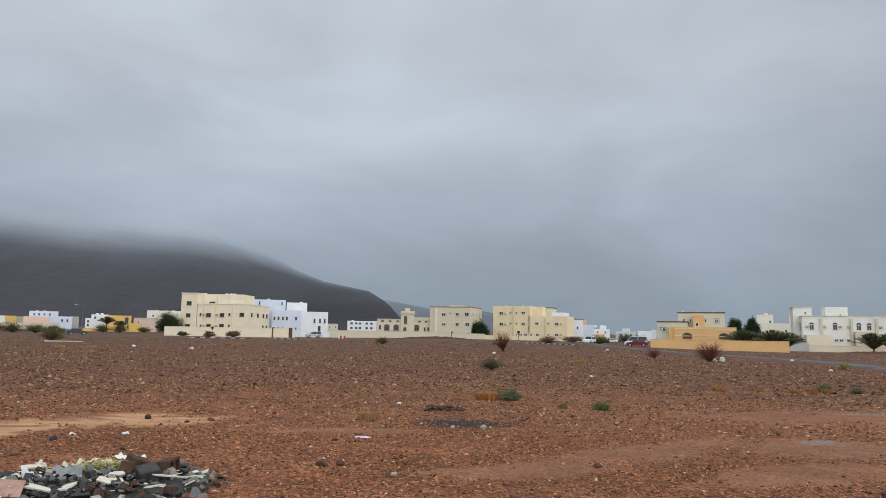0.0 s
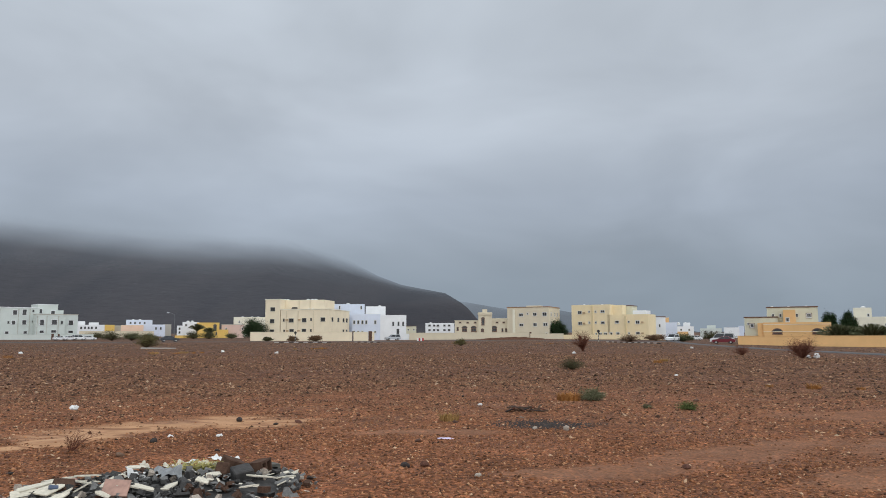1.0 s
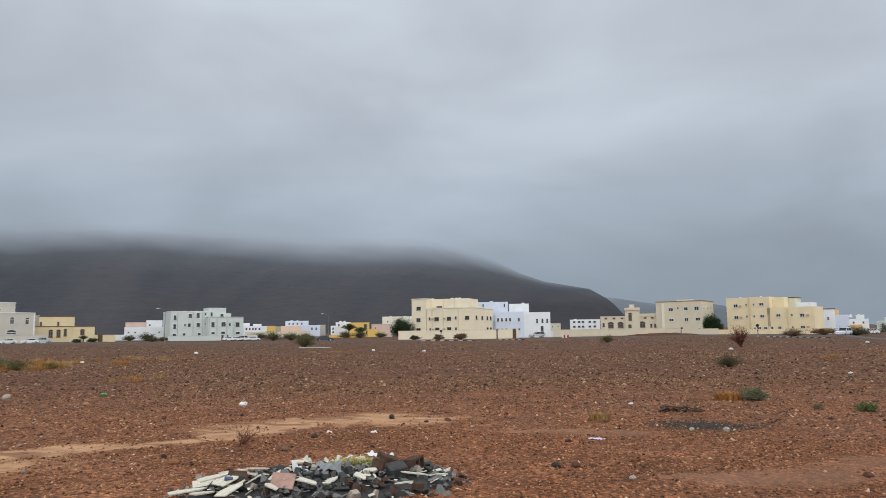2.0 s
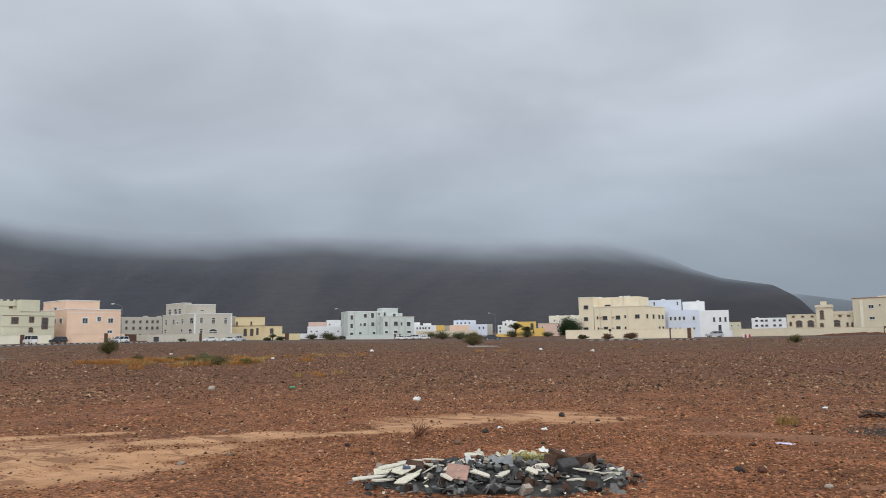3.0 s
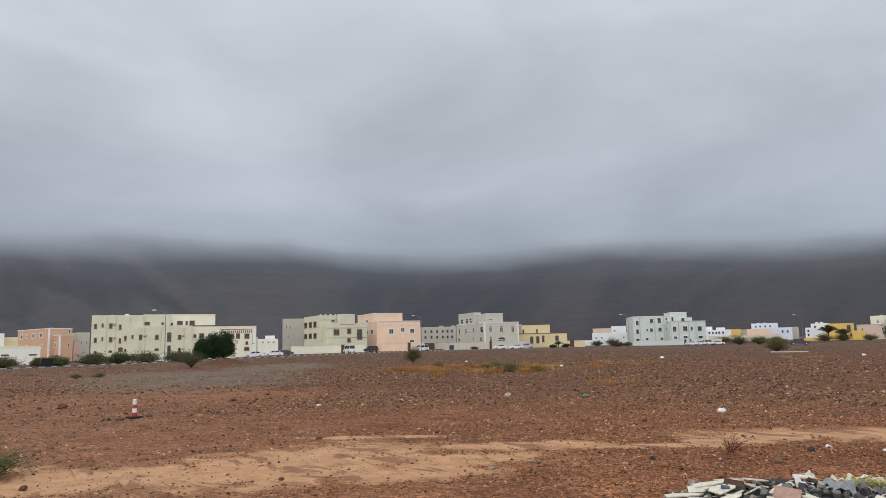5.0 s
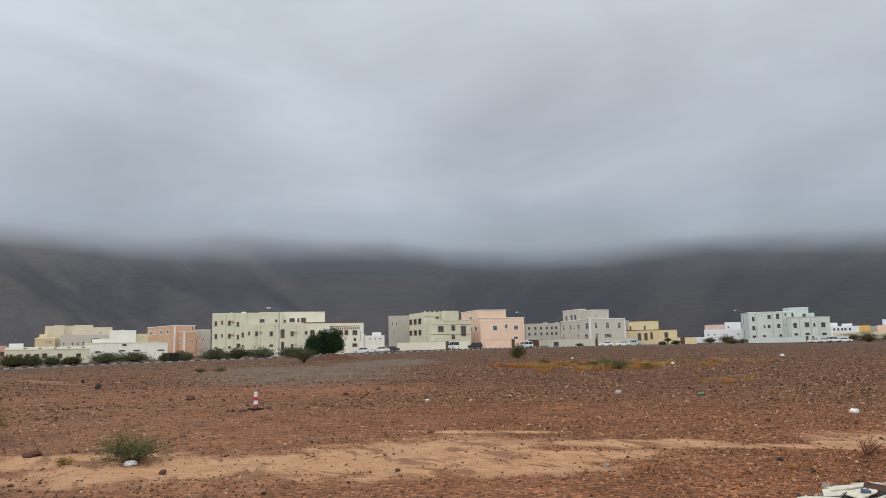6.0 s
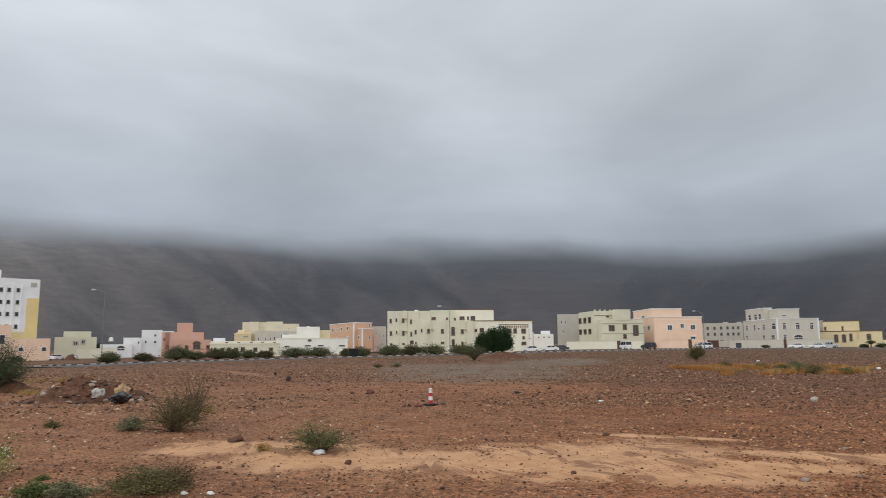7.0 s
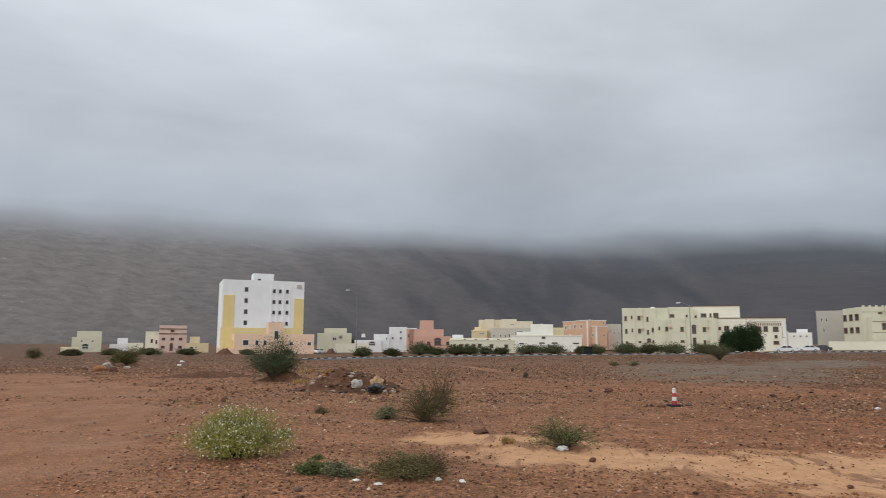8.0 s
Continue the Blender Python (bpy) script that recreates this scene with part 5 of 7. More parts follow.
    row = empty("painted_kerb", pose(0, 0, 0), "black and white painted kerb stones by the road", "kerb", "painted kerbs")
    for i in range(n):
        x, y = x0 + (x1 - x0) * (i + 0.5) / n, y0 + (y1 - y0) * (i + 0.5) / n
        part("kerb_stone", KERB_STONE["kerb_black" if i % 2 else "kerb_white"], row, "", pose(x, y, on_land(x, y), 0, 0, math.degrees(math.atan2(y1 - y0, x1 - x0))))

# ---- plants ----
def leaf_material(name, low, high, rough=0.7):
    k = Mat(name, rough)
    tone = k.mix(k.island(), low, high)
    k.colour(k.mix(1.0, tone, k.ramp(k.noise(2.5, 3), (0.3, 0.65), (0.7, 1.25)), "MULTIPLY"))
    k.b.inputs["Specular IOR Level"].default_value = 0.15
    MATS[name] = k.m


leaf_material("leaf_olive", (0.072, 0.066, 0.025), (0.182, 0.160, 0.064))
leaf_material("leaf_grey", (0.095, 0.100, 0.052), (0.215, 0.213, 0.120))
leaf_material("leaf_fresh", (0.150, 0.155, 0.036), (0.430, 0.410, 0.115))
leaf_material("leaf_green", (0.060, 0.086, 0.026), (0.158, 0.196, 0.066))
leaf_material("leaf_dark", (0.014, 0.030, 0.012), (0.042, 0.074, 0.026))
leaf_material("leaf_acacia", (0.030, 0.046, 0.022), (0.090, 0.122, 0.058))
leaf_material("leaf_dusty", (0.062, 0.070, 0.034), (0.140, 0.148, 0.074))
leaf_material("leaf_dusk", (0.052, 0.052, 0.024), (0.105, 0.100, 0.046))
leaf_material("leaf_brown", (0.102, 0.060, 0.036), (0.228, 0.138, 0.078))
leaf_material("leaf_red", (0.130, 0.052, 0.034), (0.260, 0.111, 0.072))
leaf_material("straw", (0.26, 0.155, 0.055), (0.52, 0.35, 0.14))
leaf_material("straw_orange", (0.28, 0.12, 0.035), (0.52, 0.26, 0.085))
leaf_material("petal", (0.70, 0.70, 0.60), (0.85, 0.85, 0.78))
simple("twig", (0.10, 0.065, 0.045), 0.9, 0, 0.4, 12)
simple("twig_red", (0.14, 0.055, 0.035), 0.9, 0, 0.4, 12)
simple("bark", (0.12, 0.085, 0.06), 0.95, 0, 0.4, 5, 0.5)


def leaves_mesh(name, places, size, mat, rng, upright=0.0, slim=0.38):
    """Small pointed leaves at many places."""
    n = len(places)
    P = np.array(places)
    d = rng.normal(size=(n, 3))
    d[:, 2] = np.abs(d[:, 2]) * (0.4 + upright * 3) + upright
    d /= np.linalg.norm(d, axis=1)[:, None]
    e = np.cross(d, rng.normal(size=(n, 3)))
    e /= np.linalg.norm(e, axis=1)[:, None]
    L = size * rng.uniform(0.6, 1.4, (n, 1))
    v = np.stack([P, P + d * L * 0.5 + e * L * slim / 2, P + d * L, P + d * L * 0.5 - e * L * slim / 2], 1).reshape(-1, 3)
    return mesh_of(name, v, [(4 * i, 4 * i + 1, 4 * i + 2, 4 * i + 3) for i in range(n)], mat)


def plant(name, label, category, x, y, w, h, seed, stems=16, twigs=3, leaves=1500, leaf=0.04, mat="leaf_olive", wood="twig", trunk=0.0, thick=0.012, spread=0.09, low=0.16, upright=0.0, group="", flowers=0, sink=0.03, lean=0.0, slim=0.38):
    """A shrub or small tree: stems that fan out of one foot, side twigs, and leaves round their ends."""
    rng = np.random.RandomState(seed)
    base = empty(name, pose(x, y, on_land(x, y) - sink, 0, 0, rng.uniform(0, 360)), label, category, group)
    b, tips = Build(), []
    foot = Vector((0, 0, 0))
    if trunk:
        foot = Vector((rng.normal() * 0.05 * w, rng.normal() * 0.05 * w, trunk))
        mid = foot * 0.5 + Vector((rng.normal() * 0.04, rng.normal() * 0.04, 0)) * w * 0.4
        b.tube((0, 0, -0.05), mid, thick * 2.6, thick * 2.1, 7).tube(mid, foot, thick * 2.1, thick * 1.8, 7)
    lobes = [(rng.uniform(0, 6.28), rng.uniform(0.72, 1.12)) for _ in range(6)]
    for i in range(stems):
        a, q = rng.uniform(0, 6.283), math.sqrt(rng.uniform(0.02, 1))
        grow = 1.0
        for la, lf in lobes:
            grow = max(0.62, grow * (1 + (lf - 1) * max(0, math.cos(a - la)) ** 3))
        up = low + (1 - low) * math.sqrt(max(0.0, 1 - q * q)) * rng.uniform(0.2, 1.0) ** 0.7
        tip = Vector((math.cos(a) * q * w / 2 * grow + lean * up * h, math.sin(a) * q * w / 2 * grow, trunk + (h - trunk) * up))
        bend = foot.lerp(tip, 0.5) + Vector((0, 0, (tip - foot).length * 0.12)) + Vector(rng.normal(size=3) * w * 0.03)
        b.tube(foot, bend, thick, thick * 0.65, 5, False).tube(bend, tip, thick * 0.65, thick * 0.2, 5, False)
        tips += [tip, bend.lerp(tip, 0.6), bend] if not trunk else [tip, bend.lerp(tip, 0.5)]
        for j in range(twigs):
            s = bend.lerp(tip, rng.uniform(-0.3, 0.9)) if j % 2 else foot.lerp(bend, rng.uniform(0.6, 1))
            out = (tip - foot).normalized() * 0.6 + Vector(rng.normal(size=3)) * 0.55
            out.z = abs(out.z) * 0.8
            e = s + out * w * 0.16 * rng.uniform(0.5, 1.2)
            e.z = max(min(e.z, h), 0.03)
            b.tube(s, e, thick * 0.45, thick * 0.12, 4, False)
            tips.append(e)
    part("branchwork" if not trunk else "trunk", b.mesh("branchwork", wood), base)
    if leaves:
        T = np.array([tuple(t) for t in tips])
        P = T[rng.randint(0, len(T), leaves)] + rng.normal(size=(leaves, 3)) * np.array([w, w, (h - trunk) * 1.1]) * spread
        P[:, 2] = np.clip(P[:, 2], 0.02 + trunk * 0.6, None)
        part("foliage" if not trunk else "crown", leaves_mesh("foliage", P, leaf, mat, rng, upright, slim), base)["kind"] = "stuff"
    if flowers:
        T = np.array([tuple(t) for t in tips if t.z > 0.3 * h or rng.rand() < 0.4])
        P = T[rng.randint(0, len(T), flowers)] + rng.normal(size=(flowers, 3)) * w * 0.035 + np.array([0, 0, 0.03])
        b = Build()
        for p in P:
            r = rng.uniform(0.007, 0.013)
            n = Vector(rng.normal(size=3)).normalized()
            n.z = abs(n.z) + 0.3
            q = n.to_track_quat("Z", "Y")
            for i in range(5):
                w0 = 6.283 * i / 5
                pts = [Vector((0, 0, 0)), Vector((math.cos(w0 - 0.45) * r, math.sin(w0 - 0.45) * r, 0.004)), Vector((math.cos(w0) * r * 1.35, math.sin(w0) * r * 1.35, 0.002)), Vector((math.cos(w0 + 0.45) * r, math.sin(w0 + 0.45) * r, 0.004))]
                b.quad(*[Vector(p) + q @ c for c in pts])
        part("blossom", b.mesh("blossom", "petal"), base, "small white flower heads")["kind"] = "stuff"
    return base


def tuft(label, x, y, w, h, seed, mat="straw", blades=260, name="grass_tuft"):
    """A tussock of thin arching blades."""
    rng = np.random.RandomState(seed)
    base = empty(name, pose(x, y, on_land(x, y) - 0.02), label, "grass", "grass tufts")
    b = Build()
    for i in range(blades):
        a, q = rng.uniform(0, 6.283), math.sqrt(rng.rand())
        p = Vector((math.cos(a) * q * w * 0.38, math.sin(a) * q * w * 0.38, 0))
        a2, L = a + rng.normal() * 0.7, h * rng.uniform(0.5, 1.1)
        o = Vector((math.cos(a2), math.sin(a2), 0)) * L * rng.uniform(0.15, 0.75)
        s = Vector((-math.sin(a2), math.cos(a2), 0)) * (0.004 + 0.004 * w)
        m = p + o * 0.4 + Vector((0, 0, L * 0.65))
        e = p + o + Vector((0, 0, L * rng.uniform(0.6, 1.0)))
        b.quad(p - s, p + s, m + s * 0.8, m - s * 0.8)
        b.quad(m - s * 0.8, m + s * 0.8, e)
    part("grass", b.mesh("grass", mat), base)["kind"] = "stuff"
    return base


def palm(label, x, y, h, seed, fronds=26, length=2.6, category="palm"):
    """A short date palm: stem and arching fronds with leaflets."""
    rng = np.random.RandomState(seed)
    base = empty("date_palm", pose(x, y, on_land(x, y) - 0.05), label, category, "date palms")
    top = Vector((rng.normal() * 0.1, rng.normal() * 0.1, h))
    t = Build()
    n = max(3, int(h / 0.3))
    for i in range(n):
        a, c = top * (i / n), top * ((i + 1) / n)
        t.tube(a, c, 0.24, 0.20, 8)
    part("trunk", t.mesh("trunk", "bark"), base)
    for i in range(fronds):
        b = Build()
        a, rise = rng.uniform(0, 6.283), rng.uniform(0.62, 1.5)
        d = Vector((math.cos(a), math.sin(a), 0))
        prev = top
        for s in range(1, 10):
            f = s / 9
            p = top + d * length * f * math.cos(rise) * 1.1 + Vector((0, 0, length * (f * math.sin(rise) - 0.26 * f * f)))
            b.tube(prev, p, 0.02 * (1.1 - f), 0.02 * (1 - f) + 0.003, 3, False)
            side = Vector((-d.y, d.x, 0))
            for g in (-1, 1):
                for q in (0.0, 0.35, 0.7):
                    o = prev.lerp(p, q)
                    tip = o + (side * g + (p - prev).normalized() * 0.7).normalized() * length * 0.15 * (1.15 - f * 0.6) - Vector((0, 0, 0.08 * length * f))
                    w = (p - prev) * 0.13
                    b.quad(o - w, o + w, tip)
            prev = p
        part("frond", b.mesh("frond", "leaf_grey" if i % 3 == 0 else "leaf_dusty"), base)
    return base


# near shrubs
plant("flowering_bush", "rounded pale green bush covered in tiny white flowers", "bush", -11.0, -4.0, 1.55, 0.72, 11, stems=130, twigs=5, leaves=24000, leaf=0.045, mat="leaf_fresh", thick=0.004, spread=0.04, low=0.05, upright=0.6, flowers=1700, slim=0.16)
plant("low_shrub", "low olive-brown shrub sprawling on the gravel", "bush", -9.55, -1.35, 1.15, 0.30, 12, stems=60, twigs=4, leaves=6500, leaf=0.035, mat="leaf_olive", thick=0.006, spread=0.06, low=0.09, slim=0.25)
plant("low_shrub", "low brownish shrub with dry twigs", "bush", -9.75, -1.05, 0.7, 0.36, 13, stems=50, twigs=5, leaves=2600, leaf=0.03, mat="leaf_brown", thick=0.006, spread=0.06, low=0.09)
plant("low_shrub", "small blue-green shrub beside the low shrub", "bush", -9.65, -2.15, 0.55, 0.22, 14, stems=36, twigs=3, leaves=2400, leaf=0.035, mat="leaf_grey", thick=0.005, spread=0.07, low=0.09)
plant("low_shrub", "small green shrub with a rounded top", "bush", -9.75, -2.55, 0.5, 0.22, 15, stems=36, twigs=3, leaves=2000, leaf=0.03, mat="leaf_green", thick=0.005, spread=0.07, low=0.09)
plant("green_shrub", "open green thorny shrub on pale sand", "bush", -12.25, 0.95, 1.4, 0.54, 16, stems=46, twigs=5, leaves=3600, leaf=0.035, mat="leaf_green", thick=0.008, spread=0.05, low=0.14, slim=0.25)
plant("thorn_bush", "leaning olive thorn bush with a bare stem", "bush", -16.1, -1.65, 1.55, 0.95, 17, stems=64, twigs=6, leaves=8500, leaf=0.035, mat="leaf_olive", thick=0.012, spread=0.05, low=0.10, lean=0.15, slim=0.25)
plant("low_shrub", "small dense shrub at the thorn bush's foot", "bush", -16.5, -2.5, 0.75, 0.36, 18, stems=36, twigs=3, leaves=2600, leaf=0.035, mat="leaf_grey", thick=0.006, spread=0.07, low=0.09)
plant("thorn_bush", "thin dry thorn bush with upright twigs", "bush", -17.2, -1.3, 1.0, 1.3, 19, stems=22, twigs=5, leaves=500, leaf=0.03, mat="leaf_olive", thick=0.008, spread=0.04, low=0.60, upright=0.5)
plant("dense_bush", "tall dark olive acacia bush on a dirt mound", "bush", -33.3, -10.0, 2.95, 2.3, 20, stems=34, twigs=5, leaves=22000, leaf=0.06, mat="leaf_acacia", thick=0.03, spread=0.06, low=0.2, slim=0.3)
plant("dense_bush", "dark olive bush standing alone", "bush", -58.5, -30.0, 2.9, 1.75, 21, stems=60, twigs=5, leaves=7000, leaf=0.10, mat="leaf_olive", thick=0.03, spread=0.06, low=0.11)
plant("dense_bush", "low olive bush far across the plain", "bush", -100, -64.5, 2.6, 1.6, 22, stems=40, twigs=4, leaves=3500, leaf=0.14, mat="leaf_olive", thick=0.03, spread=0.07, low=0.11)
plant("low_shrub", "tiny dark green shrub on gravel", "bush", -17.8, -4.25, 0.42, 0.2, 23, stems=26, twigs=3, leaves=1300, leaf=0.03, mat="leaf_olive", thick=0.005, spread=0.08, low=0.09)
for i, (x, y, s) in enumerate(((-10.9, -2.75, 0.18), (-12.5, 0.05, 0.3), (-13.1, -3.9, 0.35), (-13.3, 0.9, 0.22), (-20.5, -1.2, 0.4))):
    plant("low_shrub", "small green weed on the gravel", "bush", x, y, s, s * 0.55, 30 + i, stems=22, twigs=3, leaves=900, leaf=0.028, mat=("leaf_green", "straw", "leaf_grey")[i % 3], thick=0.004, spread=0.09, low=0.09)
plant("dry_twigs", "bare brown twigs rising from the sand", "bush", -6.5, 9.9, 0.75, 0.36, 40, stems=18, twigs=4, leaves=0, wood="twig_red", thick=0.005, low=0.40)
plant("dry_twigs", "bare reddish twigs on the gravel", "bush", -6.9, 10.5, 0.4, 0.2, 41, stems=10, twigs=3, leaves=0, wood="twig_red", thick=0.004, low=0.30)
plant("green_shrub", "pale green cushion shrub with dry straw", "bush", 1.75, 18.5, 0.75, 0.32, 42, stems=50, twigs=4, leaves=4200, leaf=0.04, mat="leaf_grey", thick=0.006, spread=0.07, low=0.11, slim=0.3)
tuft("dry orange straw beside a green shrub", 1.15, 18.5, 0.75, 0.26, 43, "straw_orange", 420)
plant("low_shrub", "small bright green shrub", "bush", 3.6, 16.45, 0.42, 0.2, 44, stems=28, twigs=3, leaves=1500, leaf=0.035, mat="leaf_green", thick=0.005, spread=0.08, low=0.09)
plant("low_shrub", "tiny grey shrub on the gravel", "bush", 2.75, 16.6, 0.22, 0.14, 45, stems=16, twigs=3, leaves=500, leaf=0.03, mat="leaf_grey", thick=0.004, spread=0.08, low=0.09)
tuft("small tuft of yellow straw", -1.43, 14.05, 0.48, 0.2, 46, "straw", 240)
plant("thorn_bush", "round olive thorn bush on dark gravel", "bush", 2.4, 35.8, 1.35, 0.62, 47, stems=46, twigs=5, leaves=4500, leaf=0.05, mat="leaf_dusk", thick=0.01, spread=0.06, low=0.14, slim=0.25)
plant("thorn_bush", "red-brown leafless thorn bush", "bush", 5.9, 70.5, 2.3, 2.3, 48, stems=50, twigs=6, leaves=2600, leaf=0.09, mat="leaf_red", wood="twig_red", thick=0.03, spread=0.045, low=0.30, slim=0.3)
plant("thorn_bush", "wide red-brown thorn bush beside the road", "bush", 19.9, 53.8, 2.6, 1.6, 49, stems=70, twigs=6, leaves=4200, leaf=0.07, mat="leaf_red", wood="twig_red", thick=0.022, spread=0.045, low=0.14, slim=0.3)
plant("thorn_bush", "low reddish thorn bush near the road", "bush", 17.6, 60.0, 1.6, 1.0, 50, stems=44, twigs=5, leaves=1800, leaf=0.06, mat="leaf_red", wood="twig_red", thick=0.016, spread=0.05, low=0.16, slim=0.3)
plant("thorn_bush", "dark brown low bush by the yard wall", "bush", 22.2, 152.0, 4.4, 1.7, 51, stems=60, twigs=4, leaves=3500, leaf=0.16, mat="leaf_brown", thick=0.03, spread=0.06, low=0.14)
plant("thorn_bush", "spreading olive bush far on the plain", "bush", -49.5, 91.0, 3.4, 2.0, 52, stems=56, twigs=5, leaves=4200, leaf=0.13, mat="leaf_olive", thick=0.03, spread=0.055, low=0.16)
plant("thorn_bush", "low olive bush far on the plain", "bush", -8.7, 104, 2.4, 1.1, 53, stems=40, twigs=4, leaves=2400, leaf=0.12, mat="leaf_olive", thick=0.02, spread=0.06, low=0.14)
plant("dense_bush", "upright olive bush near the road", "bush", -66.5, 45.2, 2.1, 1.75, 54, stems=60, twigs=5, leaves=6500, leaf=0.10, mat="leaf_olive", thick=0.025, spread=0.06, low=0.16)
plant("thorn_bush", "spreading umbrella thorn with a thin crown", "bush", -85.0, 26.7, 4.0, 1.9, 55, stems=44, twigs=6, leaves=4800, leaf=0.10, mat="leaf_dusty", wood="twig", thick=0.035, spread=0.06, low=0.38)
for i, (x, y, s) in enumerate(((11.1, 22.8, 0.42), (11.7, 23.0, 0.5), (12.2, 23.0, 0.48), (10.2, 23.2, 0.3), (9.0, 23.6, 0.55), (13.4, 23.4, 0.35), (7.8, 24.0, 0.3), (12.55, 22.5, 0.25))):
    tuft("dry orange-brown grass tuft on gravel", x, y, s, s * 0.42, 60 + i, "straw_orange", 200)
for i, (x, y, s) in enumerate(((12.6, 23.9, 0.55), (13.3, 23.2, 0.5), (24.2, 43.6, 1.0), (-35.0, 30.5, 1.3))):
    plant("low_shrub", "small green shrub among dry tufts", "bush", x, y, s, s * 0.5, 70 + i, stems=30, twigs=3, leaves=1400, leaf=0.05, mat=("leaf_green", "leaf_grey", "leaf_fresh", "leaf_green")[i], thick=0.006, spread=0.08, low=0.09)
rng_g = np.random.RandomState(5)
for i in range(70):
    f = rng_g.rand()
    x, y = -43.5 + 10.0 * f + rng_g.normal() * 0.7, 31.4 - 0.6 * f + rng_g.normal() * 2.6
    tuft("yellow dry grass tuft in a loose band", x, y, rng_g.uniform(0.7, 1.7), rng_g.uniform(0.22, 0.42), 100 + i, ("straw_orange", "straw", "straw_orange")[i % 3], 190)
for i, (a, r, n) in enumerate(((43.4, 56, 6), (16.5, 92, 9), (26.0, 70, 7), (38.5, 60, 5), (101.7, 47, 9), (104.9, 31, 4), (80.6, 105, 5), (73.8, 118, 4), (-2.5, 120, 3), (40.5, 33, 4), (67.5, 125, 3), (-11, 45, 3))):
    for j in range(n):
        x, y = polar(a + rng_g.normal() * 0.9 * min(1.6, 60 / r + 0.5), r + rng_g.normal() * 1.2)
        tuft("dry straw-coloured grass tuft", x, y, rng_g.uniform(0.5, 1.3), rng_g.uniform(0.14, 0.3), 200 + 20 * i + j, ("straw_orange", "straw")[j % 2], 110)
for i, (x, y, w, h) in enumerate(((-43.2, 31.5, 1.1, 0.5), (-41.0, 32.6, 0.8, 0.35), (-37.6, 32.2, 1.3, 0.75), (-36.8, 30.6, 1.0, 0.5), (-33.6, 30.0, 1.4, 0.65), (-33.0, 31.5, 0.9, 0.4), (-64.0, 12.6, 1.2, 0.4), (-62.0, 10.6, 1.0, 0.35))):
    plant("low_shrub", "small olive shrub among dry grass", "bush", x, y, w, h, 640 + i, stems=34, twigs=4, leaves=2200, leaf=0.06, mat=("leaf_olive", "leaf_green", "leaf_grey", "leaf_olive")[i % 4], thick=0.01, spread=0.07, low=0.12)
# bushes along the western road
for i, (a, r, w, h) in enumerate(((86.6, 160, 7.5, 2.6), (84.6, 160, 6.0, 2.6), (82.4, 161, 4.0, 2.2), (81.4, 158, 5.0, 2.6), (79.2, 158, 6.2, 3.0), (77.4, 158, 6.0, 2.9), (75.7, 158, 6.0, 3.1), (73.6, 157, 5.6, 2.7),
                                  (73.0, 150, 4.0, 2.2), (71.9, 170, 3.0, 1.6), (99.7, 128, 3.4, 2.2), (97.4, 138, 3.5, 1.8), (95.2, 150, 6.5, 3.6), (93.9, 150, 4.0, 2.0), (92.3, 152, 5.5, 2.6), (91.2, 152, 4.5, 3.0),
                                  (90.0, 155, 3.2, 2.4), (88.8, 155, 4.0, 2.0), (118.0, 170, 8.0, 1.7), (115.5, 172, 9.0, 1.9), (112.8, 175, 10.0, 1.7), (108.5, 178, 6.0, 1.6), (105.4, 178, 4.0, 1.6), (120.5, 160, 6.0, 1.5))):
    x, y = polar(a, r)
    size = 0.6 if a > 104 else 1.0
    plant("roadside_bush", "dusty olive bush beside the road", "bush", x, y, w * size, h * 0.78, 300 + i, stems=70, twigs=5, leaves=7500, leaf=0.24, mat=("leaf_dusty", "leaf_dusty", "leaf_dusk")[i % 3], thick=0.03, spread=0.055, low=0.10, group="roadside bushes")
for i, (a, r, w, h) in enumerate(((18.0, 196, 3.2, 2.0), (16.2, 196, 4.6, 2.1), (-10.3, 196, 7.0, 1.9), (39.6, 275, 5, 2.0), (38.9, 300, 5, 1.8), (40.0, 300, 9, 4.6), (41.2, 300, 6, 3.0), (29.6, 240, 8, 3.4), (30.9, 250, 9, 4.0), (32.0, 300, 9, 3.2),
                                  (28.4, 235, 7, 3.0), (25.3, 290, 7, 4.0), (24.2, 290, 8, 3.6), (22.6, 300, 6, 3.0), (43.6, 270, 4, 2.0), (-14.2, 250, 8, 4.5), (-12.2, 190, 7, 2.8), (-15.2, 260, 7, 4.0), (44.6, 262, 3, 1.6), (50.8, 248, 3.2, 1.2), (19.9, 200, 3, 1.6))):
    x, y = polar(a, r)
    plant("yard_bush", "dark olive bush near the houses", "bush", x, y, w * 0.9, h * 0.72, 340 + i, stems=44, twigs=4, leaves=4200, leaf=0.26, mat=("leaf_brown" if i in (0, 1, 2) else ("leaf_dusk", "leaf_dusty", "leaf_dusk")[i % 3]), thick=0.04, spread=0.06, low=0.14, group="yard bushes")
# trees
for i, (a, r, w, h, t, m) in enumerate(((70.2, 166, 5.2, 6.3, 0.3, "leaf_dark"), (71.75, 164, 3.9, 5.4, 0.3, "leaf_dark"), (70.9, 165, 4.2, 6.0, 0.3, "leaf_dark"), (20.9, 222, 7.8, 6.8, 0.8, "leaf_dark"), (-2.9, 232, 6.4, 6.0, 0.8, "leaf_dark"), (-22.1, 172, 3.5, 7.2, 2.0, "leaf_dark"), (-23.3, 176, 3.1, 7.4, 2.2, "leaf_dark"), (101.0, 262, 9, 5.5, 1.0, "leaf_dark"))):
    x, y = polar(a, r)
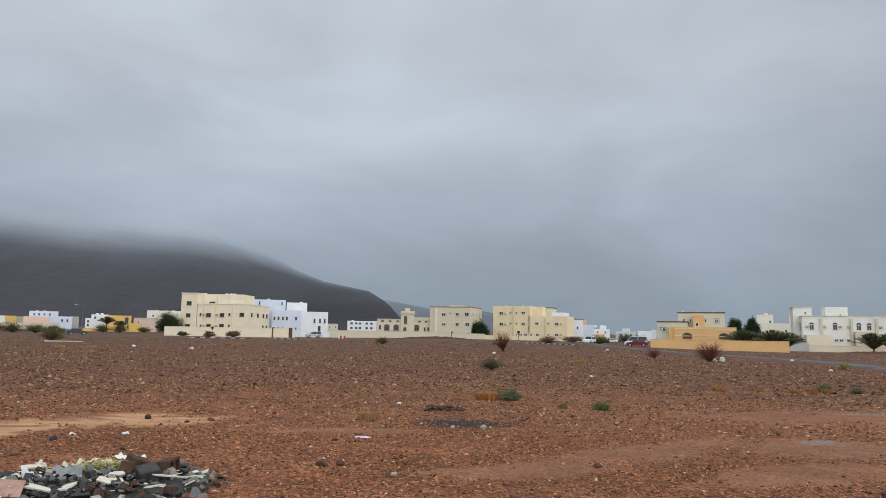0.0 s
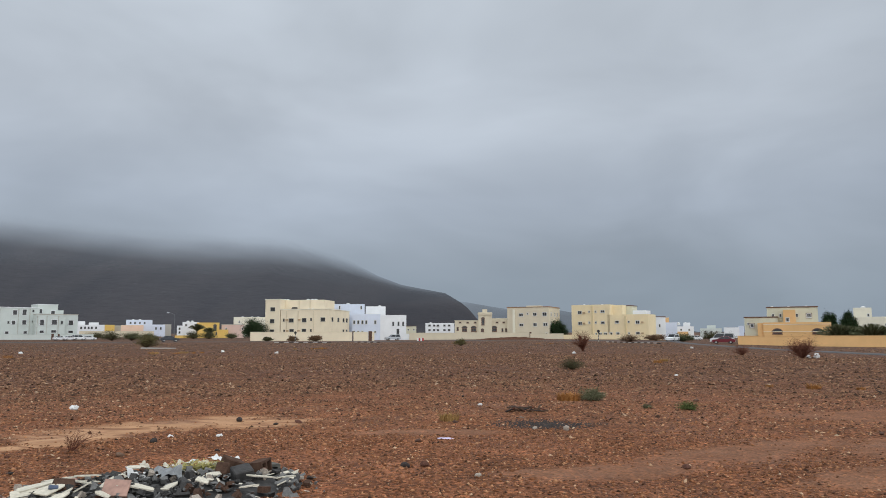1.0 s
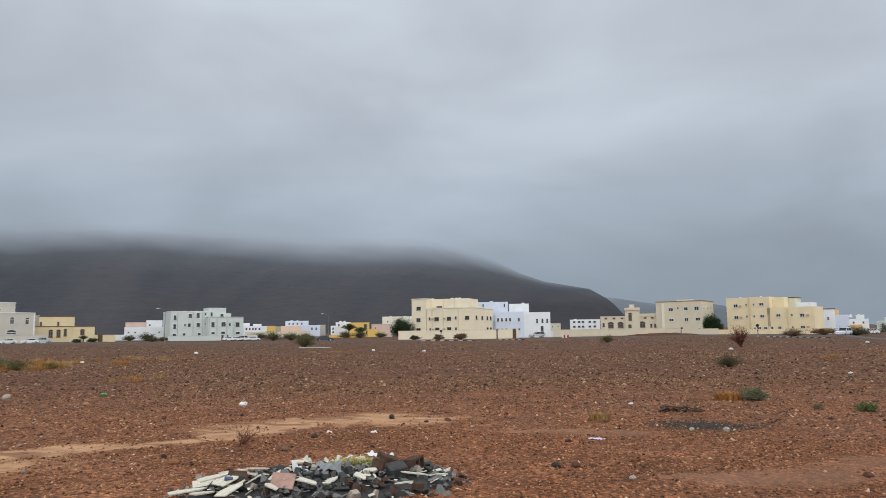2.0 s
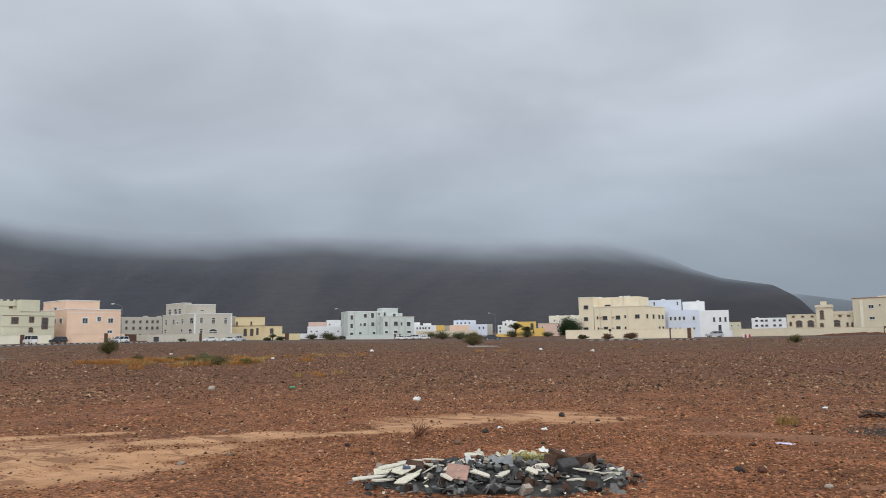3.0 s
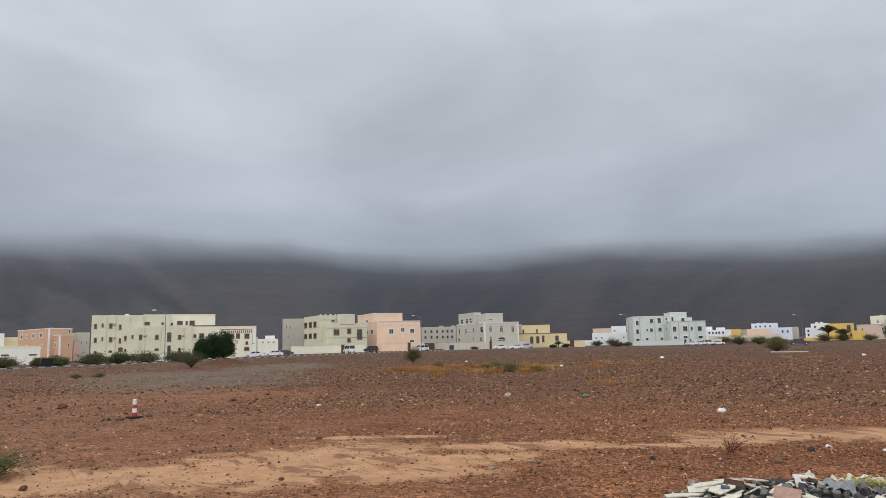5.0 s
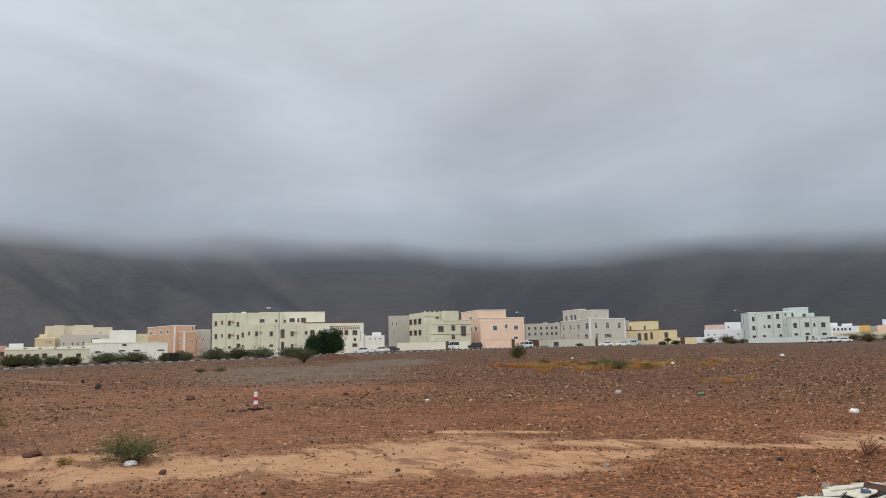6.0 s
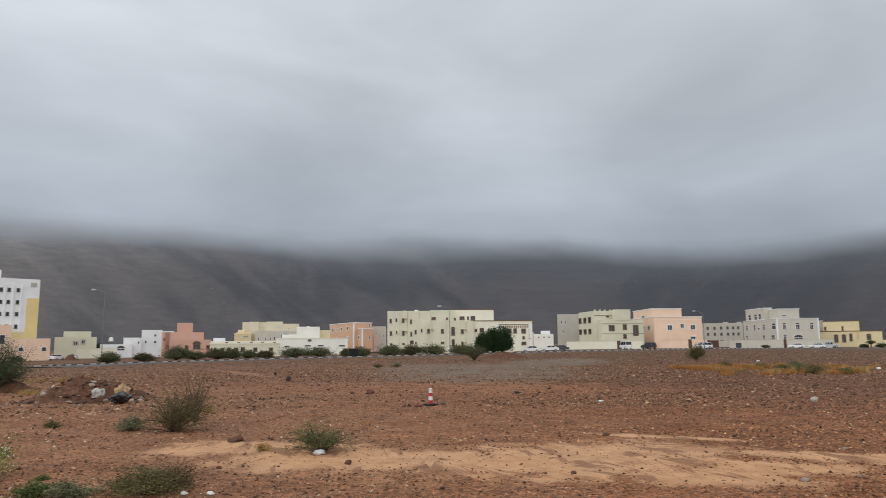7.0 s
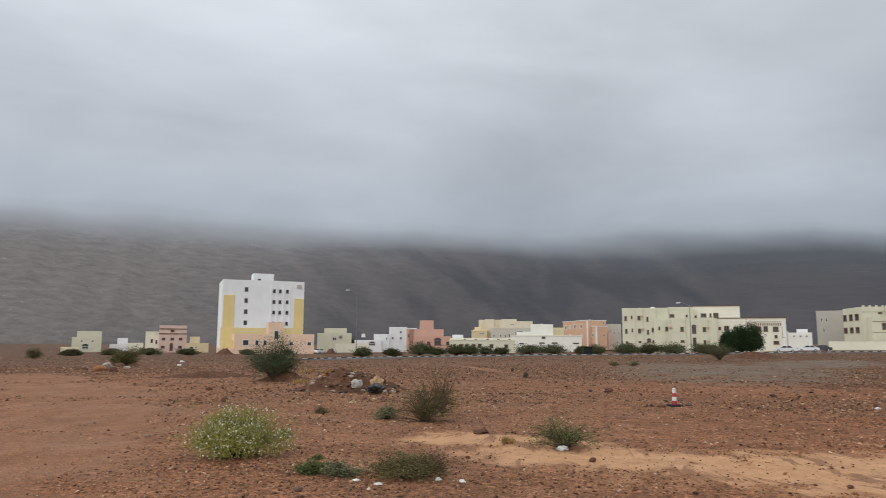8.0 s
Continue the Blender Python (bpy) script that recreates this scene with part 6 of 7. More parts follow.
    plant("tree", "dense dark green tree beside a yard wall", "tree", x, y, w, h, 400 + i, stems=150, twigs=4, leaves=26000, leaf=0.24, mat=m, wood="bark", trunk=t, thick=0.08, spread=0.055, low=0.04, group="trees", slim=0.5)
for i, (a, r, h, L) in enumerate(((-22.6, 160, 1.0, 4.6), (-23.3, 162, 0.9, 4.4), (-24.6, 160, 1.0, 4.8), (-25.5, 161, 0.9, 4.4), (-30.9, 182, 1.0, 4.8), (-32.0, 184, 1.0, 5.0), (25.1, 300, 3.0, 4.0), (24.2, 300, 2.0, 3.4), (44.2, 268, 1.0, 2.0))):
    x, y = polar(a, r)
    palm("dark green date palm with arching fronds", x, y, h, 500 + i, 120, L)

from mathutils.bvhtree import BVHTree

# ---- stones ----
k = Mat("pebbles", 0.85)
hue = k.ramp(k.island(), (0.0, (0.040, 0.024, 0.018)), (0.12, (0.100, 0.050, 0.030)), (0.40, (0.215, 0.098, 0.052)), (0.58, (0.190, 0.112, 0.075)), (0.78, (0.310, 0.152, 0.084)), (0.92, (0.420, 0.245, 0.150)), (0.985, (0.46, 0.33, 0.24)), (1.0, (0.62, 0.52, 0.42)))
k.colour(k.mix(1.0, k.mix(1.0, hue, (1.14, 1.0, 0.82), "MULTIPLY"), k.ramp(k.noise(14, 4), (0.3, 0.7), (0.7, 1.2)), "MULTIPLY")).bump(k.noise(60, 3), 0.3, 0.01)
MATS["pebbles"] = k.m
k = Mat("dusty_pebbles", 0.9)
hue = k.ramp(k.island(), (0.0, (0.050, 0.028, 0.019)), (0.25, (0.125, 0.064, 0.039)), (0.55, (0.215, 0.112, 0.066)), (0.80, (0.300, 0.164, 0.099)), (0.95, (0.400, 0.245, 0.155)), (1.0, (0.56, 0.46, 0.36)))
k.colour(k.mix(1.0, hue, k.ramp(k.noise(14, 4), (0.3, 0.8), (0.7, 1.15)), "MULTIPLY")).bump(k.noise(60, 3), 0.3, 0.01)
MATS["dusty_pebbles"] = k.m
k = Mat("rubbly_stones", 0.9)
hue = k.ramp(k.island(), (0.0, (0.028, 0.019, 0.014)), (0.25, (0.082, 0.048, 0.034)), (0.55, (0.172, 0.100, 0.065)), (0.82, (0.250, 0.150, 0.099)), (0.96, (0.330, 0.220, 0.150)), (1.0, (0.46, 0.38, 0.30)))
k.colour(k.mix(1.0, k.mix(1.0, hue, (1.04, 0.92, 0.78), "MULTIPLY"), k.ramp(k.noise(6, 4), (0.3, 0.7), (0.7, 1.2)), "MULTIPLY"))
MATS["rubbly_stones"] = k.m
k = Mat("boulder", 0.9)
tone = k.ramp(k.random(), (0.0, (0.055, 0.045, 0.042)), (0.5, (0.13, 0.075, 0.055)), (0.85, (0.20, 0.13, 0.09)), (1.0, (0.36, 0.30, 0.25)))
k.colour(k.mix(1.0, tone, k.ramp(k.noise(9, 5), (0.3, 0.6), (0.7, 1.25)), "MULTIPLY")).bump(k.noise(22, 4), 0.5, 0.02)
MATS["boulder"] = k.m
for nm, col in (("stone_dark", (0.060, 0.050, 0.046)), ("stone_pale", (0.42, 0.36, 0.30)), ("stone_orange", (0.33, 0.15, 0.07)), ("stone_red", (0.13, 0.06, 0.042))):
    simple(nm, col, 0.9, 0, 0.4, 9, 0.5)
OCTA_V = np.array([(1, 0, 0), (0, 1, 0), (-1, 0, 0), (0, -1, 0), (0, 0, 1), (0, 0, -1)], float)
HALF_F = np.array([(4, 0, 1), (4, 1, 2), (4, 2, 3), (4, 3, 0)])
OCTA_C = np.array([(4, 0, 1), (4, 1, 2), (4, 2, 3), (4, 3, 0), (5, 1, 0), (5, 2, 1), (5, 3, 2), (5, 0, 3)])


def scatter(rng, count, r0, r1, small, big, a0=-38.0, a1=126.0):
    """Stones strewn between two distances, fewer on sand and wheel tracks."""
    a = np.radians(rng.uniform(a0, a1, count))
    r = np.sqrt(rng.uniform(r0 * r0, r1 * r1, count))
    x, y = -r * np.sin(a), r * np.cos(a)
    bare = np.maximum(patches(x, y, SAND) * 0.93, np.maximum(patches(x, y, TRACK) * 0.97, np.maximum(np.maximum(patches(x, y, GREY) * 0.8, patches(x, y, EARTH, 0.6) * 0.5), patches(x, y, PUDDLES, 0.2))))
    thick = steps(0.30, 0.62, fractal(x * 0.25 + 3, y * 0.25, 4))
    for line in (EAST_ROAD, WEST_ROAD):
        for q in along(line, 3.0):
            bare = np.where((x - q.x) ** 2 + (y - q.y) ** 2 < 18, 1.0, bare)
    keep = rng.rand(count) < (1 - bare) * (0.42 + 0.58 * thick)
    x, y = x[keep], y[keep]
    s = small * (big / small) ** (rng.rand(len(x)) ** 3.2)
    return x, y, s


def stones_mesh(name, x, y, s, rng, mat, coarse=False):
    n = len(x)
    OV, OF = (OCTA_V, OCTA_C) if not coarse else (OCTA_V[:5], HALF_F)
    V = OV[None] * rng.uniform(0.5, 1.3, (n, len(OV), 1)) * s[:, None, None] * 0.5
    V = V * np.stack([rng.uniform(0.9, 1.6, n), rng.uniform(0.6, 1.1, n), rng.uniform(0.42, 0.95, n)], 1)[:, None]
    a = rng.uniform(0, 6.283, n)
    tilt = rng.normal(0, 0.25, n)
    c, q = np.cos(a)[:, None], np.sin(a)[:, None]
    zz = V[..., 2] + V[..., 0] * tilt[:, None]
    X, Y = V[..., 0] * c - V[..., 1] * q + x[:, None], V[..., 0] * q + V[..., 1] * c + y[:, None]
    Zs = zz + (land(x, y) + s * 0.07)[:, None]
    verts = np.stack([X, Y, Zs], 2).reshape(-1, 3)
    faces = (OF[None] + (np.arange(n) * len(OV))[:, None, None]).reshape(-1, 3)
    me = bpy.data.meshes.new(name)
    me.vertices.add(len(verts))
    me.vertices.foreach_set("co", verts.ravel())
    me.loops.add(faces.size)
    me.loops.foreach_set("vertex_index", faces.ravel())
    me.polygons.add(len(faces))
    me.polygons.foreach_set("loop_start", np.arange(len(faces)) * 3)
    me.materials.append(MATS[mat])
    me.update(calc_edges=True)
    return me


rng_s = np.random.RandomState(21)
near_sets = scatter(rng_s, 165000, 6.4, 13, 0.013, 0.062)
mid_sets = scatter(rng_s, 230000, 13, 27, 0.020, 0.085)
far_sets = [np.concatenate(q) for q in zip(scatter(rng_s, 280000, 21, 62, 0.04, 0.165), scatter(rng_s, 60000, 62, 150, 0.10, 0.26))]
for (sx, sy, ss), coarse, kinds in ((near_sets, False, ("pebbles", "dusty_pebbles", "rubbly_stones")), (mid_sets, True, ("pebbles", "dusty_pebbles", "rubbly_stones")), (far_sets, True, ("rubbly_stones",))):
    # redder stones close by, dusty ones to the west, greyer ones farther out
    draw, draw2 = np.random.RandomState(5).rand(2, len(sx))
    grey = draw2 < steps(9, 24, np.hypot(sx, sy)) * 0.85
    west = draw < westerly(sx, sy)
    for kind in kinds:
        pick = np.ones(len(sx), bool) if len(kinds) == 1 else {"pebbles": ~west & ~grey, "dusty_pebbles": west, "rubbly_stones": grey & ~west}[kind]
        tagged(new("gravel", stones_mesh("gravel", sx[pick], sy[pick], ss[pick], rng_s, kind, coarse)), {"pebbles": "loose reddish gravel strewn over the plain", "dusty_pebbles": "loose dusty brown gravel strewn over the plain", "rubbly_stones": "loose grey-brown stones strewn over the plain"}[kind], "gravel", kind="stuff")
# a spill of dark road chippings
sx, sy = 0.4 + rng_s.normal(size=2600) * 0.42, 13.6 + rng_s.normal(size=2600) * 0.27
tagged(new("chippings", stones_mesh("chippings", sx, sy, rng_s.uniform(0.012, 0.05, 2600), rng_s, "stone_dark", True)), "spill of dark grey road chippings", "gravel", kind="stuff")


def rock_mesh(seed, mat="boulder"):
    """A broken stone with flat faces and worn edges."""
    rng = np.random.RandomState(seed)
    bm = bmesh.new()
    bmesh.ops.create_icosphere(bm, subdivisions=2, radius=0.5)
    cuts = [Vector(rng.normal(size=3)).normalized() for _ in range(7)]
    for v in bm.verts:
        for c in cuts:
            over = v.co.dot(c) - 0.34
            if over > 0:
                v.co -= c * over * 0.92
        v.co *= 1 + 0.10 * (noise.noise(v.co * 3 + Vector((seed, 0, 0))))
    me = bpy.data.meshes.new("rock")
    bm.to_mesh(me)
    bm.free()
    me.materials.append(MATS[mat])
    return me


ROCKS = [rock_mesh(i) for i in range(6)]


def rock(x, y, size, i, label="loose angular brown stone on the gravel", mesh=None, flat=0.6, group="loose stones"):
    ob = new("rock", mesh or ROCKS[i % 6])
    turn = (i * 77) % 360
    size *= 0.8 if mesh is DARK else 1.0
    ob.matrix_basis = pose(x, y, on_land(x, y) + size * flat * 0.25, (i * 13) % 25 - 12, (i * 29) % 25 - 12, turn) @ Matrix.Diagonal((size, size * (0.7 + 0.05 * (i % 5)), size * flat, 1))
    return tagged(ob, label, "stone", group)


DARK, PALE, ORNG, REDS = rock_mesh(31, "stone_dark"), rock_mesh(32, "stone_pale"), rock_mesh(33, "stone_orange"), rock_mesh(34, "stone_red")
rock(-5.75, 10.85, 0.17, 1, "dark grey rounded stone on the gravel", DARK, 0.7)
rock(-5.5, 13.7, 0.2, 2, "dark grey stone at the sand's edge", DARK, 0.75)
rock(-4.6, 13.2, 0.13, 3, "dark flat stone lying on sand", DARK, 0.5)
rock(-4.25, 13.5, 0.2, 4, "flat brown stone lying on sand", REDS, 0.35)
rock(-6.4, 8.17, 0.13, 5, "small orange stone near the rubble", ORNG, 0.8)
rock(-6.15, 8.2, 0.15, 6, "flat grey stone on the gravel", DARK, 0.35)
rock(-1.48, 9.05, 0.17, 7, "dark angular stone on red gravel", DARK, 0.7)
rock(-1.26, 9.2, 0.15, 8, "red-brown angular stone on gravel", REDS, 0.6)
rock(-1.05, 9.25, 0.09, 9, "small red-brown stone on gravel", REDS, 0.6)
rock(-0.55, 8.65, 0.11, 10, "pale brown stone on gravel", PALE, 0.6)
rock(-25.2, 9.3, 0.42, 11, "black charred stone on the gravel", DARK, 0.28)
rock(-26.9, 11.3, 0.26, 12, "dark stone on the gravel", DARK, 0.4)
rock(-27.6, 4.3, 0.36, 13, "red-brown block of stone on gravel", REDS, 0.45)
rock(-14.05, -0.35, 0.27, 14, "brown flat-topped stone on the sand", REDS, 0.45)
rock(-47.1, 1.5, 0.28, 15, "dark upright stone on the plain", DARK, 1.4)
rock(-12.05, 0.83, 0.09, 16, "pale stone under a green shrub", PALE, 0.6)
rock(-26.5, 4.1, 0.36, 17, "dark stone on the gravel", REDS, 0.4)
rock(0.75, 12.9, 0.14, 18, "pale rounded stone on dark chippings", PALE, 0.9)
rock(0.2, 13.0, 0.1, 19, "white stone on dark chippings", PALE, 0.7)
rock(-18.5, 16.2, 0.3, 20, "pale stone on the gravel", PALE, 0.7)
rock(-6.9, 8.6, 0.14, 21, "black angular stone near the rubble", DARK, 0.7)
rock(2.0, 9.35, 0.15, 22, "red-brown slab of stone", REDS, 0.45)
rock(-45.19, -24.73, 0.9, 60, "tan boulder under a lone bush", ORNG, 0.6)
rock(-51.95, -27.92, 1.0, 61, "tan boulder under a lone bush", PALE, 0.7)
rock(-44.37, -23.48, 0.7, 62, "brown boulder under a lone bush", REDS, 0.6)
rock(-48.12, -27.44, 0.6, 63, "low brown boulder on the plain", REDS, 0.4)
rock(-56.3, -29.23, 0.8, 64, "brown boulder under a lone bush", None, 0.6)
rock(-50.95, -25.92, 0.6, 65, "pale boulder beside a lone bush", PALE, 0.5)
rock(-20.89, -7.82, 0.22, 66, "red-brown stone on the gravel", REDS, 0.6)
rock(-26.4, -10.38, 0.3, 67, "red-brown stone on the gravel", REDS, 0.5)
rock(-13.94, -0.46, 0.2, 69, "small grey stone on the sand", None, 0.5)
rock(-38.45, 1.84, 0.5, 70, "dark upright stone on the plain", DARK, 1.0)
rng_r = np.random.RandomState(77)
for i in range(90):
    a, r = rng_r.uniform(-33, 122), 8.2 * (60 / 8.2) ** rng_r.rand()
    x, y = polar(a, r)
    if (patches(np.array([x]), np.array([y]), SAND)[0] > 0.6 and i % 3) or patches(np.array([x]), np.array([y]), TRACK)[0] > 0.4:
        continue
    rock(x, y, rng_r.uniform(0.06, 0.12) * (1 + r / 45), i, mesh=(None, DARK, None, REDS, None, REDS)[i % 6], flat=rng_r.uniform(0.4, 0.75), label=("loose angular brown stone on the gravel", "loose dark stone on the gravel", "loose angular brown stone on the gravel", "loose red-brown stone on the gravel", "loose angular brown stone on the gravel", "loose red-brown stone on the gravel")[i % 6])


# ---- earth heaps ----
SKINS = {}


def heap(name, label, x, y, w, d, h, turn, seed, mat="heap_soil"):
    n, m = 14, 30
    v, f = [], []
    rng = np.random.RandomState(seed)
    z0 = on_land(x, y)
    for i in range(n + 1):
        q = i / n
        for j in range(m):
            a = 6.283 * j / m
            e = 1 + 0.25 * (soft_noise(np.array([math.cos(a) * 1.6 + seed]), np.array([math.sin(a) * 1.6 + 9.0]))[0] - 0.5)
            px, py = math.cos(a) * q * w / 2 * e, math.sin(a) * q * d / 2 * e
            up = (math.cos(math.pi * min(q, 1)) * 0.5 + 0.5) ** 1.1 * h
            up *= 0.45 + 1.1 * fractal(np.array([px * 1.7 + seed]), np.array([py * 1.7]), 4)[0]
            v.append((px, py, up + rng.normal() * 0.035 * h - 0.04 * q))
    for i in range(n):
        for j in range(m):
            f.append((i * m + j, (i + 1) * m + j, (i + 1) * m + (j + 1) % m, i * m + (j + 1) % m))
    ob = new(name, mesh_of(name, v, f, mat, True))
    ob.matrix_basis = pose(x, y, z0, 0, 0, turn)
    SKINS[name, seed] = BVHTree.FromPolygons([ob.matrix_basis @ Vector(q) for q in v], f)
    return tagged(ob, label, "heap", "earth heaps")


k = Mat("heap_soil", 0.95)
k.colour(k.mix(0.7, k.ramp(k.noise(2.5, 6, 0.7), (0.3, (0.075, 0.036, 0.022)), (0.7, (0.165, 0.082, 0.050))), k.ramp(k.cells(11.0), (0.0, 0.6), (0.8, 1.0), (1.0, 1.9)), "MULTIPLY")).bump(k.noise(9, 5), 0.8, 0.06)
MATS["heap_soil"] = k.m
heap("earth_mound", "low heap of red earth and stones", -26.6, -5.2, 5.4, 2.8, 0.72, 100, 3)
heap("earth_mound", "bank of red earth under a dark bush", -33.6, -9.6, 3.4, 2.0, 0.45, 80, 4)
heap("earth_mound", "long low earth bank", -37, -14.5, 7.0, 1.8, 0.3, 110, 5)
heap("earth_mound", "heap of brown earth near the road", -97, 35.0, 9.5, 4.0, 0.8, 70, 6)
heap("earth_mound", "dark earth heap before the peach annex", -180, -66, 9.0, 6.0, 1.5, 20, 7)
heap("earth_mound", "dark earth heap beside parked cars", -190, -41, 6.0, 4.0, 1.4, 20, 8)
heap("earth_mound", "low dark bank along the wall's foot", 92, 152, 22, 2.5, 0.5, -30, 9)
heap("earth_mound", "low dark bank of earth under the wall", -2, 196, 30, 3.0, 0.7, 0, 10)
heap("earth_mound", "low heap of earth by a bush", -61.5, -31.5, 4.0, 1.5, 0.5, 110, 11)
rng_h = np.random.RandomState(8)
for i in range(270):
    x, y = -26.2 + rng_h.normal() * 0.65, -5.3 + rng_h.normal() * 1.2
    s = 0.06 + 0.20 * rng_h.rand() ** 2.5
    hit = SKINS["earth_mound", 3].ray_cast(Vector((x, y, 30)), Vector((0, 0, -1)))[0]
    ob = rock(x, y, s, i, "broken stone on an earth heap", (None, REDS, REDS, None, ORNG, None, DARK, REDS, None, PALE)[i % 10], rng_h.uniform(0.4, 0.75), "stones of the earth heap")
    if hit:
        ob.location.z = max(ob.location.z, hit.z + s * 0.08)


# ---- litter ----
def crumpled(name, label, x, y, w, d, h, seed, mat, category="litter", lift=0.0):
    """A slumped sack or crumpled sheet."""
    bm = bmesh.new()
    bmesh.ops.create_icosphere(bm, subdivisions=3, radius=0.5)
    for v in bm.verts:
        c = v.co
        f = 1 + 0.42 * noise.noise(c * 3.2 + Vector((seed, 1, 2))) + 0.2 * noise.noise(c * 8 + Vector((seed, 5, 2)))
        v.co = Vector((c.x * f * w, c.y * f * d, max((c.z + 0.32) * f * h, 0.0)))
    me = bpy.data.meshes.new(name)
    bm.to_mesh(me)
    bm.free()
    me.materials.append(MATS[mat])
    ob = new(name, me)
    ob.matrix_basis = pose(x, y, on_land(x, y) + lift - 0.01, 0, 0, seed * 40)
    return tagged(ob, label, category, "litter")


simple("plastic_white", (0.72, 0.72, 0.70), 0.45, 0, 0.15, 8, 0.2)
simple("sack_cloth", (0.46, 0.45, 0.42), 0.7, 0, 0.35, 9, 0.3)
simple("plastic_black", (0.012, 0.012, 0.014), 0.35, 0, 0.3, 8, 0.2)
simple("plastic_blue", (0.06, 0.085, 0.15), 0.4)
simple("plastic_green", (0.02, 0.30, 0.10), 0.4)
simple("paper_lilac", (0.62, 0.55, 0.72), 0.7)
simple("cardboard", (0.42, 0.28, 0.16), 0.9)
simple("cone_red", (0.42, 0.03, 0.035), 0.5, 0, 0.3, 10)
simple("cone_white", (0.74, 0.72, 0.70), 0.5, 0, 0.2, 10)
crumpled("white_sack", "full white plastic sack on an earth heap", -25.3, -4.75, 0.34, 0.32, 0.38, 3, "sack_cloth", "sack", 0.2)
crumpled("black_bag", "black plastic rubbish bag on the ground", -24.55, -3.95, 0.72, 0.5, 0.36, 4, "plastic_black", "bag", 0.05)
crumpled("carton", "crushed brown carton behind a rubbish bag", -25.0, -4.0, 0.5, 0.4, 0.50, 5, "cardboard", "box", 0.15)
crumpled("white_litter", "crumpled white plastic on the gravel", -10.2, 15.6, 0.24, 0.17, 0.13, 7, "plastic_white")
crumpled("green_litter", "bright green plastic scrap on the gravel", -16.3, 17.6, 0.34, 0.2, 0.08, 8, "plastic_green")
crumpled("lilac_paper", "flattened lilac paper on the gravel", -1.27, 11.7, 0.28, 0.14, 0.035, 9, "paper_lilac")
crumpled("white_sack", "white plastic sack under a thorn bush", 21.3, 55.0, 0.42, 0.36, 0.45, 10, "plastic_white", "sack")
crumpled("white_sack", "smaller white sack under a thorn bush", 20.6, 54.6, 0.4, 0.3, 0.3, 11, "plastic_white", "sack")
crumpled("white_litter", "white scrap under a green shrub", -12.05, 0.9, 0.22, 0.16, 0.08, 12, "plastic_white")
for i, (x, y) in enumerate(((-9.3, -1.9), (-9.05, -1.6), (-9.35, -0.9), (-9.2, -0.6), (-1.0, 17.0), (-20.5, 10.2), (-58, 46), (-37, 38), (-46, 62), (-30, 70), (20.5, 90), (4.5, 63), (-23, 66), (6.3, 30.5), (22, 41), (-5.8, 11.5), (-5.0, 11.6), (30, 62), (-60, -26), (-77, -33))):
    r = math.hypot(x, y)
    crumpled("white_litter", "small scrap of white litter", x, y, 0.06 + 0.0045 * r, 0.045 + 0.003 * r, 0.02 + 0.0025 * r, 20 + i, "plastic_white")
slab = new("concrete_slab", Build().box(-2.1, 2.1, -0.7, 0.7, -0.1, 0.16, 0.02).mesh("concrete_slab", "kerb_concrete"))
slab.matrix_basis = pose(-46.3, 88.0, on_land(-46.3, 88) - 0.06, 0, 1, 30)
tagged(slab, "pale concrete slab lying on the plain", "slab")
board = new("flat_board", Build().box(-0.22, 0.22, -0.11, 0.11, 0.0, 0.02, 0.004).mesh("flat_board", "concrete"))
board.matrix_basis = pose(7.1, 10.95, on_land(7.1, 10.95) + 0.02, 5, 0, 60)
tagged(board, "flat pale piece of board on wet gravel", "board")
# scrap heap of dark palm bark and cloth
scrap = empty("scrap_pile", pose(0.1, 15.6, on_land(0.1, 15.6)), "dark scraps of bark and board on gravel", "scrap")
for i in range(16):
    w = 0.08 + 0.1 * ((i * 7) % 5) / 5
    part("scrap", Build().box(-w, w, -0.025, 0.025, -0.01, 0.012, 0.004).mesh("scrap", ("stone_dark", "twig", "twig_red", "twig")[i % 4]), scrap, "", pose(-0.4 + 0.05 * i, 0.06 * ((i * 3) % 5 - 2), 0.03 + 0.03 * ((i * 5) % 3), (i * 31) % 50 - 25, (i * 17) % 44 - 22, (i * 47) % 180))


def traffic_cone(x, y):
    """A striped road cone on a heavy black foot."""
    c = empty("traffic_cone", pose(x, y, on_land(x, y), 0, 0, 20), "red and white striped traffic cone on a black foot", "cone")
    part("foot", Build().box(-0.17, 0.17, -0.17, 0.17, -0.01, 0.05, 0.02).mesh("foot", "rubber"), c, "black rubber foot")
    levels = [(0.05, 0.066), (0.15, 0.064), (0.26, 0.060), (0.36, 0.056), (0.45, 0.052), (0.50, 0.034)]
    for i, ((z0, r0), (z1, r1)) in enumerate(zip(levels, levels[1:])):
        part("band", Build().tube((0, 0, z0), (0, 0, z1), r0, r1, 20, i == 4).mesh("band", "cone_white" if i in (1, 3, 4) else "cone_red", True), c, "white band" if i in (1, 3, 4) else "red band")
    return c


traffic_cone(-20.9, 4.95)
rock(-20.7, 4.55, 0.3, 3, "flat stone at the cone's foot", REDS, 0.3)
rock(-21.1, 5.4, 0.24, 4, "stone at the cone's foot", None, 0.4)


